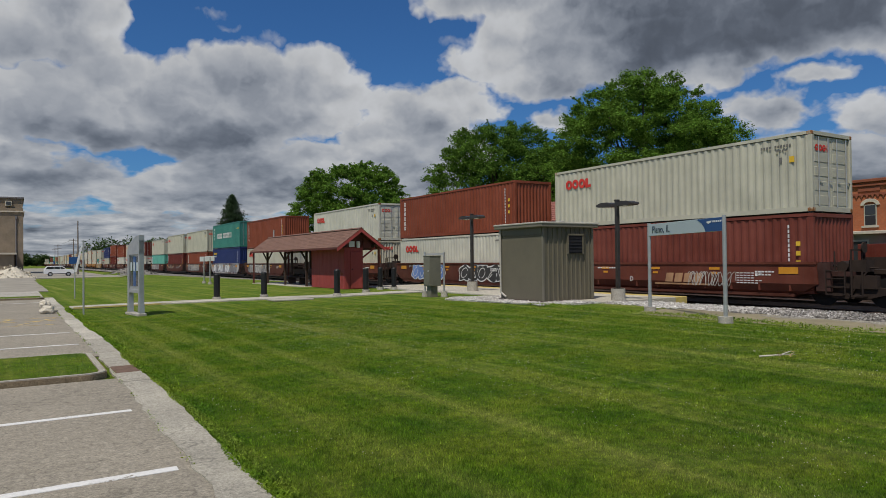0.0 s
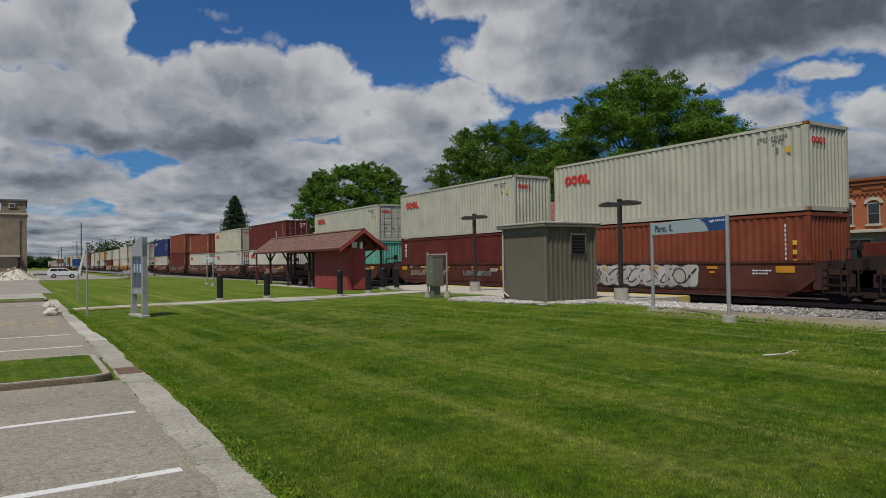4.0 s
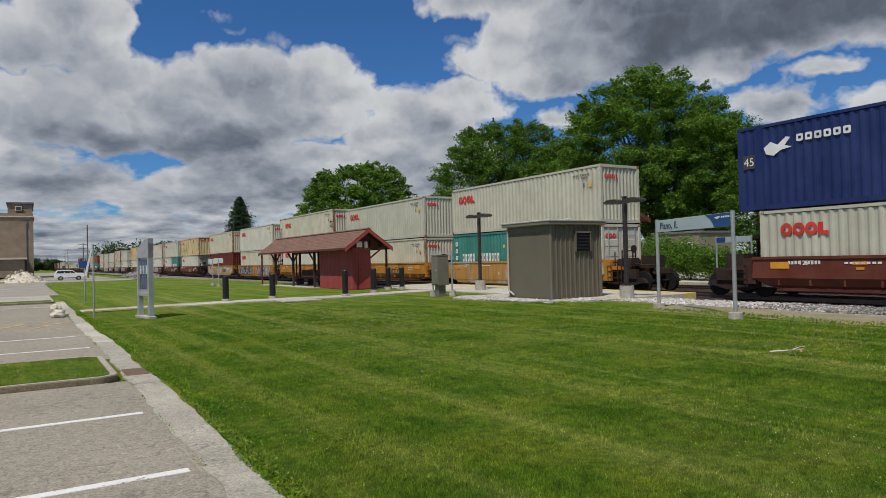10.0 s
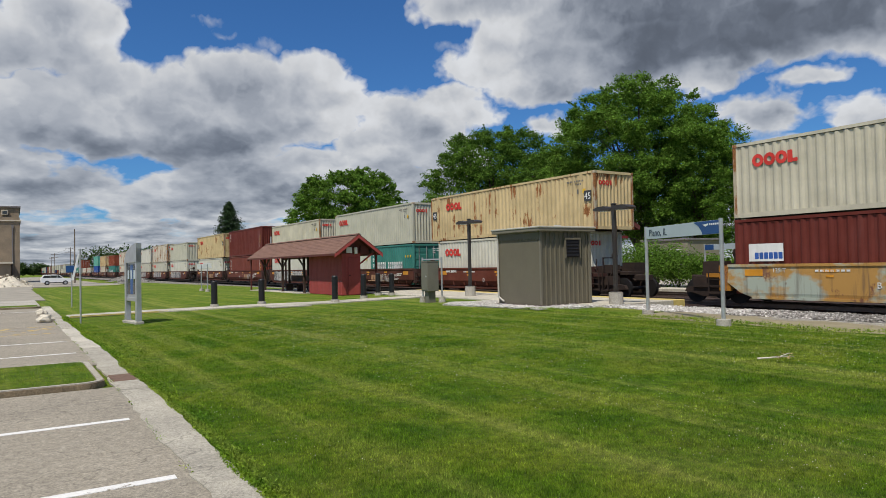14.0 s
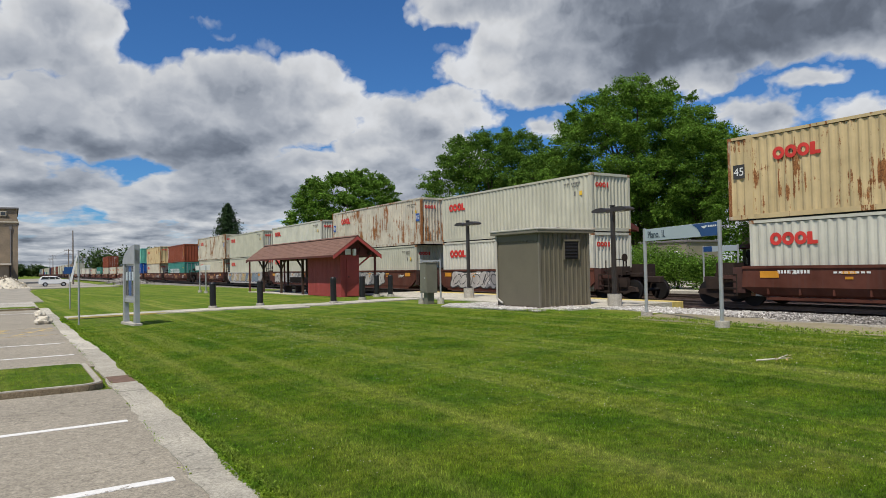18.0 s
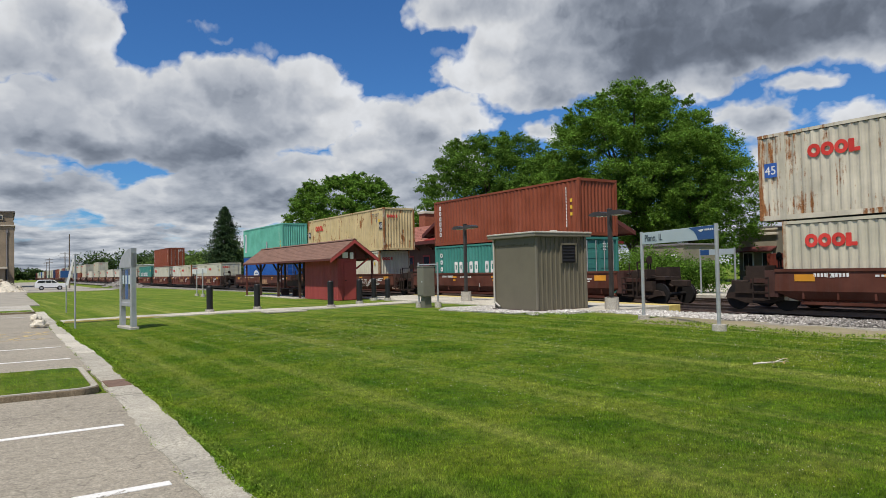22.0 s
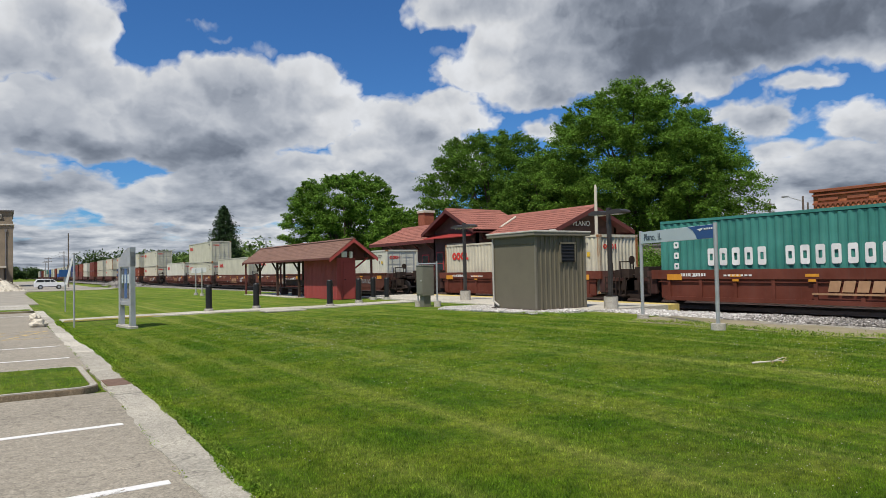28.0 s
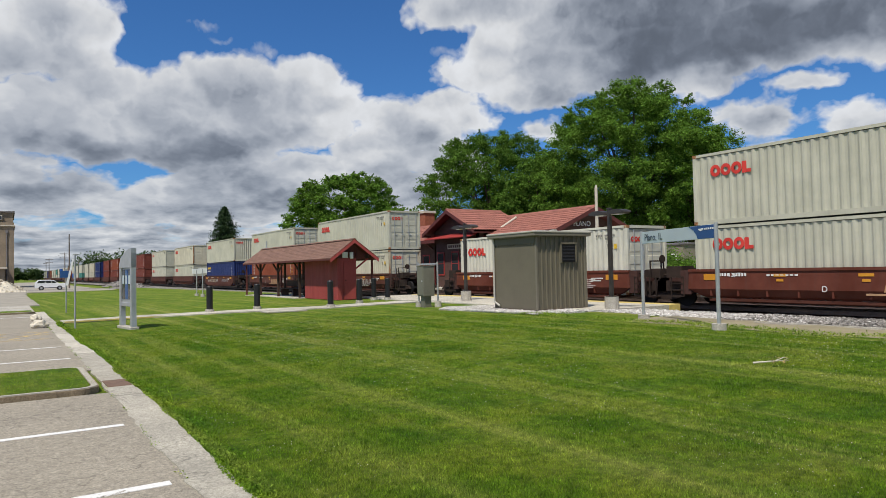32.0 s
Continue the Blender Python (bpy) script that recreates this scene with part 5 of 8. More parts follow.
def leaf_mesh(name, centers, normals, size, rnd, mat):
    """Many small pointed leaves, one quad each."""
    n = len(centers)
    c = np.array(centers)
    d = np.array(normals) + rnd.normal(0, 0.6, (n, 3))
    d /= np.linalg.norm(d, axis=1)[:, None] + 1e-9
    u = np.cross(d, rnd.normal(0, 1, (n, 3)))
    u /= np.linalg.norm(u, axis=1)[:, None] + 1e-9
    w = np.cross(d, u)
    s = size * rnd.uniform(0.6, 1.35, (n, 1))
    co = np.stack([c - u * s, c + w * s * 0.42, c + u * s, c - w * s * 0.42], 1).reshape(-1, 3)
    me = bpy.data.meshes.new(name)
    me.vertices.add(len(co))
    me.vertices.foreach_set("co", co.ravel())
    me.loops.add(4 * n)
    me.loops.foreach_set("vertex_index", np.arange(4 * n))
    me.polygons.add(n)
    me.polygons.foreach_set("loop_start", np.arange(0, 4 * n, 4))
    me.polygons.foreach_set("loop_total", np.full(n, 4))
    me.update()
    me.materials.append(mat)
    return me


def broad_tree(x, y, tall, wide, seed, leaves, size, mat, label, deep=None, bare=0.22):
    """Trunk, limbs that fork, and a crown of leaves gathered in uneven clumps."""
    rnd = np.random.default_rng(seed)
    deep = deep or wide
    t = empty("tree", pose(x, y, ground_z(x, y) - 0.05), label, "tree")
    trunk = rod((0, 0, 0), (0.1, 0, tall * bare), tall * 0.028, tall * 0.02, 12)
    part("trunk", trunk, M["bark"], t)
    limbs = bmesh.new()
    fine = bmesh.new()
    clumps = []
    for k in range(13):
        a = 2.4 * k + rnd.uniform(-0.3, 0.3)
        lift = rnd.uniform(0.35, 1.0)
        reach = rnd.uniform(0.55, 0.95)
        tip = Vector((math.cos(a) * deep / 2 * reach * (1.15 - lift * 0.75), math.sin(a) * wide / 2 * reach * (1.15 - lift * 0.75), tall * (bare + (0.93 - bare) * lift)))
        start = Vector((0.1, 0, tall * bare * rnd.uniform(0.8, 1.0)))
        mid = start.lerp(tip, 0.5) + Vector((0, 0, tall * 0.05))
        rod(start, mid, tall * 0.012, tall * 0.008, 7, limbs)
        rod(mid, tip, tall * 0.008, tall * 0.003, 6, limbs)
        for j in range(7):
            f = rnd.uniform(0.35, 1.0)
            p = (start.lerp(mid, f * 2) if f < 0.5 else mid.lerp(tip, f * 2 - 1))
            off = Vector(rnd.normal(0, 1, 3))
            off.z = abs(off.z) * 0.5 - 0.1
            q = p + off.normalized() * tall * rnd.uniform(0.06, 0.15)
            rod(p, q, tall * 0.003, tall * 0.001, 5, fine)
            clumps.append((q, tall * rnd.uniform(0.035, 0.075)))
    part("limb", limbs, M["bark"], t)
    part("branch", fine, M["bark"], t)
    # an uneven shell of outer sprays
    for k in range(330):
        u = rnd.uniform(-0.75, 1.0)
        a = rnd.uniform(0, 2 * math.pi)
        r = math.sqrt(max(0.0, 1 - u * u)) * rnd.uniform(0.55, 1.03)
        zc = tall * (bare + (1 - bare) * 0.45)
        q = Vector((math.cos(a) * r * deep / 2, math.sin(a) * r * wide / 2, zc + u * tall * (1 - bare) * 0.52 * rnd.uniform(0.85, 1.03)))
        clumps.append((q, tall * rnd.uniform(0.026, 0.058)))
    for k in range(120):
        u, a = rnd.uniform(-0.5, 1.0), rnd.uniform(0, 2 * math.pi)
        r = math.sqrt(max(0.0, 1 - u * u)) * rnd.uniform(0.95, 1.16)
        q = Vector((math.cos(a) * r * deep / 2, math.sin(a) * r * wide / 2, tall * (bare + (1 - bare) * 0.45) + u * tall * (1 - bare) * 0.55 * rnd.uniform(0.95, 1.08)))
        clumps.append((q, tall * rnd.uniform(0.022, 0.042)))
    pts, nrm = [], []
    # long feathery sprays that reach out of the crown and droop
    for k in range(240):
        u, a = rnd.uniform(-0.55, 0.95), rnd.uniform(0, 2 * math.pi)
        r = math.sqrt(1 - u * u) * rnd.uniform(0.80, 0.98)
        q = np.array([math.cos(a) * r * deep / 2, math.sin(a) * r * wide / 2, tall * (bare + (1 - bare) * 0.45) + u * tall * (1 - bare) * 0.52])
        d = np.array([math.cos(a), math.sin(a), 0.35 + 0.8 * u]) + rnd.normal(0, 0.35, 3)
        d *= tall * rnd.uniform(0.05, 0.13) / np.linalg.norm(d)
        n = max(20, leaves // 1400)
        f = rnd.uniform(0, 1, (n, 1))
        pts.append(q + d * f - np.array([0, 0, tall * 0.03]) * f ** 2 + rnd.normal(0, tall * 0.009, (n, 3)) * (1.25 - f))
        nrm.append(np.tile([0, 0, 0.9], (n, 1)))
    per = max(20, leaves // len(clumps))
    for q, rad in clumps:
        g = rnd.normal(0, 1, (per, 3))
        g /= np.linalg.norm(g, axis=1)[:, None]
        ln = rad * rnd.uniform(0.2, 1.45, (per, 1))
        pts.append(np.array(q) + g * ln * np.array([1.15, 1.15, 0.62]))
        nrm.append(g * 0.5 + np.array([0, 0, 0.8]))
    part("crown", leaf_mesh("crown", np.concatenate(pts), np.concatenate(nrm), size, rnd, mat), mat, t)
    return t


broad_tree(52.0, 45.8, 18.9, 17.0, 11, 190000, 0.125, M["leaf"], "tall spreading maple with a full green crown behind the depot", bare=0.14)
broad_tree(54.0, 40.4, 14.4, 11.5, 12, 60000, 0.12, M["leaf"], "green locust tree with feathery outer sprays", bare=0.14)
broad_tree(52.0, 68.5, 18.6, 17.5, 13, 140000, 0.14, M["leaf_dark"], "broad dense green shade tree behind the depot", bare=0.13)
broad_tree(51.0, 57.0, 14.0, 11.0, 17, 50000, 0.16, M["leaf_dark"], "smaller green tree between two taller ones", bare=0.13)
broad_tree(52.0, 113.0, 19.2, 21.0, 14, 90000, 0.22, M["leaf"], "round green roadside tree beyond the depot", bare=0.12)
broad_tree(48.0, 86.0, 10.5, 9.0, 19, 16000, 0.22, M["leaf"], "low green tree beside the depot", bare=0.12)


def shrub(x, y, r, seed):
    rnd = np.random.default_rng(seed)
    t = empty("shrub", pose(x, y, 0.05), "leafy green shrub with pale blossoms by the track", "shrub")
    g = rnd.normal(0, 1, (6000, 3))
    g /= np.linalg.norm(g, axis=1)[:, None]
    p = g * r * (0.75 + 0.35 * np.sin(g[:, :1] * 5.1 + seed) * np.cos(g[:, 1:2] * 4.3)) * rnd.uniform(0.4, 1.1, (6000, 1)) * np.array([1, 1.3, 0.8]) + np.array([0, 0, r * 0.75])
    p = p[p[:, 2] > 0.02]
    bm = bmesh.new()
    for k in range(5):
        rod((0, 0, 0), (rnd.uniform(-0.4, 0.4) * r, rnd.uniform(-0.4, 0.4) * r, r), 0.03, 0.01, 6, bm)
    part("stem", bm, M["bark"], t)
    part("foliage", leaf_mesh("foliage", p, np.tile([0, 0, 0.7], (len(p), 1)), 0.075, rnd, M["leaf"]), M["leaf"], t)


for k, (x, y, r) in enumerate(((31.4, 24.9, 1.6), (31.8, 26.8, 1.9), (31.2, 23.0, 1.3), (32.6, 28.8, 2.0))):
    shrub(x, y, r, 40 + k)


def conifer(x, y, tall, wide, seed):
    rnd = np.random.default_rng(seed)
    t = empty("conifer", pose(x, y, 0), "dark green pointed spruce standing alone", "tree")
    part("trunk", rod((0, 0, 0), (0, 0, tall * 0.96), 0.28, 0.03, 10), M["bark"], t)
    pts, nrm = [], []
    bm = bmesh.new()
    for k in range(150):
        u = (k / 150) ** 0.9
        z = tall * (0.10 + 0.88 * u)
        r = wide / 2 * (1 - u) ** 0.72 * rnd.uniform(0.7, 1.12) + 0.12
        a = 2.4 * k + rnd.uniform(-0.4, 0.4)
        d = np.array([math.cos(a), math.sin(a), 0.0])
        tip = d * r + np.array([0, 0, z - r * 0.25])
        rod((0, 0, z), tuple(tip), 0.035, 0.01, 5, bm)
        n = int(70 + 220 * (1 - u))
        f = rnd.uniform(0.15, 1.0, (n, 1))
        spread = rnd.normal(0, 0.16 + 0.06 * r, (n, 3)) * np.array([1, 1, 0.55])
        pts.append(np.array([0, 0, z]) + (tip - np.array([0, 0, z])) * f + spread)
        nrm.append(np.tile(d * 0.4 + np.array([0, 0, 0.7]), (n, 1)))
    part("branch", bm, M["bark"], t)
    part("needles", leaf_mesh("needles", np.concatenate(pts), np.concatenate(nrm), 0.17, rnd, M["needle"]), M["needle"], t)


conifer(34.3, 128.0, 14.4, 10.5, 5)


def wood(name, x0, x1, y0, y1, tall, count, seed, label, mat, size=0.5):
    """A far belt of trees as one mass of leaves with an uneven top."""
    rnd = np.random.default_rng(seed)
    pts = []
    for k in range(count):
        f = rnd.uniform()
        cx, cy = x0 + (x1 - x0) * f + rnd.normal(0, 2), y0 + (y1 - y0) * f + rnd.normal(0, 4)
        h = tall * rnd.uniform(0.6, 1.1)
        n = 260
        g = rnd.normal(0, 1, (n, 3))
        g /= np.linalg.norm(g, axis=1)[:, None]
        p = g * rnd.uniform(0.55, 1.05, (n, 1)) * np.array([h * 0.42, h * 0.42, h * 0.5]) + np.array([cx, cy, h * 0.5])
        pts.append(p[p[:, 2] > 0])
    pts = np.concatenate(pts)
    ob = new(name, leaf_mesh(name, pts, np.tile([0, 0, 0.8], (len(pts), 1)), size, rnd, mat))
    return tagged(ob, label, "trees", "", "stuff")


wood("far_woods", 48, 70, 150, 420, 9.5, 110, 21, "belt of green trees along the far track", M["hedge"], 0.7)
wood("far_woods", 56, 60, 112, 200, 8.0, 26, 22, "green trees behind the far houses", M["hedge"], 0.45)
wood("far_woods", -60, 30, 640, 700, 10.5, 60, 23, "dark tree line on the horizon", M["far_leaf"], 1.0)
wood("far_woods", 36, 84, 400, 410, 15.0, 60, 25, "wooded rise beyond the end of the train", M["far_leaf"], 0.8)
wood("far_woods", 66, 84, 14, 60, 6.5, 18, 24, "green trees behind the brick block", M["leaf_dark"], 0.4)


# ---- buildings ----


def arched(y, z, w, h, x, parent, trim):
    """A tall sash window with a pale stone arch in the wall at x, which faces -x."""
    win = part("window", B((x - 0.03, x + 0.02, y - w / 2, y + w / 2, z, z + h)), M["cream"], parent)
    for k in range(2):
        part("pane", B((x - 0.05, x - 0.032, y - w / 2 + 0.09, y + w / 2 - 0.09, z + 0.06 + k * (h / 2 - 0.03), z + h / 2 - 0.03 + k * (h / 2 - 0.03))), M["glass"], win)
    pts = []
    for i in range(9):
        a = math.pi * i / 8
        pts.append((y - math.cos(a) * (w / 2 + 0.25), z + h - 0.05 + math.sin(a) * 0.55))
    inner = []
    for i in range(9):
        a = math.pi * i / 8
        inner.append((y - math.cos(a) * (w / 2 - 0.02), z + h - 0.05 + math.sin(a) * 0.28))
    part("arch", prism(pts + inner[::-1], "x", x - 0.10, x - 0.01), trim, win)
    part("sill", B((x - 0.16, x, y - w / 2 - 0.15, y + w / 2 + 0.15, z - 0.16, z)), trim, win)


def brick_block():
    x = 60.0
    t = empty("brick_building", pose(0, 0, 0), "two-storey orange brick corner building with arched windows and corbelled cornice", "building")
    ya, yb = -20.0, 32.4
    part("wall", B((x, x + 18, ya, yb, 3.35, 7.8)), M["brick"], t)
    part("ground_floor", B((x + 0.15, x + 18, ya, yb - 0.1, 0, 3.35)), M["beige"], t, "beige rendered shop floor")
    part("shop_cornice", B((x - 0.35, x + 18, ya, yb + 0.2, 3.35, 3.62), bevel=0.03), M["stone_trim"], t)
    for k in range(2):
        part("corbel_band", B((x - 0.08 - 0.1 * k, x + 0.02, ya, yb + 0.05, 6.6 + 0.75 * k, 6.75 + 0.75 * k)), M["brick_dark"], t)
    for k in range(58):
        y = yb - 0.25 - k * 0.42
        part("corbel", prism([(y - 0.15, 6.62), (y + 0.15, 6.62), (y, 6.36)], "x", x - 0.10, x - 0.005), M["brick_dark"], t)
    for k in range(9):
        y = yb - 1.3 - k * 2.45
        part("cornice_panel", B((x - 0.09, x - 0.005, y - 0.85, y + 0.85, 6.92, 7.28)), M["brick_dark"], t)
    part("parapet", B((x - 0.28, x + 0.5, ya, yb + 0.2, 7.68, 7.92), bevel=0.02), M["brick_dark"], t)
    for k in range(9):
        arched(yb - 1.65 - 2.15 * k, 4.05, 1.0, 1.75, x, t, M["stone_trim"])
    for k in range(6):
        w = part("shop_window", B((x + 0.08, x + 0.14, yb - 3.6 - 4.2 * k, yb - 0.8 - 4.2 * k, 0.7, 2.9)), M["cream"], t)
        part("pane", B((x + 0.05, x + 0.075, yb - 3.45 - 4.2 * k, yb - 0.95 - 4.2 * k, 0.85, 2.75)), M["glass"], w)
    return t


brick_block()


def small_house(x, y, w, d, h, wall, roof, label, name="house"):
    t = empty(name, pose(x, y, 0), label, "building")
    part("wall", B((0, d, -w / 2, w / 2, 0, h)), M[wall], t)
    part("roof", B((-0.10, d + 0.1, -w / 2 - 0.10, w / 2 + 0.10, h, h + 0.18), bevel=0.03), M[roof], t)
    n = max(2, int(w / 2.6))
    for k in range(n):
        yy = -w / 2 + (k + 0.5) * w / n
        win = part("window", B((-0.05, 0.01, yy - 0.55, yy + 0.55, 0.9, min(h - 0.7, 2.75))), M["white"], t)
        part("pane", B((-0.07, -0.052, yy - 0.45, yy - 0.03, 1.0, min(h - 0.8, 2.65))), M["glass"], win)
        part("pane", B((-0.07, -0.052, yy + 0.03, yy + 0.45, 1.0, min(h - 0.8, 2.65))), M["glass"], win)
    return t


shop = small_house(62.0, 39.2, 4.0, 9.0, 5.05, "beige", "grey_roof", "low beige flat-roofed shop with white windows")
part("cornice", B((-0.28, 0.1, -2.15, 2.15, 4.35, 4.6), bevel=0.03), M["stone_trim"], shop, "pale moulded cornice")
part("parapet_band", B((-0.14, 0.1, -2.1, 2.1, 4.85, 5.02), bevel=0.02), M["stone_trim"], shop)
part("shop_awning", prism([(-1.1, 2.75), (0.0, 3.2), (0.0, 3.3), (-1.1, 2.85)], "y", -2.0, 2.0), M["barn_dark"], shop, "dark red awning")
small_house(46.0, 37.9, 4.8, 4, 3.2, "beige", "grey_roof", "small cream building behind the depot")
for k in range(5):
    small_house(60, 140 + 26 * k, 14, 10, 4.2 + (k % 3) * 0.5, ("cream", "beige", "brick_dark")[k % 3], "grey_roof", ("pale low town building beyond the track", "tan low town building beyond the track", "brick low town building beyond the track")[k % 3])
small_house(44.5, 305, 12.0, 11, 6.0, "cream", "white", "long low shed with a white roof beyond the track", "shed")
for k, (yy, c) in enumerate(((33.6, "crimson"), (26.5, "crimson"))):
    t = empty("parked_trailer", pose(59.0, yy, 0), "dark red box trailer parked behind the track", "trailer", "parked trailers")
    part("box", B((-1.2, 1.2, -2.1, 2.1, 0.7, 2.5), bevel=0.04), M[c], t)
    for s in (-1.5, 1.5):
        part("wheel", rod((-1.22, s, 0.45), (-0.95, s, 0.45), 0.45, sides=16), M["tyre"], t)
        part("wheel", rod((0.95, s, 0.45), (1.22, s, 0.45), 0.45, sides=16), M["tyre"], t)


def elevator():
    t = empty("grain_elevator", pose(0, 0, -0.3), "tall weathered tan concrete mill building with a rooftop block", "building")
    part("tower", B((-34, 1.75, 200, 232, 0, 15.9)), M["elevator"], t)
    part("cornice", B((-34.2, 2.0, 199.7, 232.2, 14.9, 15.2)), M["stone_trim"], t)
    part("headhouse", B((-3.7, 1.6, 201, 228, 15.9, 18.4)), M["elevator"], t)
    part("roof_edge", B((-4.0, 1.95, 200.6, 228.3, 18.4, 18.75)), M["grey_roof"], t)
    w = part("window", B((-2.1, -0.7, 200.2, 200.99, 16.5, 17.7)), M["stone_trim"], t)
    part("pane", B((-1.9, -0.9, 200.1, 200.18, 16.7, 17.5)), M["glass"], w)
    part("drain_pipe", rod((0.2, 199.85, 0), (0.2, 199.85, 13.4), 0.14), M["grey_roof"], t)
    part("hopper_head", B((-0.05, 0.45, 199.7, 200, 13.2, 14.0)), M["grey_roof"], t)
    part("lower_wing", B((-34, -0.2, 188, 200, 0, 4.2)), M["elevator"], t)
    part("awning", B((-34, 0.3, 187.2, 200, 4.2, 4.6)), M["stone_trim"], t)


elevator()


def stone_heap(x, y, r, h, seed, mat, label, n=240):
    rnd = np.random.default_rng(seed)
    t = empty("gravel_pile", pose(x, y, ground_z(x, y) - 0.02), label, "gravel pile")
    bm = bmesh.new()
    bmesh.ops.create_grid(bm, x_segments=24, y_segments=24, size=r)
    for v in bm.verts:
        d = min(1.0, v.co.xy.length / r)
        v.co.z = h * max(0, 1 - d ** 1.2) * (0.85 + 0.3 * noise.noise(v.co * 0.7 + Vector((seed, 0, 0)))) - 0.05
    part("mound", bm, mat, t)
    sm = bmesh.new()
    for k in range(n):
        a, d = rnd.uniform(0, 6.28), math.sqrt(rnd.uniform(0, 1)) * r * 0.95
        z = h * max(0, 1 - (d / r) ** 1.2)
        s = rnd.uniform(0.08, 0.28)
        c = Vector((math.cos(a) * d, math.sin(a) * d, z))
        vs = [sm.verts.new(c + Vector(rnd.uniform(-s, s, 3))) for _ in range(4)]
        for f in ((0, 1, 2), (0, 2, 3), (0, 3, 1), (1, 3, 2)):
            sm.faces.new([vs[i] for i in f])
    tagged(part("rubble", sm, mat, t), kind="stuff")


stone_heap(-0.6, 127, 4.0, 2.2, 3, M["rock"], "heap of pale broken concrete and stone")
stone_heap(-6.5, 122, 4.5, 1.8, 4, M["dust"], "low heap of brown soil and gravel")
stone_heap(20.0, 150, 4.0, 1.5, 5, M["grit"], "grey gravel heap beside the crossing road")
stone_heap(16.8, 118, 3.2, 0.9, 6, M["grit"], "low grey ballast heap by the track")


def suv():
    """White estate car standing side-on on the crossing road."""
    t = empty("car", pose(6.85, 143.0, -0.62, 0, 0, 0), "white five-door car standing on the crossing road", "car")
    side = [(-2.45, 0.40), (2.42, 0.40), (2.52, 0.62), (2.50, 1.02), (2.30, 1.16), (1.20, 1.24), (0.50, 1.76), (-0.1, 1.86), (-2.0, 1.84), (-2.38, 1.36), (-2.5, 1.05)]
    bm = prism([(x, z) for x, z in side], "y", -0.92, 0.92)
    bmesh.ops.bevel(bm, geom=list(bm.edges), offset=0.06, segments=2, affect="EDGES", clamp_overlap=True)
    part("body", bm, M["car_white"], t)
    for s in (-1, 1):
        part("side_glass", prism([(-2.15, 1.27), (1.0, 1.27), (0.40, 1.70), (-1.9, 1.72)], "y", s * 0.925 - 0.006, s * 0.925 + 0.006), M["car_glass"], t)
        for px in (-0.85, 0.12):
            part("pillar", B((px - 0.04, px + 0.04, s * 0.935 - 0.006, s * 0.935 + 0.006, 1.14, 1.56)), M["car_white"], t)
        part("headlight", B((2.15, 2.36, s * 0.66 - 0.2, s * 0.66 + 0.2, 0.78, 0.92), bevel=0.03), M["white"], t)
        part("tail_light", B((-2.36, -2.2, s * 0.72 - 0.15, s * 0.72 + 0.15, 0.95, 1.2), bevel=0.03), M["lamp_red"], t)
        for px in (-1.45, 1.45):
            w = part("wheel", rod((px, s * 0.70, 0.36), (px, s * 0.95, 0.36), 0.40, sides=20), M["tyre"], t)
            part("rim", rod((px, s * 0.94, 0.36), (px, s * 0.965, 0.36), 0.22, sides=16), M["galv"], w)
        part("sill", B((-1.1, 1.1, s * 0.92 - 0.02, s * 0.92 + 0.02, 0.36, 0.48)), M["tyre"], t)
    part("windscreen", prism([(0.52, 1.66), (1.18, 1.16), (1.22, 1.18), (0.56, 1.70)], "y", -0.72, 0.72), M["car_glass"], t)
    return t


suv()


def utility_pole(x, y, tall, arms, label="tall dark timber utility pole", r=0.15):
    t = empty("utility_pole", pose(x, y, -0.25), label, "utility pole")
    part("mast", rod((0, 0, 0), (0, 0, tall), r, r * 0.65, 8), M["wood_pole"], t)
    for k in range(arms):
        z = tall - 0.5 - 1.1 * k
        a = part("crossarm", B((-1.2, 1.2, -0.06, 0.06, z, z + 0.12)), M["wood_pole"], t)
        for s in (-1.05, -0.5, 0.5, 1.05):
            part("insulator", rod((s, 0, z + 0.12), (s, 0, z + 0.32), 0.05, 0.03, 6), M["galv"], a)
    return t


utility_pole(9.2, 133, 9.3, 0, "tall dark slender pole beside the crossing road", 0.13)
utility_pole(13.8, 215, 8.8, 2)
utility_pole(13.5, 290, 9, 2)
utility_pole(16, 370, 9, 2)
utility_pole(24, 300, 9, 2)
utility_pole(90, 54.7, 10.5, 2, "timber utility pole with two crossarms beyond the street")


def street_light(x, y, tall, reach, label):
    t = empty("street_light", pose(x, y, 0), label, "street lamp")
    part("mast", rod((0, 0, 0), (0, 0, tall), 0.13, 0.09, 8), M["wood_pole"], t)
    part("arm", rod((0, 0, tall - 0.5), (0, reach, tall + 0.1), 0.05, 0.04, 6), M["galv"], t)
    part("lamp_head", B((-0.16, 0.16, reach - 0.1, reach + 0.55, tall + 0.04, tall + 0.18), bevel=0.03), M["galv"], t)


street_light(64, 35.55, 7.9, 1.5, "grey street light on a timber pole near the brick building")
utility_pole(64, 35.1, 7.5, 0, "plain timber pole near the brick building", 0.12)
t = empty("power_line", pose(0, 0, 0), "thin overhead wires along the tracks", "wires")
for k, (xa, ya, za, xb, yb, zb) in enumerate(((13.8, 215, 7.9, 13.5, 290, 8.1), (13.5, 290, 8.1, 16, 370, 8.1))):
    for s in (-1, 1):
        part("wire", rod((xa + s, ya, za), (xb + s, yb, zb), 0.015, sides=4), M["dark_iron"], t)

# ---- the double-stack train ----
RAIL_Z = 0.05
MESH = {}


def once(key, make):
    if key not in MESH:
        MESH[key] = make()
    return MESH[key]


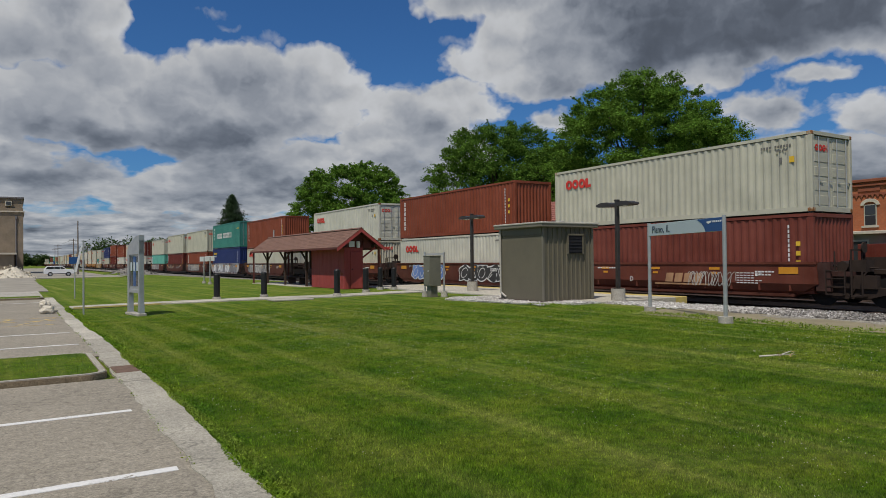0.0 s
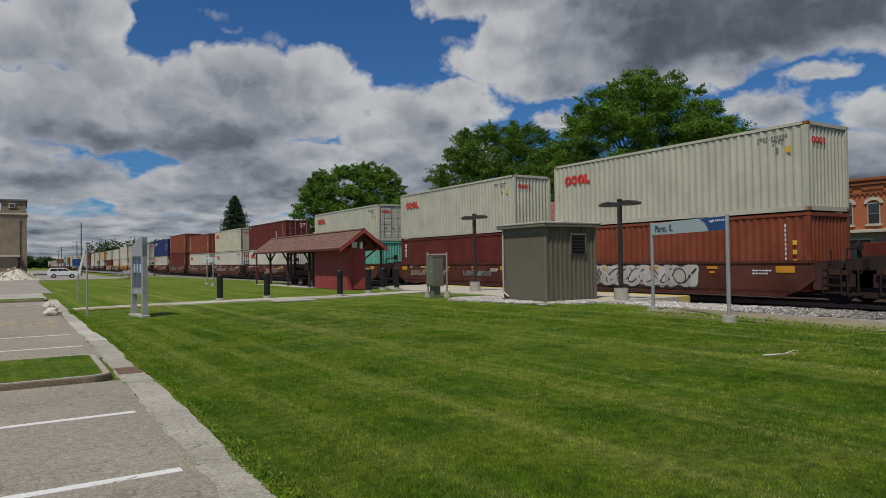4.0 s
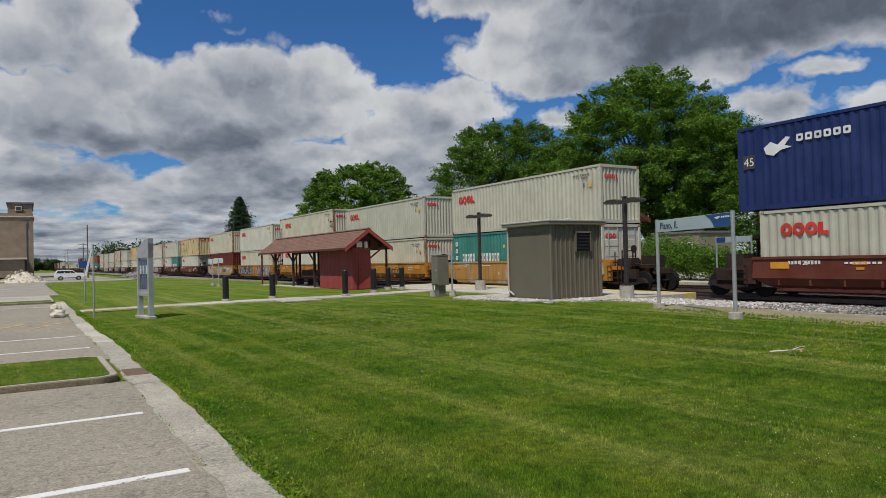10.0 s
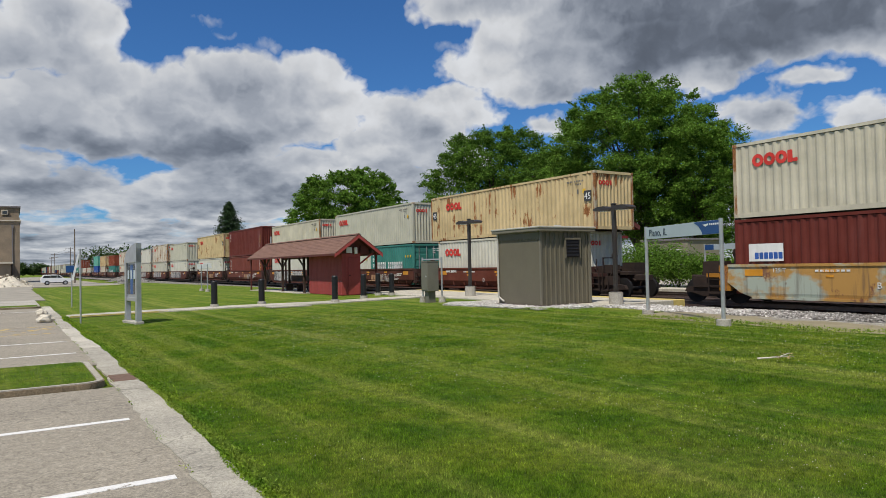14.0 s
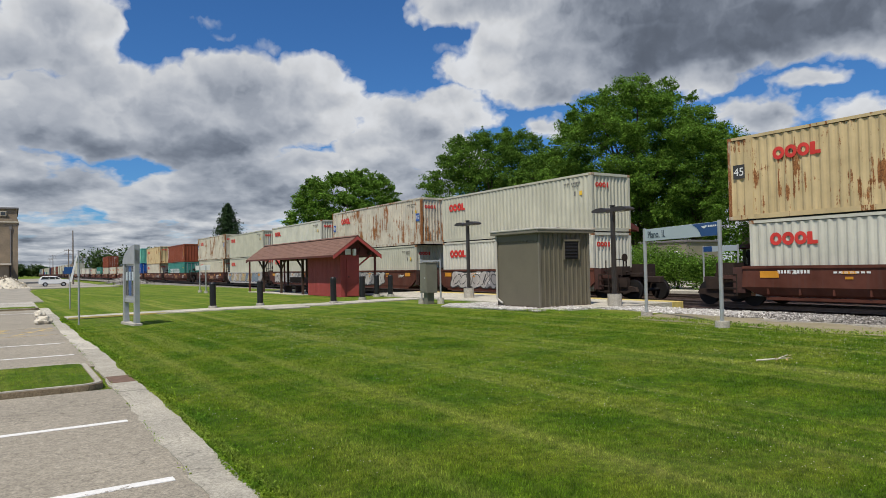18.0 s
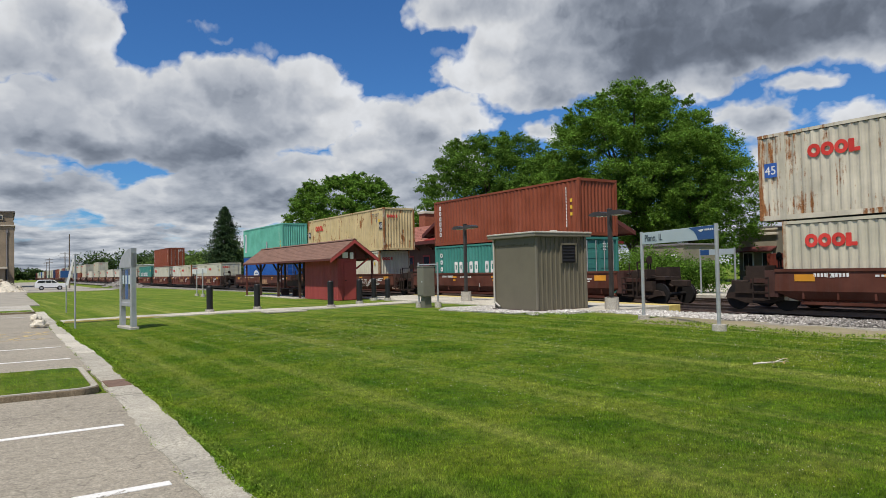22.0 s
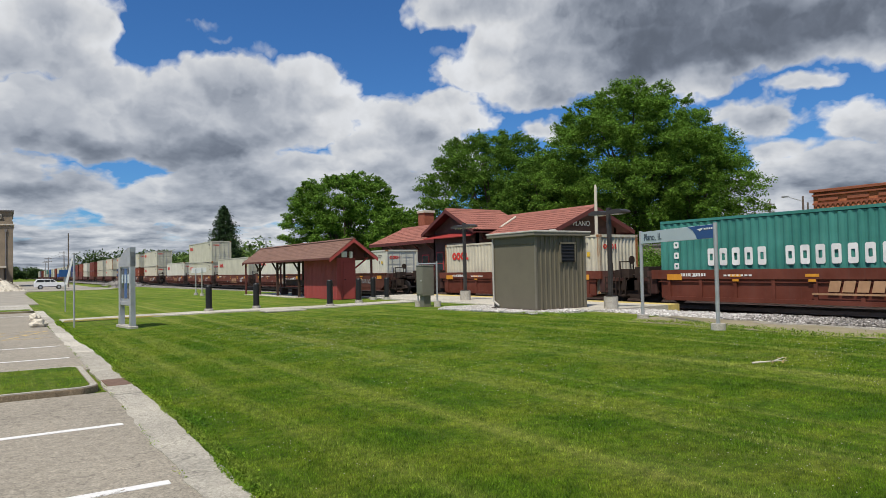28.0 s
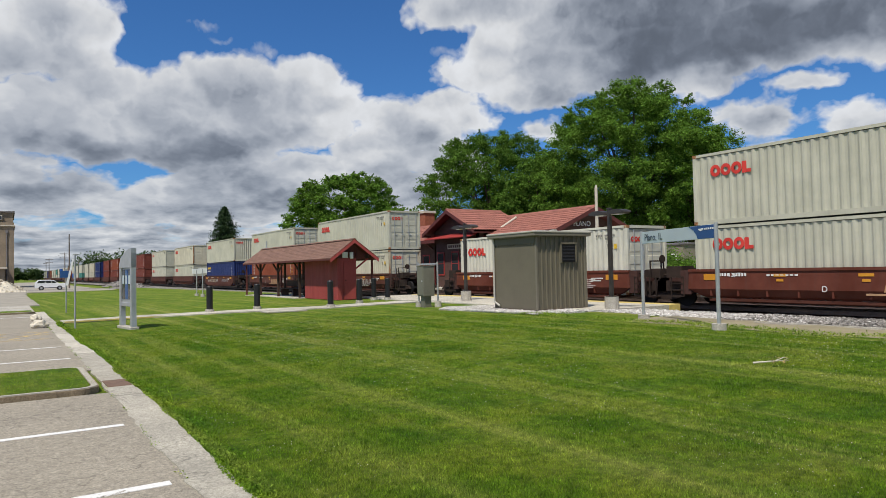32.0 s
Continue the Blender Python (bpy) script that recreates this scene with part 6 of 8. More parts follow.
def corrugated(L, H, pitch=0.29, depth=0.036):
    """One wall panel of pressed sheet: along y, standing in z, its outside towards -x."""
    bm = bmesh.new()
    n = max(2, int(round(L / pitch)))
    st = L / n
    prof = [(-L / 2, 0.0)]
    for i in range(n):
        a = -L / 2 + i * st
        prof += [(a + st * 0.24, 0.0), (a + st * 0.48, depth), (a + st * 0.76, depth), (a + st, 0.0)]
    lo = [bm.verts.new((d, y, 0)) for y, d in prof]
    hi = [bm.verts.new((d, y, H)) for y, d in prof]
    for i in range(len(prof) - 1):
        bm.faces.new((lo[i], hi[i], hi[i + 1], lo[i + 1]))
    return bm


W2 = 1.219
POST = 0.13


def container_meshes(L, H):
    def side():
        return mesh_of(corrugated(L - 2 * POST, H - 0.26), "side_wall", M["oocl"])

    def end():
        return mesh_of(corrugated(2 * W2 - 2 * POST, H - 0.26, 0.22, 0.045), "end_wall", M["oocl"])

    def frame_rails():
        e = L / 2
        return mesh_of(B((-W2, -W2 + 0.07, -e + POST, e - POST, 0, 0.16), (W2 - 0.07, W2, -e + POST, e - POST, 0, 0.16),
                         (-W2, -W2 + 0.06, -e + POST, e - POST, H - 0.10, H), (W2 - 0.06, W2, -e + POST, e - POST, H - 0.10, H),
                         (-W2 + POST, W2 - POST, -e, -e + 0.09, 0, 0.15), (-W2 + POST, W2 - POST, e - 0.09, e, 0, 0.15),
                         (-W2 + POST, W2 - POST, -e, -e + 0.09, H - 0.12, H), (-W2 + POST, W2 - POST, e - 0.09, e, H - 0.12, H)), "rails", M["oocl"])

    def post():
        return mesh_of(B((0, POST, 0, POST, 0.118, H - 0.118), bevel=0.01), "corner_post", M["oocl"])

    def roof():
        bm = B((-W2 + 0.03, W2 - 0.03, -L / 2 + 0.05, L / 2 - 0.05, H - 0.05, H - 0.02))
        return mesh_of(bm, "roof", M["oocl"])

    def floor():
        return mesh_of(B((-W2 + 0.03, W2 - 0.03, -L / 2 + 0.05, L / 2 - 0.05, 0.08, 0.14)), "floor", M["dark_iron"])

    def leaf():
        bm = B((0, W2 - POST - 0.01, 0.0, 0.05, 0.0, H - 0.28), bevel=0.006)
        k = 5
        hh = (H - 0.28) / k
        for i in range(k):
            z = i * hh
            v = B((0.10, W2 - POST - 0.11, -0.012, 0.012, z + 0.08, z + hh - 0.08), bevel=0.01)
            me = bpy.data.meshes.new("t")
            v.to_mesh(me)
            v.free()
            bm.from_mesh(me)
            bpy.data.meshes.remove(me)
        return mesh_of(bm, "door", M["oocl"])

    def lockrod():
        bm = rod((0, 0, 0.02), (0, 0, H - 0.30), 0.022, sides=6)
        rod((0, 0, 0.85), (0.22, -0.01, 0.85), 0.016, sides=5, bm=bm)
        return mesh_of(bm, "lock_rod", M["galv"])

    def casting():
        return mesh_of(B((-0.004, 0.166, -0.004, 0.178, 0, 0.118), bevel=0.012), "corner_casting", M["dark_iron"])
    k = (L, H)
    return {n: once((n, k), f) for n, f in (("side", side), ("end", end), ("rails", frame_rails), ("post", post), ("roof", roof), ("floor", floor), ("leaf", leaf), ("lockrod", lockrod), ("casting", casting))}


def blocks(name, parent, mat, y, z, cell_w, cell_h, count, gap, x=-W2 - 0.004, vertical=False, pattern=None):
    """A trade mark or writing as plain blocks on the near side; y is where it begins, running towards -y."""
    cells = []
    for i in range(count):
        if pattern and pattern[i] == " ":
            continue
        if vertical:
            cells.append((y - cell_w / 2, z - i * (cell_h + gap) - cell_h / 2))
        else:
            cells.append((y - i * (cell_w + gap) - cell_w / 2, z + cell_h / 2))
    if name == "bar":
        # unreadable small print: one row of bars
        def row():
            return mesh_of(B(*[(-0.003, 0.003, a - cells[0][0] - cell_w / 2, a - cells[0][0] + cell_w / 2, b - cells[0][1] - cell_h / 2, b - cells[0][1] + cell_h / 2) for a, b in cells]), "small_print", mat)
        me = once(("row", cell_w, cell_h, count, gap, vertical, pattern), row)
        tagged(part("small_print", me, mat, parent, at=pose(x, cells[0][0], cells[0][1])), kind="stuff")
        return
    for a, b in cells:
        me = once(("blk", name, round(cell_w, 3), round(cell_h, 3)), lambda: mesh_of(ring_or_block(name, cell_w, cell_h), name, mat))
        part("mark", me, mat, parent, at=pose(x, a, b))


def ring_or_block(name, w, h):
    """A block with cut corners or a rounded ring, 6 mm thick, centred."""
    c = min(w, h) * 0.14
    pts = [(-w / 2 + c, -h / 2), (w / 2 - c, -h / 2), (w / 2, -h / 2 + c), (w / 2, h / 2 - c), (w / 2 - c, h / 2), (-w / 2 + c, h / 2), (-w / 2, h / 2 - c), (-w / 2, -h / 2 + c)]
    if name == "ring":
        pts = [(math.cos(a) * w / 2, math.sin(a) * h / 2) for a in [2 * math.pi * i / 18 for i in range(18)]]
    if name in ("ring", "hoop"):
        k = 0.42 if name == "ring" else 0.40
        bm = bmesh.new()
        outer = [[bm.verts.new((x, a, b)) for a, b in pts] for x in (-0.003, 0.003)]
        inner = [[bm.verts.new((x, a * k, b * k)) for a, b in pts] for x in (-0.003, 0.003)]
        n = len(pts)
        for i in range(n):
            j = (i + 1) % n
            bm.faces.new((outer[0][i], outer[0][j], inner[0][j], inner[0][i]))
            bm.faces.new((outer[1][j], outer[1][i], inner[1][i], inner[1][j]))
            bm.faces.new((outer[0][j], outer[0][i], outer[1][i], outer[1][j]))
            bm.faces.new((inner[0][i], inner[0][j], inner[1][j], inner[1][i]))
        bmesh.ops.recalc_face_normals(bm, faces=bm.faces[:])
        return bm
    return prism(pts, "x", -0.003, 0.003)


STYLES = {
    # paint, words for the label, mark
    "O": ("oocl", "pale grey-green steel shipping container with a red mark", "red"),
    "Ow": ("oocl_white", "off-white steel shipping container with a red mark", "red"),
    "Oc": ("oocl_cream", "cream steel shipping container, stained, with a red mark", "red"),
    "Oy": ("oocl_yellow", "yellowed cream shipping container with rust runs", "red"),
    "Or": ("oocl_rust", "rust-eaten cream shipping container with a red mark", "red"),
    "Tr": ("triton", "orange-brown steel shipping container with white upright marking", "upright"),
    "Tb": ("brown", "brown-red steel shipping container with white upright marking", "upright"),
    "Br": ("brown", "brown-red steel shipping container", "small"),
    "Cr": ("crimson", "dark crimson steel shipping container", "small"),
    "Tx": ("crimson", "dark crimson steel shipping container with white upright marking", "upright3"),
    "Cs": ("teal", "teal green shipping container with large white marking", "wide"),
    "Df": ("mint", "sea-green shipping container with a white upright panel", "panel"),
    "Nv": ("navy", "navy blue steel shipping container with white mark", "navy"),
    "Nb": ("navy", "dark blue steel shipping container with yellow mark", "yellow"),
    "Co": ("cosco", "bright blue steel shipping container with white mark", "round"),
    "Bn": ("crimson", "dark red shipping container with a white and blue label", "label"),
    "Gd": ("crimson", "dark red shipping container with yellow upright marking", "gold"),
}


def container(style, L, H, y, z, door, detail=2):
    """A steel box, its length along the track. door: doors at the end that faces the viewer (-y)."""
    mat = M[STYLES[style][0]]
    words = STYLES[style][1]
    name = "shipping_container"
    t = empty(name, pose(TRACK_X, y, z), words + (", doors facing back" if door else ""), "container", "containers on the train")
    m = container_meshes(L, H)
    e = L / 2
    part("side_wall", m["side"], mat, t, at=pose(-W2 + 0.012, 0, 0.14))
    part("side_wall", m["side"], mat, t, at=pose(W2 - 0.012, 0, 0.14, 0, 0, 180))
    part("frame", m["rails"], mat, t)
    part("roof", m["roof"], mat, t)
    part("floor", m["floor"], M["dark_iron"], t)
    ends = ((-1, door), (1, not door))
    for s, has in ends:
        if has and detail:
            for k in (-1, 1):
                turn = 0 if s < 0 else 180
                off = (0.005 if k > 0 else -(W2 - POST)) if s < 0 else (-0.005 if k > 0 else (W2 - POST))
                d = part("door", m["leaf"], mat, t, at=pose(off, s * (e - 0.06), 0.14, 0, 0, turn))
                if detail > 1:
                    for q in (0.28, 0.80):
                        part("lock_rod", m["lockrod"], M["galv"], d, at=pose(q * (W2 - POST), -0.035, 0))
        else:
            part("end_wall", m["end"], mat, t, at=pose(0, s * (e - 0.03), 0.14, 0, 0, 90 if s < 0 else -90))
    if detail:
        for sx in (-1, 1):
            for sy in (-1, 1):
                x0 = -W2 if sx < 0 else W2 - POST
                y0 = -e if sy < 0 else e - POST
                part("corner_post", m["post"], M["rust_post"] if style in ("Or", "Oy", "Oc") else mat, t, at=pose(x0, y0, 0))
                if detail > 1 and (sx < 0 or sy < 0):
                    for zz in (0, H - 0.118):
                        part("corner_casting", m["casting"], M["rust_post"] if style[0] == "O" else mat, t, at=pose(-W2 if sx < 0 else W2 - 0.162, -e if sy < 0 else e - 0.174, zz))
    if detail:
        marks(t, style, L, H, e, door, detail)
    if L > 13:
        for s in (-1, 1):
            part("mid_post", once(("mid", H), lambda: mesh_of(B((-0.006, 0.05, -0.11, 0.11, 0.0, H - 0.02)), "mid_post", M["oocl"])), mat, t, at=pose(-W2, s * 6.02, 0.01))
            if detail > 1:
                part("length_plate", once("plate45", lambda: mesh_of(B((-0.003, 0.003, -0.22, 0.22, -0.24, 0.24)), "length_plate", M["logo_blue"])), M["logo_blue" if style == "Or" else "logo_ink"], t, "dark plate with the length in feet", at=pose(-W2 - 0.006, s * 6.42, H * 0.58))
                part("lettering", once("t45", lambda: letters("45", 0.40, 0.004)), M["logo_white"], t, at=pose(-W2 - 0.012, s * 6.42 + 0.2, H * 0.58 - 0.14, 0, 0, -90))
    return t


def marks(t, style, L, H, e, door, detail):
    kind = STYLES[style][2]
    k = L / 12.19
    if kind == "red":
        y, z, w, h = e - 0.75 * k - (0.85 if L > 13 else 0), H * 0.66, 0.41 * min(1, k + 0.25), 0.43 * min(1, k + 0.25)
        blocks("ring", t, M["logo_red"], y, z, w, h, 3, 0.01)
        blocks("block", t, M["logo_red"], y - 3 * (w + 0.01), z, w * 0.42, h * 0.95, 1, 0.03)
        blocks("block", t, M["logo_red"], y - 3 * (w + 0.01) - w * 0.40, z + 0.01, w * 0.42, h * 0.28, 1, 0.03)
        if detail > 1:
            for i in range(4):
                me = once(("endmark", i), lambda: mesh_of(B((-0.004, 0.004, -0.05, 0.05, -0.11, 0.11)), "end_mark", M["logo_red"]))
                part("end_mark", once(("endring",), lambda: mesh_of(ring_or_block("ring", 0.21, 0.22), "end_mark", M["logo_red"])) if i < 3 else me, M["logo_red"], t, at=pose(-0.85 + 0.215 * i, -e + (0.045 if door else 0.02), H * 0.80, 0, 0, 90))
        blocks("bar", t, M["stencil"], -e + 1.75, H - 0.42, 0.062, 0.085, 11, 0.038, pattern="xxxx xxxxxx")
        blocks("bar", t, M["stencil"], -e + 1.2, H - 0.56, 0.06, 0.075, 4, 0.04)
        if detail > 1:
            blocks("bar", t, M["logo_yellow"], -e + 0.75, H - 0.95, 0.17, 0.20, 1, 0.04)
            blocks("bar", t, M["stencil"], -e + 1.10, H - 0.95, 0.10, 0.20, 1, 0.04)
    elif kind in ("upright", "upright3", "gold"):
        n = {"upright": 6, "upright3": 3, "gold": 4}[kind]
        mat = M["logo_yellow" if kind == "gold" else "logo_white"]
        blocks("hoop", t, mat, e - 0.58, H - 0.30, 0.20, 0.24, n, 0.07, vertical=True)
        blocks("bar", t, M["logo_white"], -e + 0.85, H - 0.35, 0.055, 0.11, 12, 0.045, vertical=True)
        blocks("bar", t, M["logo_yellow"], -e + 0.58, H - 0.9, 0.15, 0.15, 3, 0.16, vertical=True)
    elif kind == "small":
        blocks("bar", t, M["logo_white"], e - 0.55, H - 0.35, 0.16, 0.20, 1, 0.05)
        blocks("bar", t, M["logo_white"], -e + 0.85, H - 0.35, 0.055, 0.11, 12, 0.045, vertical=True)
        blocks("bar", t, M["logo_yellow"], -e + 0.58, H - 0.9, 0.15, 0.15, 3, 0.16, vertical=True)
    elif kind == "wide":
        w, h = 0.30 * max(0.55, k), 0.62 * max(0.72, k)
        blocks("hoop", t, M["logo_white"], e - 2.1 * k, H * 0.40, w, h, 14, 0.19 * k, pattern="xxxxx xxxxxxxx")
        blocks("hoop", t, M["logo_white"], e - 0.62 * k, H - 0.42, 0.22, 0.24, 4, 0.16, vertical=True)
        blocks("bar", t, M["logo_yellow"], -e + 1.1, H - 0.85, 0.14, 0.16, 3, 0.18)
    elif kind == "panel":
        me = once(("panel", H), lambda: mesh_of(B((-0.003, 0.003, -0.24, 0.24, -0.95, 0.95)), "panel", M["logo_white"]))
        part("panel", me, M["logo_white"], t, at=pose(-W2 - 0.004, e - 0.85, H * 0.5))
        blocks("hoop", t, M["logo_blue"], e - 0.74, H * 0.5 + 0.80, 0.22, 0.15, 8, 0.06, x=-W2 - 0.010, vertical=True)
        blocks("bar", t, M["logo_white"], -e + 0.9, H - 0.4, 0.06, 0.12, 10, 0.05, vertical=True)
        blocks("bar", t, M["logo_yellow"], -e + 0.6, H - 1.6, 0.18, 0.18, 2, 0.2, vertical=True)
    elif kind == "navy":
        me = once("horse", lambda: mesh_of(prism([(0.5, 0.0), (0.25, 0.18), (0.0, 0.05), (-0.3, 0.28), (-0.45, 0.24), (-0.25, 0.0), (-0.5, -0.08), (-0.1, -0.14), (0.15, -0.30), (0.42, -0.22)], "x", -0.003, 0.003), "emblem", M["logo_white"]))
        part("emblem", me, M["logo_white"], t, at=pose(-W2 - 0.004, e - 1.5, H * 0.72))
        blocks("hoop", t, M["logo_white"], e - 2.15, H * 0.74, 0.23, 0.24, 6, 0.07)
        blocks("bar", t, M["logo_white"], -e + 2.3, H - 0.35, 0.07, 0.14, 9, 0.05, vertical=True)
        blocks("bar", t, M["logo_yellow"], -e + 2.0, H - 0.95, 0.16, 0.2, 2, 0.5, vertical=True)
        part("lettering", once("t45big", lambda: letters("45", 0.55, 0.004)), M["logo_white"], t, at=pose(-W2 - 0.012, -e + 1.55, H * 0.58, 0, 0, -90))
    elif kind == "yellow":
        blocks("block", t, M["logo_yellow"], e - 0.5, H - 0.75, 0.2, 0.24, 6, 0.06)
        blocks("bar", t, M["logo_white"], e - 0.5, H - 1.05, 0.12, 0.12, 8, 0.05)
        blocks("bar", t, M["logo_white"], -e + 0.9, H - 0.4, 0.06, 0.12, 10, 0.05, vertical=True)
    elif kind == "round":
        bm_me = once("oval", lambda: mesh_of(prism([(0.75 * math.cos(a), 0.36 * math.sin(a)) for a in [i * math.pi / 8 for i in range(16)]], "x", -0.003, 0.003), "emblem", M["logo_white"]))
        part("emblem", bm_me, M["logo_white"], t, at=pose(-W2 - 0.004, 1.8, H * 0.42))
        blocks("block", t, M["cosco"], 2.25, H * 0.40, 0.2, 0.16, 4, 0.05, x=-W2 - 0.010)
        blocks("hoop", t, M["logo_white"], e - 0.65, H - 0.75, 0.20, 0.22, 4, 0.12, vertical=True)
        blocks("bar", t, M["logo_yellow"], -e + 0.8, H - 0.8, 0.14, 0.16, 4, 0.22, vertical=True)
    elif kind == "label":
        me = once("labelplate", lambda: mesh_of(B((-0.003, 0.003, -0.62, 0.62, -0.30, 0.30)), "label_plate", M["logo_white"]))
        part("label_plate", me, M["logo_white"], t, at=pose(-W2 - 0.004, e - 1.15, H * 0.55))
        blocks("block", t, M["logo_blue"], e - 0.75, H * 0.55 - 0.22, 0.14, 0.22, 6, 0.03, x=-W2 - 0.010)
    if door and detail > 1 and kind != "red":
        for i in range(5):
            me = once("doorbar", lambda: mesh_of(B((-0.10, 0.10, -0.004, 0.004, -0.035, 0.035)), "door_mark", M["logo_white"]))
            part("door_mark", me, M["logo_white"], t, at=pose(0.35 + 0.3 * (i % 2), -e + 0.045, H * 0.88 - 0.13 * (i // 2)))


def wheel_mesh():
    bm = rod((-0.07, 0, 0), (0.07, 0, 0), 0.42, sides=20)
    rod((0.05, 0, 0), (0.08, 0, 0), 0.45, sides=20, bm=bm)
    return mesh_of(bm, "wheel", M["dark_iron"])


def side_frame_mesh():
    pts = [(-1.25, 0.38), (-1.15, 0.55), (-0.55, 0.62), (-0.35, 0.78), (0.35, 0.78), (0.55, 0.62), (1.15, 0.55), (1.25, 0.38), (0.95, 0.36), (0.45, 0.22), (-0.45, 0.22), (-0.95, 0.36)]
    return mesh_of(prism(pts, "x", -0.08, 0.08), "side_frame", M["rust_iron"])


def truck(parent, y):
    """A two-axle bogie under an articulated joint."""
    b = part("bogie", once("bolster", lambda: mesh_of(B((-1.05, 1.05, -0.22, 0.22, 0.40, 0.85), (-0.3, 0.3, -0.5, 0.5, 0.7, 1.0)), "bogie", M["rust_iron"])), M["rust_iron"], parent, at=pose(0, y, 0))
    for s in (-1, 1):
        part("side_frame", once("sf", side_frame_mesh), M["rust_iron"], b, at=pose(s * 1.0, 0, 0))
    for a in (-0.89, 0.89):
        part("axle", once("axle", lambda: mesh_of(rod((-0.95, 0, 0.42), (0.95, 0, 0.42), 0.07, sides=10), "axle", M["dark_iron"])), M["dark_iron"], b, at=pose(0, a, 0))
        for s in (-1, 1):
            part("wheel", once("wheel", wheel_mesh), M["dark_iron"], b, at=pose(s * 0.78, a, 0.42, 0, 0, 0 if s > 0 else 180))


def well_side(length, kind):
    """One side girder, its outside towards -x."""
    h = length / 2
    bm = bmesh.new()
    if kind == "band":
        boxes = [(-0.06, 0.05, -h, h, 1.02, 1.36), (0.02, 0.10, -h + 0.4, h - 0.4, 0.30, 1.02), (-0.05, 0.10, -h + 0.6, h - 0.6, 0.22, 0.36), (-0.03, 0.06, -h + 0.3, h - 0.3, 0.90, 0.94)]
        for k in range(9):
            y = -h + 0.8 + k * (length - 1.6) / 8
            boxes.append((-0.04, 0.06, y - 0.06, y + 0.06, 0.30, 1.02))
        b = B(*boxes)
    else:
        # upright upper plate and, on some wagons, a lower plate that leans in under the well
        sl = 1.0
        b = bmesh.new()
        prof = [(0.0, 1.36), (0.0, 0.66), (0.10, 0.42), (0.30, 0.24)] if kind == "lean" else [(0.0, 1.36), (0.0, 0.75), (0.0, 0.40), (0.03, 0.24)]
        cut = [0.12, 0.06, 0.55, sl]
        cols = 12
        grid = [[b.verts.new((x, -h + c + (length - 2 * c) * k / cols, z)) for k in range(cols + 1)] for (x, z), c in zip(prof, cut)]
        back = [[b.verts.new((x + 0.09, -h + c + (length - 2 * c) * k / cols, z)) for k in range(cols + 1)] for (x, z), c in zip(prof, cut)]
        for r in range(3):
            for k in range(cols):
                b.faces.new((grid[r][k], grid[r][k + 1], grid[r + 1][k + 1], grid[r + 1][k]))
                b.faces.new((back[r][k + 1], back[r][k], back[r + 1][k], back[r + 1][k + 1]))
            for k, flip in ((0, False), (cols, True)):
                b.faces.new((grid[r][k], back[r][k], back[r + 1][k], grid[r + 1][k]))
        for k in range(cols):
            b.faces.new((grid[3][k], grid[3][k + 1], back[3][k + 1], back[3][k]))
            b.faces.new((back[0][k], back[0][k + 1], grid[0][k + 1], grid[0][k]))
        bmesh.ops.recalc_face_normals(b, faces=b.faces[:])
        ribs = [] if kind == "plain" else [(0.02, 0.10, -h + 1.0 + k * (length - 2.0) / 10 - 0.03, -h + 1.0 + k * (length - 2.0) / 10 + 0.03, 0.42, 0.66) for k in range(11)]
        extra = B((-0.035, 0.12, -h + 0.1, h - 0.1, 1.29, 1.38), (0.26 if kind == "lean" else -0.02, 0.44, -h + sl, h - sl, 0.20, 0.28), *ribs)
        me = bpy.data.meshes.new("t")
        extra.to_mesh(me)
        extra.free()
        b.from_mesh(me)
        bpy.data.meshes.remove(me)
    return mesh_of(b, "side_girder", M["well_brown"])


def brake_gear():
    """Pipes, levers, boxes and hoses over and beside the bogie."""
    bm = B((-1.05, -0.55, -1.25, -0.75, 1.06, 1.42), (0.4, 1.1, -1.2, -0.5, 1.06, 1.5), (-0.5, 0.5, -1.7, -0.1, 0.98, 1.12), (-1.15, -0.95, -1.6, -0.3, 0.55, 0.95), (0.95, 1.15, -1.6, -0.3, 0.55, 0.95))
    for p, q, r in (((-1.1, -1.4, 0.7), (-1.1, 0.1, 0.62), 0.035), ((-0.8, -1.5, 1.16), (-0.8, 0.0, 1.25), 0.03), ((-0.3, -1.9, 0.72), (0.2, -0.9, 1.02), 0.035), ((-1.0, -0.3, 1.1), (-1.0, -0.3, 1.7), 0.025), ((-0.55, -0.9, 1.4), (-0.55, -0.9, 1.85), 0.03), ((-1.12, -0.8, 0.3), (-1.12, -1.3, 1.05), 0.03)):
        rod(p, q, r, sides=6, bm=bm)
    rod((-0.55, -0.94, 1.80), (-0.55, -0.98, 1.80), 0.17, sides=14, bm=bm)
    return bm


def ladder_mesh():
    """Two stiles with four rungs, one connected mesh."""
    ys, zs = [-0.30, -0.27, 0.27, 0.30], [0.35, 0.38, 0.60, 0.63, 0.84, 0.87, 1.08, 1.11]
    bm = bmesh.new()
    v = {(i, j): bm.verts.new((0, y, z)) for i, y in enumerate(ys) for j, z in enumerate(zs)}
    for i in range(3):
        for j in range(7):
            if i != 1 or j % 2 == 0:
                bm.faces.new((v[i, j], v[i + 1, j], v[i + 1, j + 1], v[i, j + 1]))
    ext = bmesh.ops.extrude_face_region(bm, geom=bm.faces[:])
    bmesh.ops.translate(bm, vec=(0.04, 0, 0), verts=[e for e in ext["geom"] if isinstance(e, bmesh.types.BMVert)])
    bmesh.ops.recalc_face_normals(bm, faces=bm.faces[:])
    return mesh_of(bm, "ladder", M["galv"])


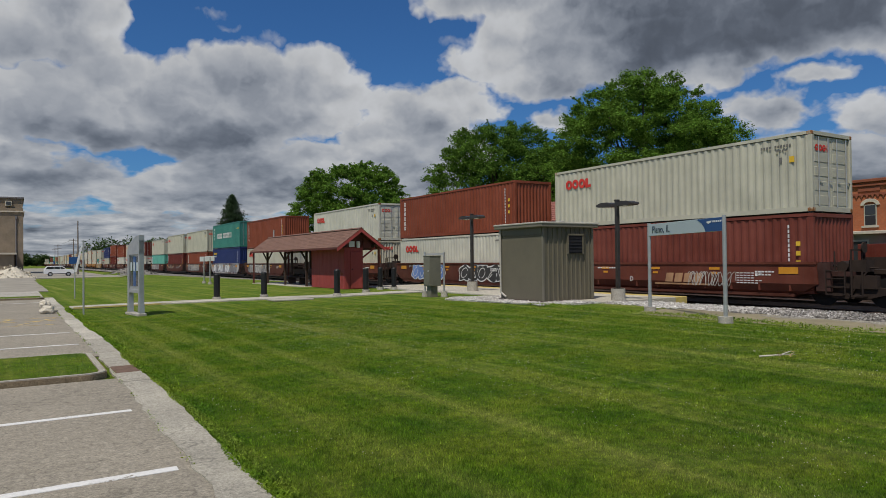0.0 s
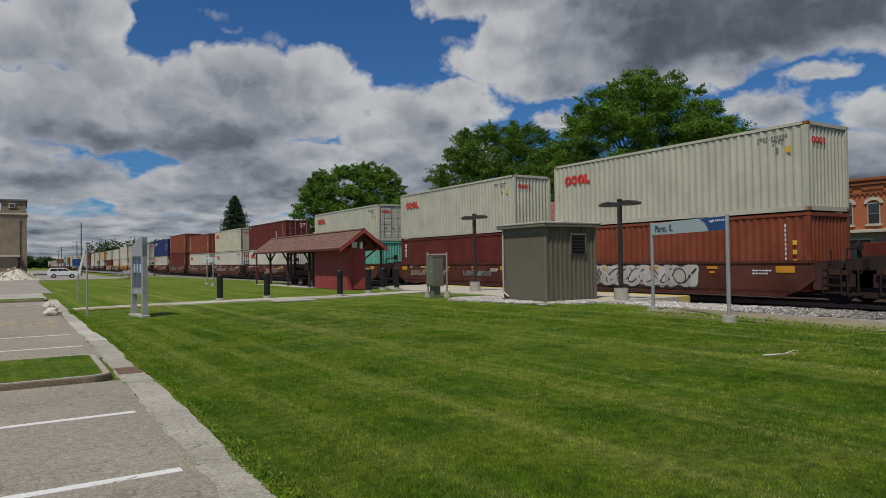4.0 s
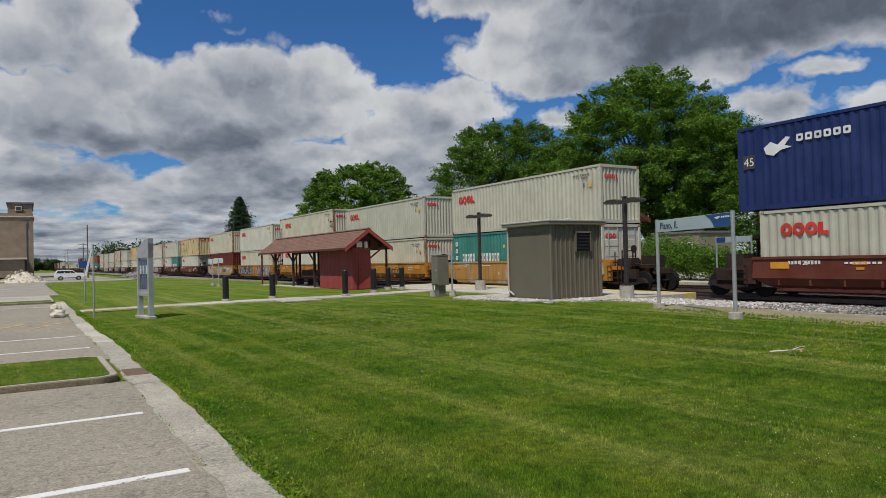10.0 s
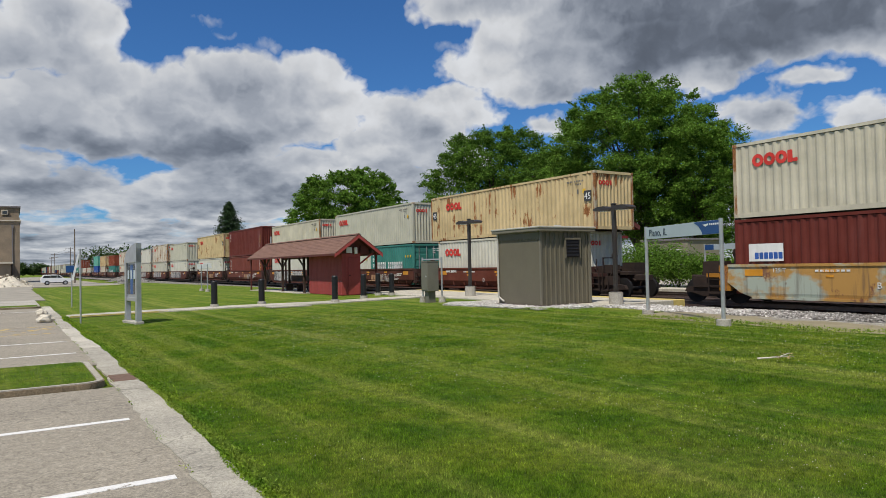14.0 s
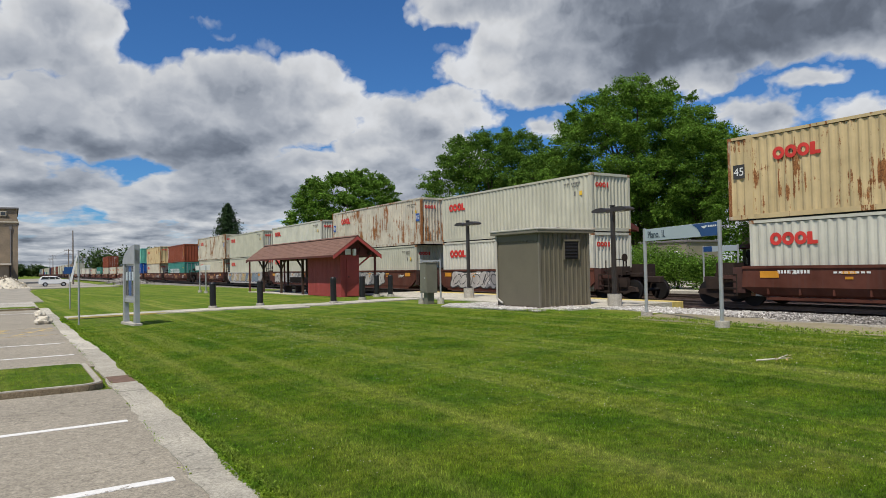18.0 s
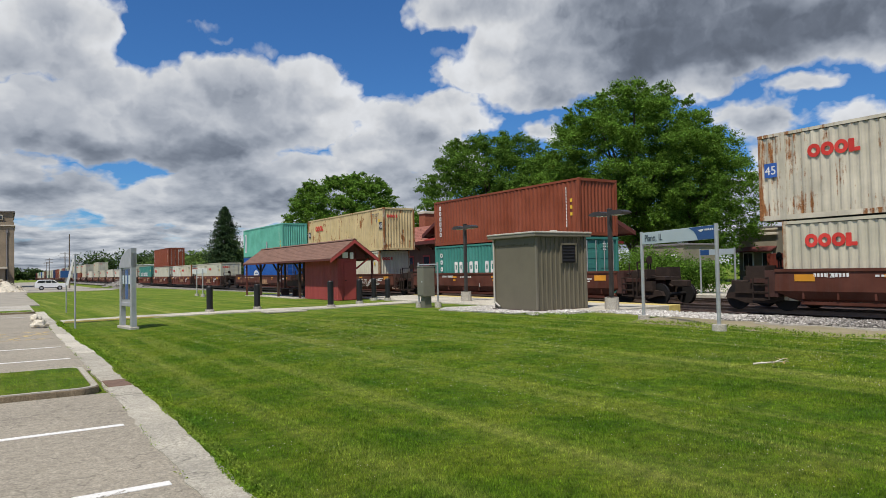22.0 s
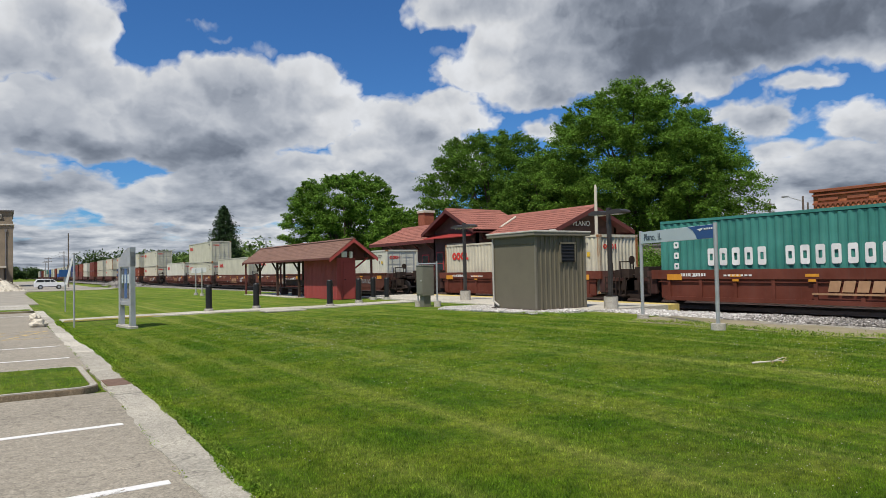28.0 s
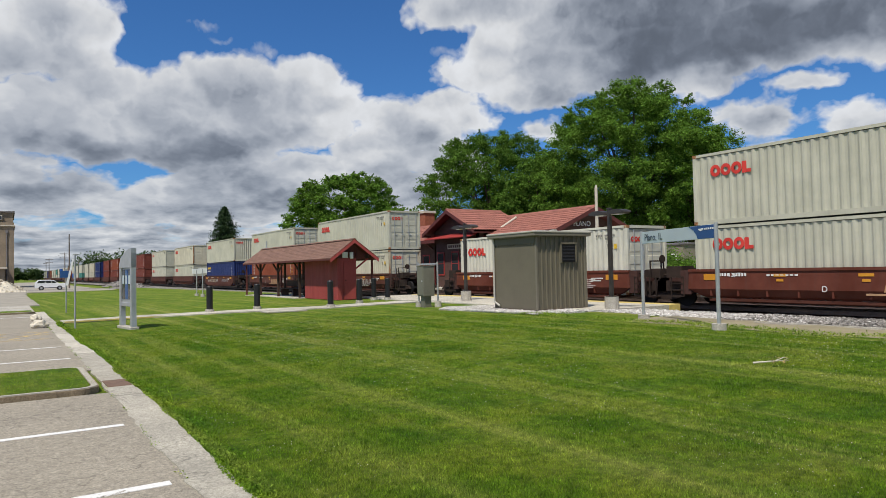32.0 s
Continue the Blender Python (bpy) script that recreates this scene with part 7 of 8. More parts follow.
def ribbon(pts, width, x):
    """A broad sprayed stroke as one strip, towards -x."""
    bm = bmesh.new()
    rows = []
    for k, (y, z) in enumerate(pts):
        a, b = pts[max(0, k - 1)], pts[min(len(pts) - 1, k + 1)]
        d = Vector((b[0] - a[0], b[1] - a[1]))
        if d.length < 1e-5:
            continue
        n = Vector((-d.y, d.x)).normalized() * width / 2
        q = x - 0.0004 * k
        rows.append((bm.verts.new((q, y + n.x, z + n.y)), bm.verts.new((q, y - n.x, z - n.y))))
    for a, b in zip(rows, rows[1:]):
        bm.faces.new((a[0], b[0], b[1], a[1]))
    return bm


def puffed(cy, cz, w, h, slant, rnd, grow, x):
    """One rounded, lobed sprayed fill: the same seed gives the same form at every size."""
    lobes, turn, pinch = rnd.choice((3, 4, 5)), rnd.uniform(0, 6.28), rnd.uniform(0.08, 0.20)
    pts = []
    for k in range(28):
        a = 2 * math.pi * k / 28
        r = 1 + pinch * math.sin(lobes * a + turn)
        sq = (abs(math.cos(a)) ** 4 + abs(math.sin(a)) ** 4) ** -0.25
        py, pz = math.cos(a) * r * sq * w / 2, math.sin(a) * r * sq * h / 2
        ln = math.hypot(py, pz)
        py, pz = py * (1 + grow / ln), pz * (1 + grow / ln)
        pts.append((cy + py - slant * pz, min(1.27, max(0.34, cz + pz))))
    bm = bmesh.new()
    mid = bm.verts.new((x, cy, cz))
    rim = [bm.verts.new((x, a, b)) for a, b in pts]
    for k in range(28):
        bm.faces.new((mid, rim[k], rim[(k + 1) % 28]))
    return bm


def sprayed_piece(parent, y0, y1, z0, h, fill, line, seed, x=-1.404, fat=0.24, slant=0.2, strokes=0):
    """Sprayed shapes side by side between y0 and y1 (y0 > y1): fat outlined fills, or thin tags."""
    rnd = random.Random(seed)
    h = min(h, 1.25 - z0)
    y, i = y0, 0
    thin = fat < 0.1
    while y - h > y1:
        w = h * rnd.uniform(0.9, 1.5)
        i += 1
        base = x - 0.004 * (i % 2)
        if not thin:
            key = rnd.randrange(10 ** 6)
            cy, cz = y - w / 2, z0 + h / 2
            part("sprayed_outline", puffed(cy, cz, w, h, slant, random.Random(key), 0.07, base), M[line], parent)
            part("sprayed_shape", puffed(cy, cz, w, h, slant, random.Random(key), -0.01, base - 0.006), M[rnd.choice(fill)], parent)
        fa, pa, pb = rnd.choice((1, 2)), rnd.uniform(0, 6.28), rnd.uniform(0, 6.28)
        pts = []
        for k in range(40 if thin else 22):
            a = (11.0 * k / 39) if thin else (2.8 * k / 21)
            px, pz = 0.5 + (0.30 if thin else 0.3) * math.cos(fa * a + pa) + (0.04 * a - 0.2 if thin else 0.0), 0.5 + (0.46 if thin else 0.34) * math.sin(2 * a + pb)
            pts.append((y - px * w - slant * (pz - 0.5) * h, z0 + pz * h))
        part("sprayed_line", ribbon(pts, 0.024 if thin else 0.045, base - 0.012), M[rnd.choice(fill) if thin else line], parent)
        for q in range(strokes):
            # sharp crossing strokes over the fill
            a, b = rnd.uniform(0.0, 1.0), rnd.uniform(0.0, 1.0)
            bend = rnd.uniform(-0.3, 0.3)
            pts = [(y - w * (a + (b - a) * f + bend * math.sin(3.1 * f)), z0 + h * (0.04 + 0.92 * (f if q % 2 else 1 - f))) for f in [k / 7 for k in range(8)]]
            part("sprayed_line", ribbon(pts, rnd.uniform(0.05, 0.11), base - 0.018 - 0.003 * q), M[line if q % 3 else fill[0]], parent)
        y -= w * (0.8 if thin else 0.92) * (0.62 if strokes else 1.0)


WELLS = {
    "b": ("well_brown", "lean", "oxide-brown well wagon of a container train"),
    "r": ("well_red", "lean", "oxide-red well wagon of a container train"),
    "y": ("well_yellow", "lean", "worn yellow well wagon of a container train"),
    "k": ("well_red", "band", "red-brown open-sided well wagon of a container train"),
    "w": ("spray_white", "plain", "oxide-red well wagon sprayed over with worn white fills"),
    "u": ("well_brown", "plain", "brown well wagon with blue and white sprayed patches"),
    "c": ("well_brown", "plain", "brown well wagon with cream and grey sprayed fills"),
    "s": ("spray_sky", "plain", "well wagon painted over in pale grey"),
    "z": ("well_yellow", "plain", "yellow well wagon with black and white sprayed shapes"),
    "o": ("spray_worn", "plain", "worn yellow well wagon with faded green patches"),
    "t": ("well_brown", "plain", "oxide-brown well wagon with thin sprayed tags"),
}


def well_car(kind, y, pitch_left, pitch_right, long, detail=2):
    """A well unit centred at y. pitch_*: centre-to-centre run to the next units; shared bogies stand at the right-hand joint."""
    matname, form, words = WELLS[kind]
    mat = M[matname]
    t = empty("well_wagon", pose(TRACK_X, y, RAIL_Z), words, "rail wagon", "well wagons of the train")
    length = 16.9 if long else 12.75
    me = once(("girder", long, form), lambda: well_side(length, form))
    g = part("side_girder", me, mat, t, at=pose(-1.40, 0, 0))
    part("side_girder", me, mat, t, at=pose(1.40, 0, 0, 0, 0, 180))
    part("floor", once(("wfloor", long), lambda: mesh_of(B((-1.32, 1.32, -length / 2 + 0.9, length / 2 - 0.9, 0.24, 0.33)), "floor", M["well_brown"])), M["well_brown"], t)
    h = length / 2
    base = M["well_yellow"] if matname in ("well_yellow", "spray_worn") else M["well_end"]
    for s in (-1, 1):
        part("end_platform", once(("eplat", long), lambda: mesh_of(B((-1.25, 1.25, -0.95, 0.05, 0.92, 1.06), (-0.32, 0.32, -1.45, 0.0, 0.72, 1.0), (-1.25, 1.25, 0.0, 0.12, 0.5, 1.36), (-1.36, -1.22, -0.35, 0.1, 0.45, 1.34), (1.22, 1.36, -0.35, 0.1, 0.45, 1.34)), "end_platform", M["well_brown"])), base, t, at=pose(0, s * (h - 0.05), 0, 0, 0, 0 if s < 0 else 180))
        if detail > 1:
            part("brake_reservoir", once("tank", lambda: mesh_of(rod((-0.95, -0.5, 1.22), (0.2, -0.5, 1.22), 0.17, sides=12), "brake_reservoir", M["rust_iron"])), M["rust_iron"], t, at=pose(0, s * (h - 0.05), 0, 0, 0, 0 if s < 0 else 180))
            part("handrail", once("gear", lambda: mesh_of(B((-1.2, -1.15, -0.9, -0.86, 0.5, 1.75), (-0.4, -0.35, -0.9, -0.86, 1.0, 1.75), (-1.2, -0.35, -0.9, -0.86, 1.70, 1.75)), "handrail", M["rust_iron"])), M["rust_iron"], t, at=pose(0, s * (h - 0.05), 0, 0, 0, 0 if s < 0 else 180))
            gear = once("brake", lambda: mesh_of(brake_gear(), "brake_rigging", M["dark_iron"]))
            part("brake_rigging", gear, M["rust_iron"], t, at=pose(0, s * (h - 0.05), 0, 0, 0, 0 if s < 0 else 180))
            part("step", once("step", lambda: mesh_of(B((-1.36, -1.05, -1.30, -0.95, 0.30, 0.36), (-1.36, -1.32, -1.30, -1.26, 0.30, 1.10), (-1.36, -1.32, -0.99, -0.95, 0.30, 1.10)), "step", M["rust_iron"])), M["rust_iron"], t, at=pose(0, s * (h - 0.05), 0, 0, 0, 0 if s < 0 else 180))
            lad = once("ladder", ladder_mesh)
            part("ladder", lad, M["rust_iron"], t, at=pose(-1.38, s * (h + 0.45), 0))
    if pitch_right > length + 3.6:
        truck(t, -h - 0.75)
        part("coupler", once("coupler", lambda: mesh_of(B((-0.14, 0.14, -1.2, 0.2, 0.72, 0.98), bevel=0.03), "coupler", M["rust_iron"])), M["rust_iron"], t, at=pose(0, -h - 1.2, 0))
    else:
        truck(t, -pitch_right / 2)
    if pitch_left > length + 3.6:
        truck(t, h + 0.75)
        part("coupler", once("coupler", lambda: None), M["rust_iron"], t, at=pose(0, h + 1.2, 0, 0, 0, 180))
    if detail > 1:
        x = -1.412 if form != "band" else -1.468
        # reflectors, stencil bars and car marks
        for k in range(5):
            big = k in (0, 4)
            if not big:
                blocks("bar", t, M["reflector"], h - 0.85 - k * (length - 2.1) / 4, 0.94, 0.24, 0.08, 1, 0.05, x=x)
            blocks("bar", t, M["reflector"], h - 0.75 - k * (length - 2.1) / 4, 0.98 if big else 1.10, 0.66 if big else 0.44, 0.22 if big else 0.09, 1, 0.05, x=x)
        part("lettering", once("t125", lambda: letters("125 T", 0.20, 0.004)), M["logo_white"], t, "white stencilled wheel load", at=pose(x - 0.003, h - 1.75, 1.10, 0, 0, -90))
        blocks("bar", t, M["logo_white"], -h + 2.2, 1.02, 0.09, 0.05, 6, 0.03, x=x)
        blocks("bar", t, M["logo_white"], -h + 2.2, 0.92, 0.09, 0.05, 5, 0.03, x=x)
        blocks("bar", t, M["logo_white"], 3.2, 1.12, 0.11, 0.06, 7, 0.05, x=x)
        if kind in "brk":
            # faded tan trade mark: four leaning blocks over a long underline
            lean = once("leaning", lambda: mesh_of(prism([(0.21, -0.17), (-0.13, -0.17), (-0.21, 0.17), (0.13, 0.17)], "x", -0.003, 0.003), "mark", M["logo_tan"]))
            for k in range(4):
                part("mark", lean, M["logo_tan"], t, at=pose(x, -0.6 - 0.42 * k, 0.80))
            blocks("block", t, M["logo_tan"], 0.1, 0.53, 2.5, 0.06, 1, 0.05, x=x)
            blocks("bar", t, M["logo_white"], 5.0, 1.12, 0.07, 0.11, 10, 0.04, x=x, pattern="xxxx xxxxx")
            for k in range(5):
                blocks("bar", t, M["logo_white"], -h + 2.9, 0.98 - 0.085 * k, 0.10, 0.032, 7 - k % 3, 0.04, x=x)
        seed = int(y * 10)
        pale = ["spray_pale", "spray_grey", "logo_white"]
        if kind == "c":
            sprayed_piece(t, h - 1.4, -h + 4.0, 0.42, 0.82, ["spray_pale", "spray_pale", "spray_grey"], "logo_ink", seed, strokes=1)
        elif kind == "w":
            sprayed_piece(t, h - 0.6, -h + 1.2, 0.38, 0.86, pale, "spray_slate", seed, fat=0.30)
        elif kind == "s":
            sprayed_piece(t, h - 0.8, -h + 0.8, 0.40, 0.84, ["spray_sand", "spray_mist", "spray_sand", "spray_pale"], "spray_slate", seed, slant=0.5)
        elif kind == "u":
            sprayed_piece(t, h - 2.2, h - 6.0, 0.42, 0.80, ["spray_azure"], "logo_white", seed, fat=0.34)
            sprayed_piece(t, h - 7.6, -h + 0.8, 0.42, 0.80, ["logo_ink"], "logo_white", seed + 1)
        elif kind == "z":
            sprayed_piece(t, h - 0.6, -h + 6.8, 0.36, 0.88, ["spray_pale", "spray_grey", "logo_ink"], "logo_ink", seed, fat=0.16, strokes=4)
            sprayed_piece(t, -h + 5.2, -h + 0.6, 0.36, 0.88, ["spray_pale", "spray_mist", "spray_pale"], "logo_ink", seed + 1, fat=0.16, strokes=4)
        elif kind in "yo":
            blocks("block", t, M["logo_ink"], -h + 4.6, 0.62, 1.5, 0.36, 1, 0.05, x=x)
            blocks("bar", t, M["well_yellow"], -h + 4.4, 0.70, 0.26, 0.2, 3, 0.16, x=x - 0.008)
        elif kind == "t":
            sprayed_piece(t, h - 1.8, h - 6.5, 0.62, 0.36, ["spray_pale", "spray_sand"], "well_brown", seed, fat=0.07)
            sprayed_piece(t, -1.5, -h + 2.0, 0.66, 0.30, ["spray_grey"], "well_brown", seed + 1, fat=0.07)
        elif kind in "br" and seed % 3 == 0:
            sprayed_piece(t, -h + 5.0, -h + 2.6, 0.50, 0.55, ["spray_pale"], "well_brown", seed, fat=0.07)
        if long:
            part("lettering", once("t53", lambda: letters("53", 0.40, 0.004)), M["logo_tan"], t, at=pose(x - 0.004, h - 1.8, 0.62, 0, 0, -90))
        if form != "band":
            part("lettering", once(("e", kind), lambda: letters({"b": "E", "r": "D", "t": "C"}.get(kind, "B"), 0.26, 0.004)), M["logo_white"], t, at=pose(x - 0.004, 1.4, 0.62, 0, 0, -90))
    return t


S, T, X20, X45 = 2.591, 2.896, 6.058, 13.716
D_ = True
# place along the track of each unit's upper (or only) container's far end at the start, wagon, lower, upper; a box: style, height, length, doors
TRAIN = [
    (-10.0, "b", ("O", S, 12.192, D_), None, 0),
    (24.17, "r", ("Br", S, 12.192, False), ("O", S, 12.192, D_), 0),
    (39.39, "u", ("Ow", S, 12.192, False), ("Tr", S, 12.192, False), 0),
    (54.67, "r", ("Oc", S, 12.192, False), ("Ow", S, 12.192, D_), 0),
    (74.33, "c", ("O", S, 12.192, D_), ("Tr", T, 12.192, False), 0),
    (89.54, "w", ("Nb", T, 12.192, False), ("Cs", T, 12.192, D_), 0),
    (104.89, "c", ("Tr", S, 12.192, False), ("O", T, 12.192, False), 0),
    (120.14, "t", ("Tx", S, 12.192, False), ("O", T, 12.192, False), 0),
    (135.61, "c", ("Df", S, 12.192, False), ("O", S, 12.192, D_), 0),
    (155.25, "b", ("Ow", S, 12.192, False), ("Cr", S, 12.192, D_), 0),
    (170.57, "t", ("Ow", S, 12.192, False), ("Oc", S, 12.192, D_), 0),
    (186.01, "t", ("Ow", S, 12.192, D_), ("Tr", S, 12.192, D_), 0),
    (201.25, "t", ("Gd", T, 12.192, False), ("Tr", T, 12.192, D_), 0),
    (217.0, "r", ("O", S, 12.192, False), ("Nv", T, X45, D_), 0),
    (235.94, "o", ("2", "Ow", "Cs"), ("O", S, 12.192, False), 0),
    (251.44, "y", ("Oc", S, 12.192, False), ("O", S, 12.192, False), 0),
    (267.85, "y", ("Ow", S, 12.192, False), ("Oc", T, X45, False), 0),
    (282.54, "z", ("Oc", S, 12.192, False), ("Ow", S, 12.192, False), 0),
    (298.25, "o", ("Bn", S, 12.192, False), ("Oc", S, 12.192, False), 0),
    (318.7, "r", ("Ow", S, 12.192, False), ("Oy", S, X45, False), 0),
    (333.13, "b", ("2", "Cs", "Ow"), ("O", S, 12.192, False), 0),
    (348.62, "c", ("Ow", S, 12.192, False), ("Oc", S, 12.192, False), 0),
    (364.06, "r", ("Tb", S, 12.192, False), ("Tx", T, 12.192, False), 0),
    (380.19, "b", ("Ow", S, 12.192, False), ("Oy", T, X45, False), 0),
    (399.09, "c", ("Ow", S, 12.192, False), ("O", S, 12.192, False), 0),
    (415.25, "c", ("O", S, 12.192, False), ("Or", T, X45, False), 0),
    (429.82, "c", ("O", S, 12.192, False), ("Ow", S, 12.192, False), 0),
    (445.11, "s", ("O", S, 12.192, False), ("O", S, 12.192, False), 0),
    (460.91, "b", ("Oc", S, 12.192, False), ("Or", T, X45, False), 0),
    (481.71, "b", ("Cs", S, 12.192, D_), ("Tr", S, 12.192, False), 1),
    (501.9, "b", ("Oc", S, 12.192, False), ("Oy", T, X45, False), 1),
    (520.44, "b", ("Co", T, 12.192, D_), ("Df", T, 12.192, False), 1),
    (541.96, "k", ("2", "O", "O"), None, 0),
    (557.41, "k", ("2", "Oc", "Ow"), None, 0),
    (572.87, "k", ("O", S, 12.192, D_), ("Tr", T, 12.192, D_), 0),
    (588.35, "k", ("Cs", T, 12.192, D_), None, 0),
    (603.8, "k", ("Oc", S, 12.192, False), None, 0),
    (623.22, "t", ("Ow", S, 12.192, D_), None, 0),
    (638.5, "r", ("Ow", T, 12.192, D_), None, 0),
    (653.9, "r", ("O", T, 12.192, D_), None, 0),
    (669.08, "r", ("O", S, 12.192, D_), ("O", S, 12.192, D_), 0),
    (684.53, "r", ("Ow", T, 12.192, D_), None, 0),
    (705.16, "b", ("Oc", S, 12.192, D_), ("O", S, 12.192, D_), 0),
    (723.04, "b", ("Tr", S, 12.192, False), ("O", S, 12.192, D_), 0),
    (741.9, "t", ("Nb", S, 12.192, False), ("O", S, 12.192, False), 0),
    (761.5, "b", ("O", S, 12.192, D_), ("Oc", S, 12.192, D_), 0),
    (780.5, "b", ("O", S, 12.192, D_), ("O", S, 12.192, D_), 0),
    (800.5, "b", ("Br", S, 12.192, D_), ("Br", S, 12.192, D_), 0),
]
FAR = [("O", "Ow"), ("Br", "Tr"), ("Br", "Br"), ("Nv", "Nb"), ("O", "Oc"), ("O", "O"), ("Cs", "O"), ("Ow", "O"), ("Co", "O"), ("Br", "Tr"), ("O", "Ow"), ("O", "O"), ("Nb", "Co"), ("Ow", "O"), ("O", "Cs"), ("O", "O")]
u = 800.5
for k in range(22):
    u += 15.4 if k % 3 else 19.6
    lo, hi = FAR[k % len(FAR)]
    TRAIN.append((u, "brt"[k % 3], (lo, S, 12.192, False), (hi, S, 12.192, k % 2 == 0), 0))

GO, PUSH, EASE = 20.0623, 0.032819, -0.00017733


def run(t):
    """How far the train has gone after t seconds."""
    return GO * t + PUSH * t * t / 2 + EASE * t ** 3


MOVERS = []
centres = []
for far_end, kind, lower, upper, long in TRAIN:
    L = upper[2] if upper else 12.192
    centres.append(far_end - L / 2)
for i, (far_end, kind, lower, upper, long) in enumerate(TRAIN):
    c = centres[i]
    pl = centres[i + 1] - c if i + 1 < len(centres) else 15.4
    pr = c - centres[i - 1] if i else 20.0
    detail = 2 if i < 45 else 1 if i < 50 else 0
    MOVERS.append((well_car(kind, c, pl, pr, long, detail), c))
    z = RAIL_Z + 0.345
    if lower[0] == "2":
        hl = S
        for s, st in ((-1, lower[1]), (1, lower[2])):
            y = c + s * (X20 / 2 + 0.03)
            MOVERS.append((container(st, X20, S, y, z, s < 0, detail), y))
    else:
        hl = lower[1]
        MOVERS.append((container(lower[0], lower[2], lower[1], c, z, lower[3], detail), c))
    if upper:
        box = container(upper[0], upper[2], upper[1], c, z + hl + 0.06, upper[3], detail)
        for sx in (-1.14, 1.14):
            for sy in (-6.0, 6.0):
                part("twist_lock", once("twist", lambda: mesh_of(B((-0.07, 0.07, -0.08, 0.08, -0.062, 0.01), bevel=0.01), "twist_lock", M["dark_iron"])), M["dark_iron"], box, at=pose(sx, sy, 0))
        MOVERS.append((box, c))

# ---- grass and small growth ----


def leaflets(name, x, y, h, w, tilt, rnd, label):
    """Small leaves and clippings lying in the turf, one pointed triangle each, as one mesh."""
    n = len(x)
    z = np.array([ground_z(p, q) - 0.018 for p, q in zip(x, y)]) + h
    yaw = rnd.uniform(0, 2 * np.pi, n)
    tx, ty = rnd.normal(0, 1, n) * tilt, rnd.normal(0, 1, n) * tilt
    pts = []
    for a, r in ((0.0, 1.7), (2.3, 0.8), (-2.3, 0.8)):
        dx, dy = np.cos(yaw + a) * w * r, np.sin(yaw + a) * w * r
        pts.append(np.stack([x + dx, y + dy, z + dx * tx + dy * ty], 1))
    co = np.stack(pts, 1).reshape(-1, 3)
    me = bpy.data.meshes.new(name)
    me.vertices.add(3 * n)
    me.vertices.foreach_set("co", co.ravel())
    me.loops.add(3 * n)
    me.loops.foreach_set("vertex_index", np.arange(3 * n))
    me.polygons.add(n)
    me.polygons.foreach_set("loop_start", np.arange(0, 3 * n, 3))
    me.polygons.foreach_set("loop_total", np.full(n, 3))
    me.update()
    me.materials.append(M["blade"])
    return tagged(new(name, me), label, "grass", "", "stuff")


def turf(name, x, y, h, w, lean, rnd, label):
    """Upright grass blades, one tapering triangle each, as one mesh."""
    n = len(x)
    z = np.array([ground_z(p, q) - 0.03 for p, q in zip(x, y)])
    yaw = rnd.uniform(0, np.pi, n)
    dx, dy = np.cos(yaw) * w, np.sin(yaw) * w
    tip = np.stack([x + rnd.normal(0, 1, n) * lean * h, y + rnd.normal(0, 1, n) * lean * h, z + 0.01 + h], 1)
    co = np.stack([np.stack([x - dx, y - dy, z], 1), np.stack([x + dx, y + dy, z], 1), tip], 1).reshape(-1, 3)
    me = bpy.data.meshes.new(name)
    me.vertices.add(3 * n)
    me.vertices.foreach_set("co", co.ravel())
    me.loops.add(3 * n)
    me.loops.foreach_set("vertex_index", np.arange(3 * n))
    me.polygons.add(n)
    me.polygons.foreach_set("loop_start", np.arange(0, 3 * n, 3))
    me.polygons.foreach_set("loop_total", np.full(n, 3))
    me.update()
    me.materials.append(M["blade"])
    return tagged(new(name, me), label, "grass", "", "stuff")


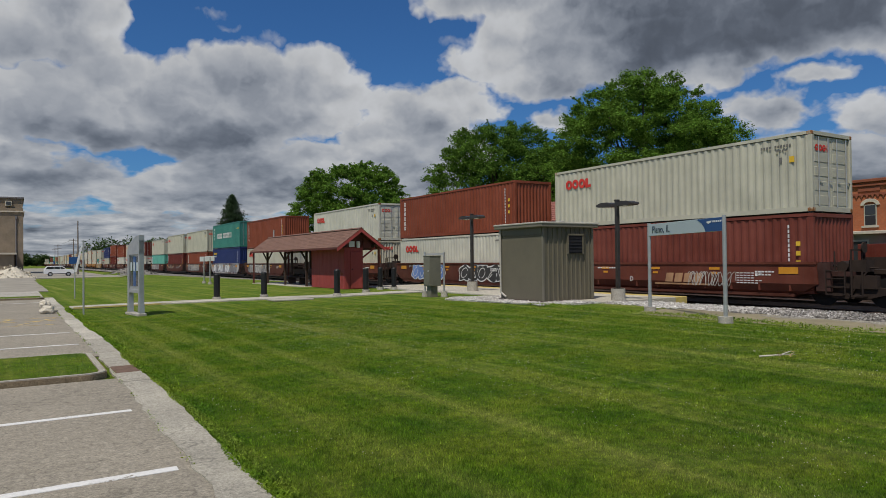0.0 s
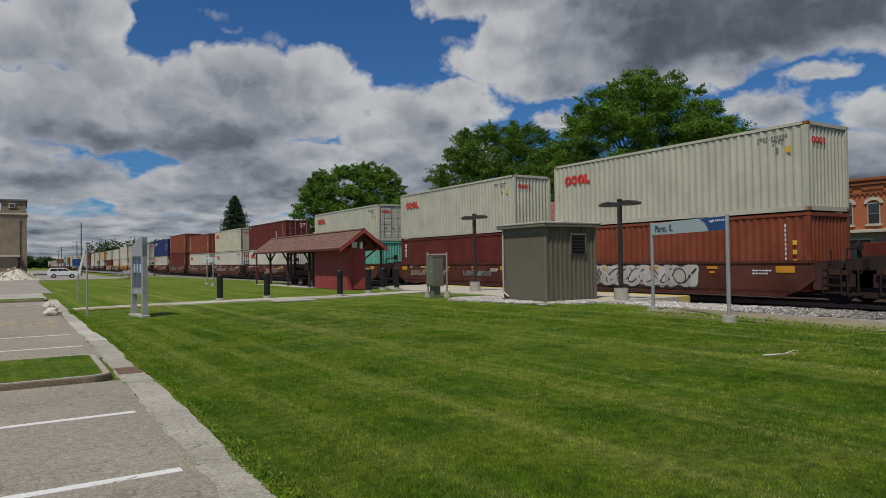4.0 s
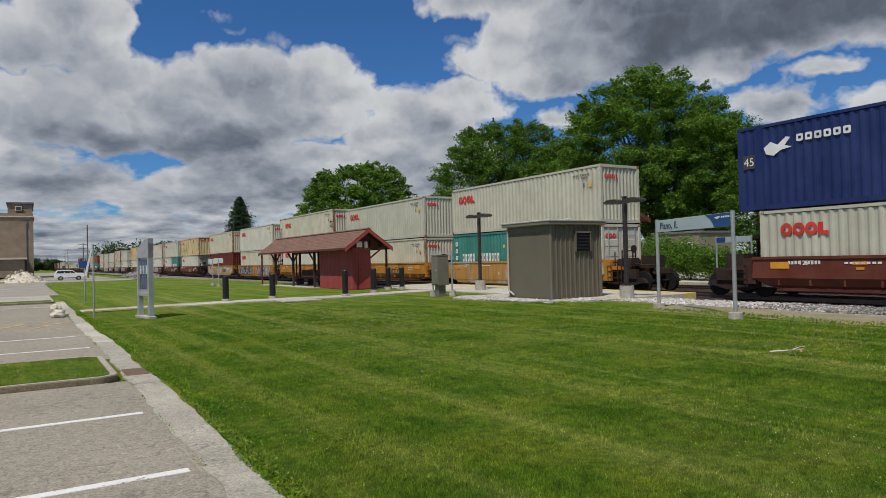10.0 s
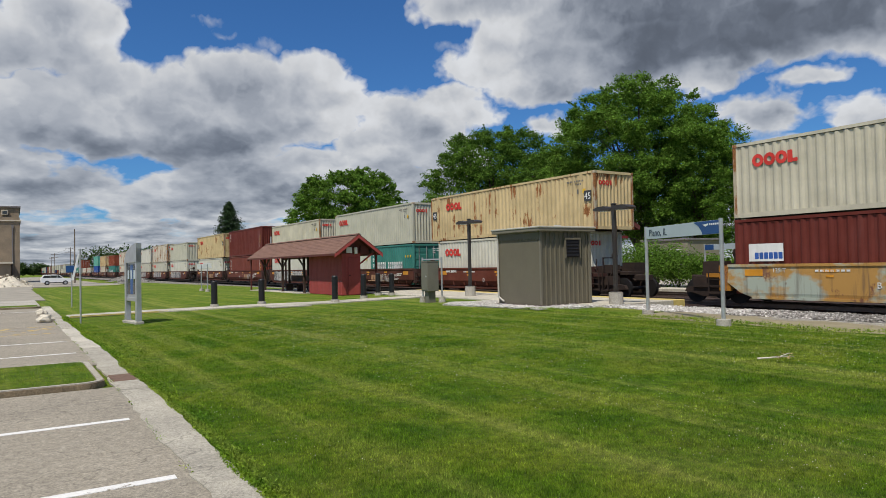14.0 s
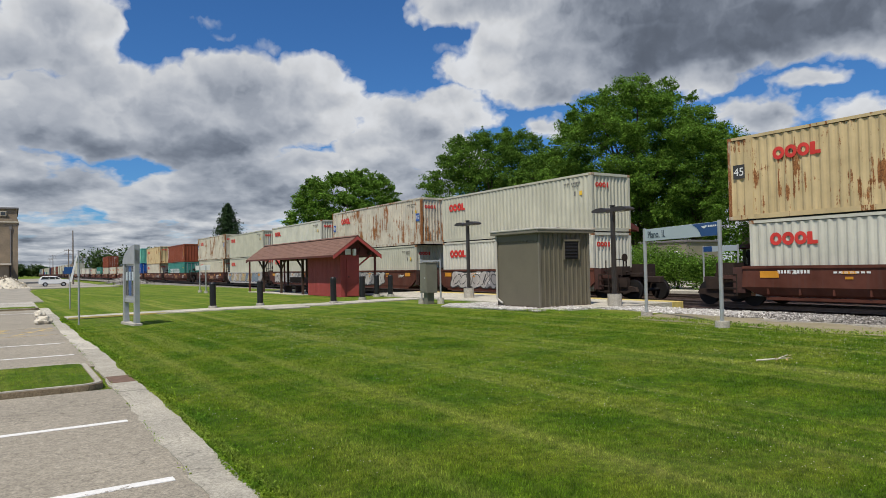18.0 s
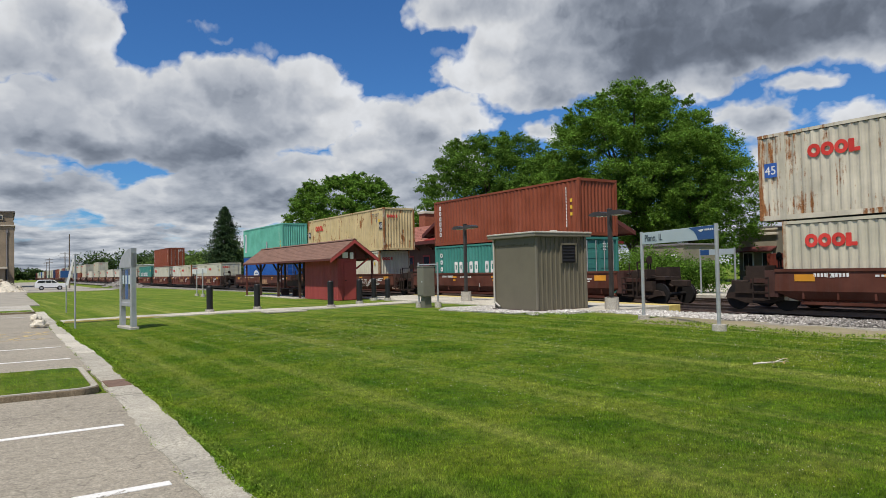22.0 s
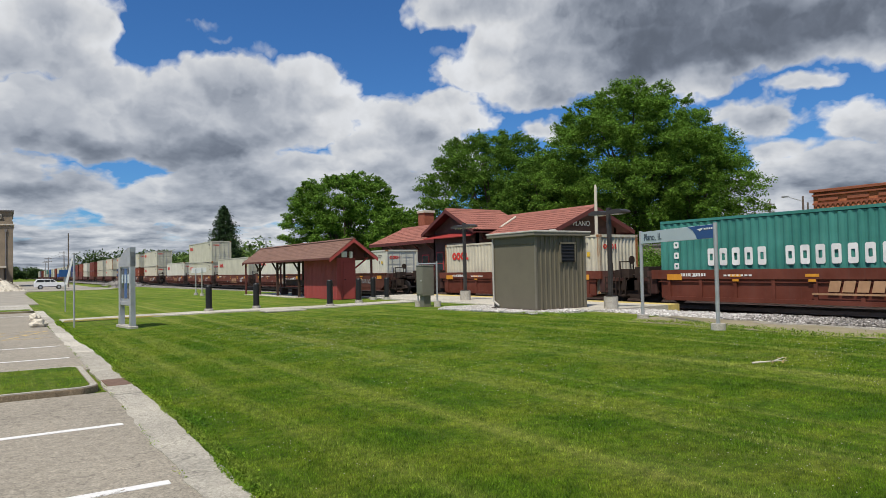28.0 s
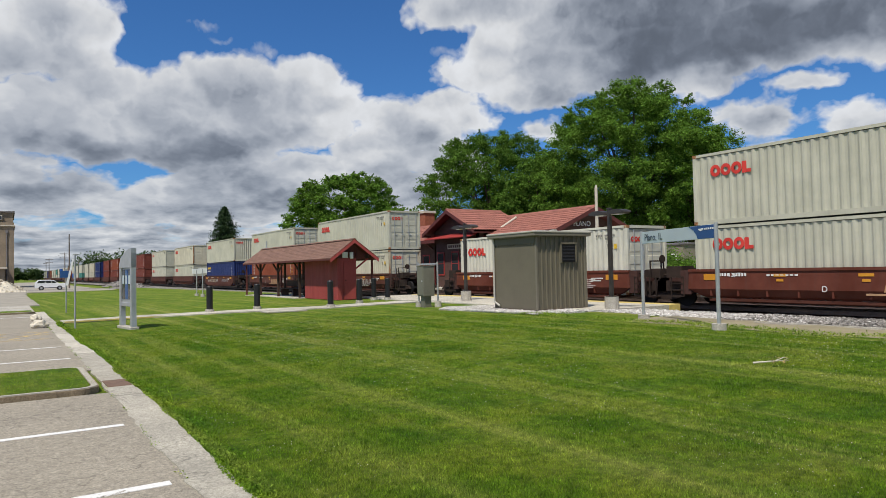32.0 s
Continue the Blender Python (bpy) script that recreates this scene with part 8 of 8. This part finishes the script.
def blades():
    """Turf of the near lawn, and the thicker growth along the gutter and the ballast."""
    rnd = np.random.default_rng(8)
    n = 640000
    d = 3.3 + 24.0 * rnd.uniform(0, 1, n) ** 1.5
    a = np.radians(rnd.uniform(0, 70, n))
    x, y = np.sin(a) * d, np.cos(a) * d
    keep = (x > 1.53 + lawn_bow(y) + 0.03 * np.sin(y * 3.1) * np.sin(y * 1.3)) & (x < 13.5 + 0.3 * np.sin(y * 1.9) * np.sin(y * 0.7))
    x, y, d = x[keep], y[keep], d[keep]
    n = len(x)
    tall = 0.8 + 0.3 * np.sin(x * 2.3 + 1.7 * np.sin(y * 1.9)) * np.sin(y * 2.1 + 1.3 * np.sin(x * 1.6))
    turf("grass_blades", x, y, rnd.uniform(0.014, 0.034, n) * tall * np.clip((29 - d) / 10, 0.25, 1), rnd.uniform(0.002, 0.0052, n) * (0.5 + d / 6), 0.42, rnd, "short green grass and clover of the near lawn")
    m = 16000
    y = 3.0 + 25.0 * rnd.uniform(0, 1, m) ** 1.6
    out = np.abs(rnd.normal(0, 0.10, m))
    x = 1.53 + lawn_bow(y) + 0.03 * np.sin(0.9 * y) + 0.03 * np.sin(y * 3.1) * np.sin(y * 1.3) + out - 0.03
    leaflets("edge_grass", x, y, rnd.uniform(0.005, 0.05, m) * np.exp(-out * 2.0), rnd.uniform(0.006, 0.013, m) * (0.9 + y / 20), 0.7, rnd, "thick clover and weeds along the gutter")
    y = np.concatenate([c + rnd.normal(0, 0.10, 22) for c in rnd.uniform(4.5, 26, 22)])
    leaflets("joint_weeds", 1.17 + 0.6 * lawn_bow(y) + rnd.normal(0, 0.02, len(y)), y, rnd.uniform(0.02, 0.05, len(y)), rnd.uniform(0.004, 0.01, len(y)), 0.8, rnd, "small weeds in the joint of the gutter")
    m = 9000
    y = rnd.uniform(1.0, 16.5, m)
    x = 13.3 + 0.3 * np.sin(y * 1.9) * np.sin(y * 0.7) + np.abs(rnd.normal(0, 0.35, m))
    leaflets("edge_grass", x, y, 0.03 + rnd.uniform(0.0, 0.05, m), rnd.uniform(0.009, 0.02, m), 0.7, rnd, "ragged grass along the soil edge of the track")
    rnd = np.random.default_rng(9)
    m = 3600
    d = 4 + 17.0 * rnd.uniform(0, 1, m) ** 0.7
    a = np.radians(rnd.uniform(12, 66, m))
    pts = [(math.sin(q) * r, math.cos(q) * r) for q, r in zip(a, d)]
    pts = [(p, q) for p, q in pts if 1.9 < p < 13.2 and noise.noise((p * 0.45, q * 0.45, 5)) > -0.12 + 0.12 * (p < 5)]
    co, faces = [], []
    for p, q in pts:
        z0, r = ground_z(p, q) + 0.026, 0.0036 + 0.00032 * math.hypot(p, q)
        b = len(co)
        co += [(p - r, q, z0), (p + r, q, z0), (p, q - r, z0), (p, q + r, z0), (p, q, z0 + r), (p, q, z0 - r)]
        faces += [(b, b + 2, b + 4), (b + 2, b + 1, b + 4), (b + 1, b + 3, b + 4), (b + 3, b, b + 4)]
    me = bpy.data.meshes.new("clover_blossoms")
    me.from_pydata(co, [], faces)
    me.materials.append(M["blossom"])
    tagged(new("clover_blossoms", me), "small white clover blossoms in the lawn", "flowers", "", "stuff")


blades()
rnd = np.random.default_rng(12)
turf("island_grass", rnd.uniform(-6.0, 0.98, 16000), rnd.uniform(10.75, 13.15, 16000), rnd.uniform(0.09, 0.16, 16000), rnd.uniform(0.005, 0.010, 16000), 0.35, rnd, "longer grass on the island between the bays")


def loose_stones():
    """Loose stones on the white border and the ballast shoulder."""
    for name, x0, x1, y0, y1, count, mat, label, seed, s0 in (("border_stones", 13.3, 19.5, 6.8, 20.8, 9000, "white_stone", "loose white stones round the hut and the platform's end", 3, 0.045), ("ballast_stones", 14.4, 18.6, 1.0, 11.0, 9000, "ballast", "loose grey ballast stones", 4, 0.05)):
        rnd = np.random.default_rng(seed)
        co, faces = [], []
        for k in range(count):
            x, y = rnd.uniform(x0, x1), rnd.uniform(y0, y1)
            if name == "border_stones":
                if y > 15.7:
                    if x > 15.85 or x > 14.45 and 16.85 < y < 19.4 or x < 13.25 + 0.3 * math.sin(y * 2):
                        continue
                    z = ground_z(x, y) + 0.03
                else:
                    if x < stone_edge(y) or rnd.uniform() > (y - 6.5) / 4.5:
                        continue
                    z = shoulder(x, y)
            else:
                if x < stone_edge(y) or rnd.uniform() > (12.5 - y) / 3.5:
                    continue
                z = shoulder(x, y)
            s = rnd.uniform(0.5, 1.2) * s0
            b = len(co)
            for dx, dy, dz in ((-1, 0, 0), (1, 0, 0), (0, -1, 0), (0, 1, 0), (0, 0, 0.8), (0, 0, -0.8)):
                j = rnd.uniform(0.6, 1.3)
                co.append((x + dx * s * j + rnd.normal(0, 0.2) * s, y + dy * s * j + rnd.normal(0, 0.2) * s, z + dz * s * j))
            for f in ((0, 2, 4), (2, 1, 4), (1, 3, 4), (3, 0, 4), (2, 0, 5), (1, 2, 5), (3, 1, 5), (0, 3, 5)):
                faces.append(tuple(b + i for i in f))
        me = bpy.data.meshes.new(name)
        me.from_pydata(co, [], faces)
        me.materials.append(M[mat])
        tagged(new(name, me), label, "stones", "", "stuff")


loose_stones()


def motions():
    """The train rolls past; every box and wagon is keyed along the track."""
    times = [0.0, 4.0, 8.0, 12.0, 16.0, 20.0, 24.0, 28.0, 32.0]
    for ob, y in MOVERS:
        z = ob.matrix_basis.translation.z
        walk(ob, [(t, pose(TRACK_X, y - run(t), z)) for t in times])


motions()
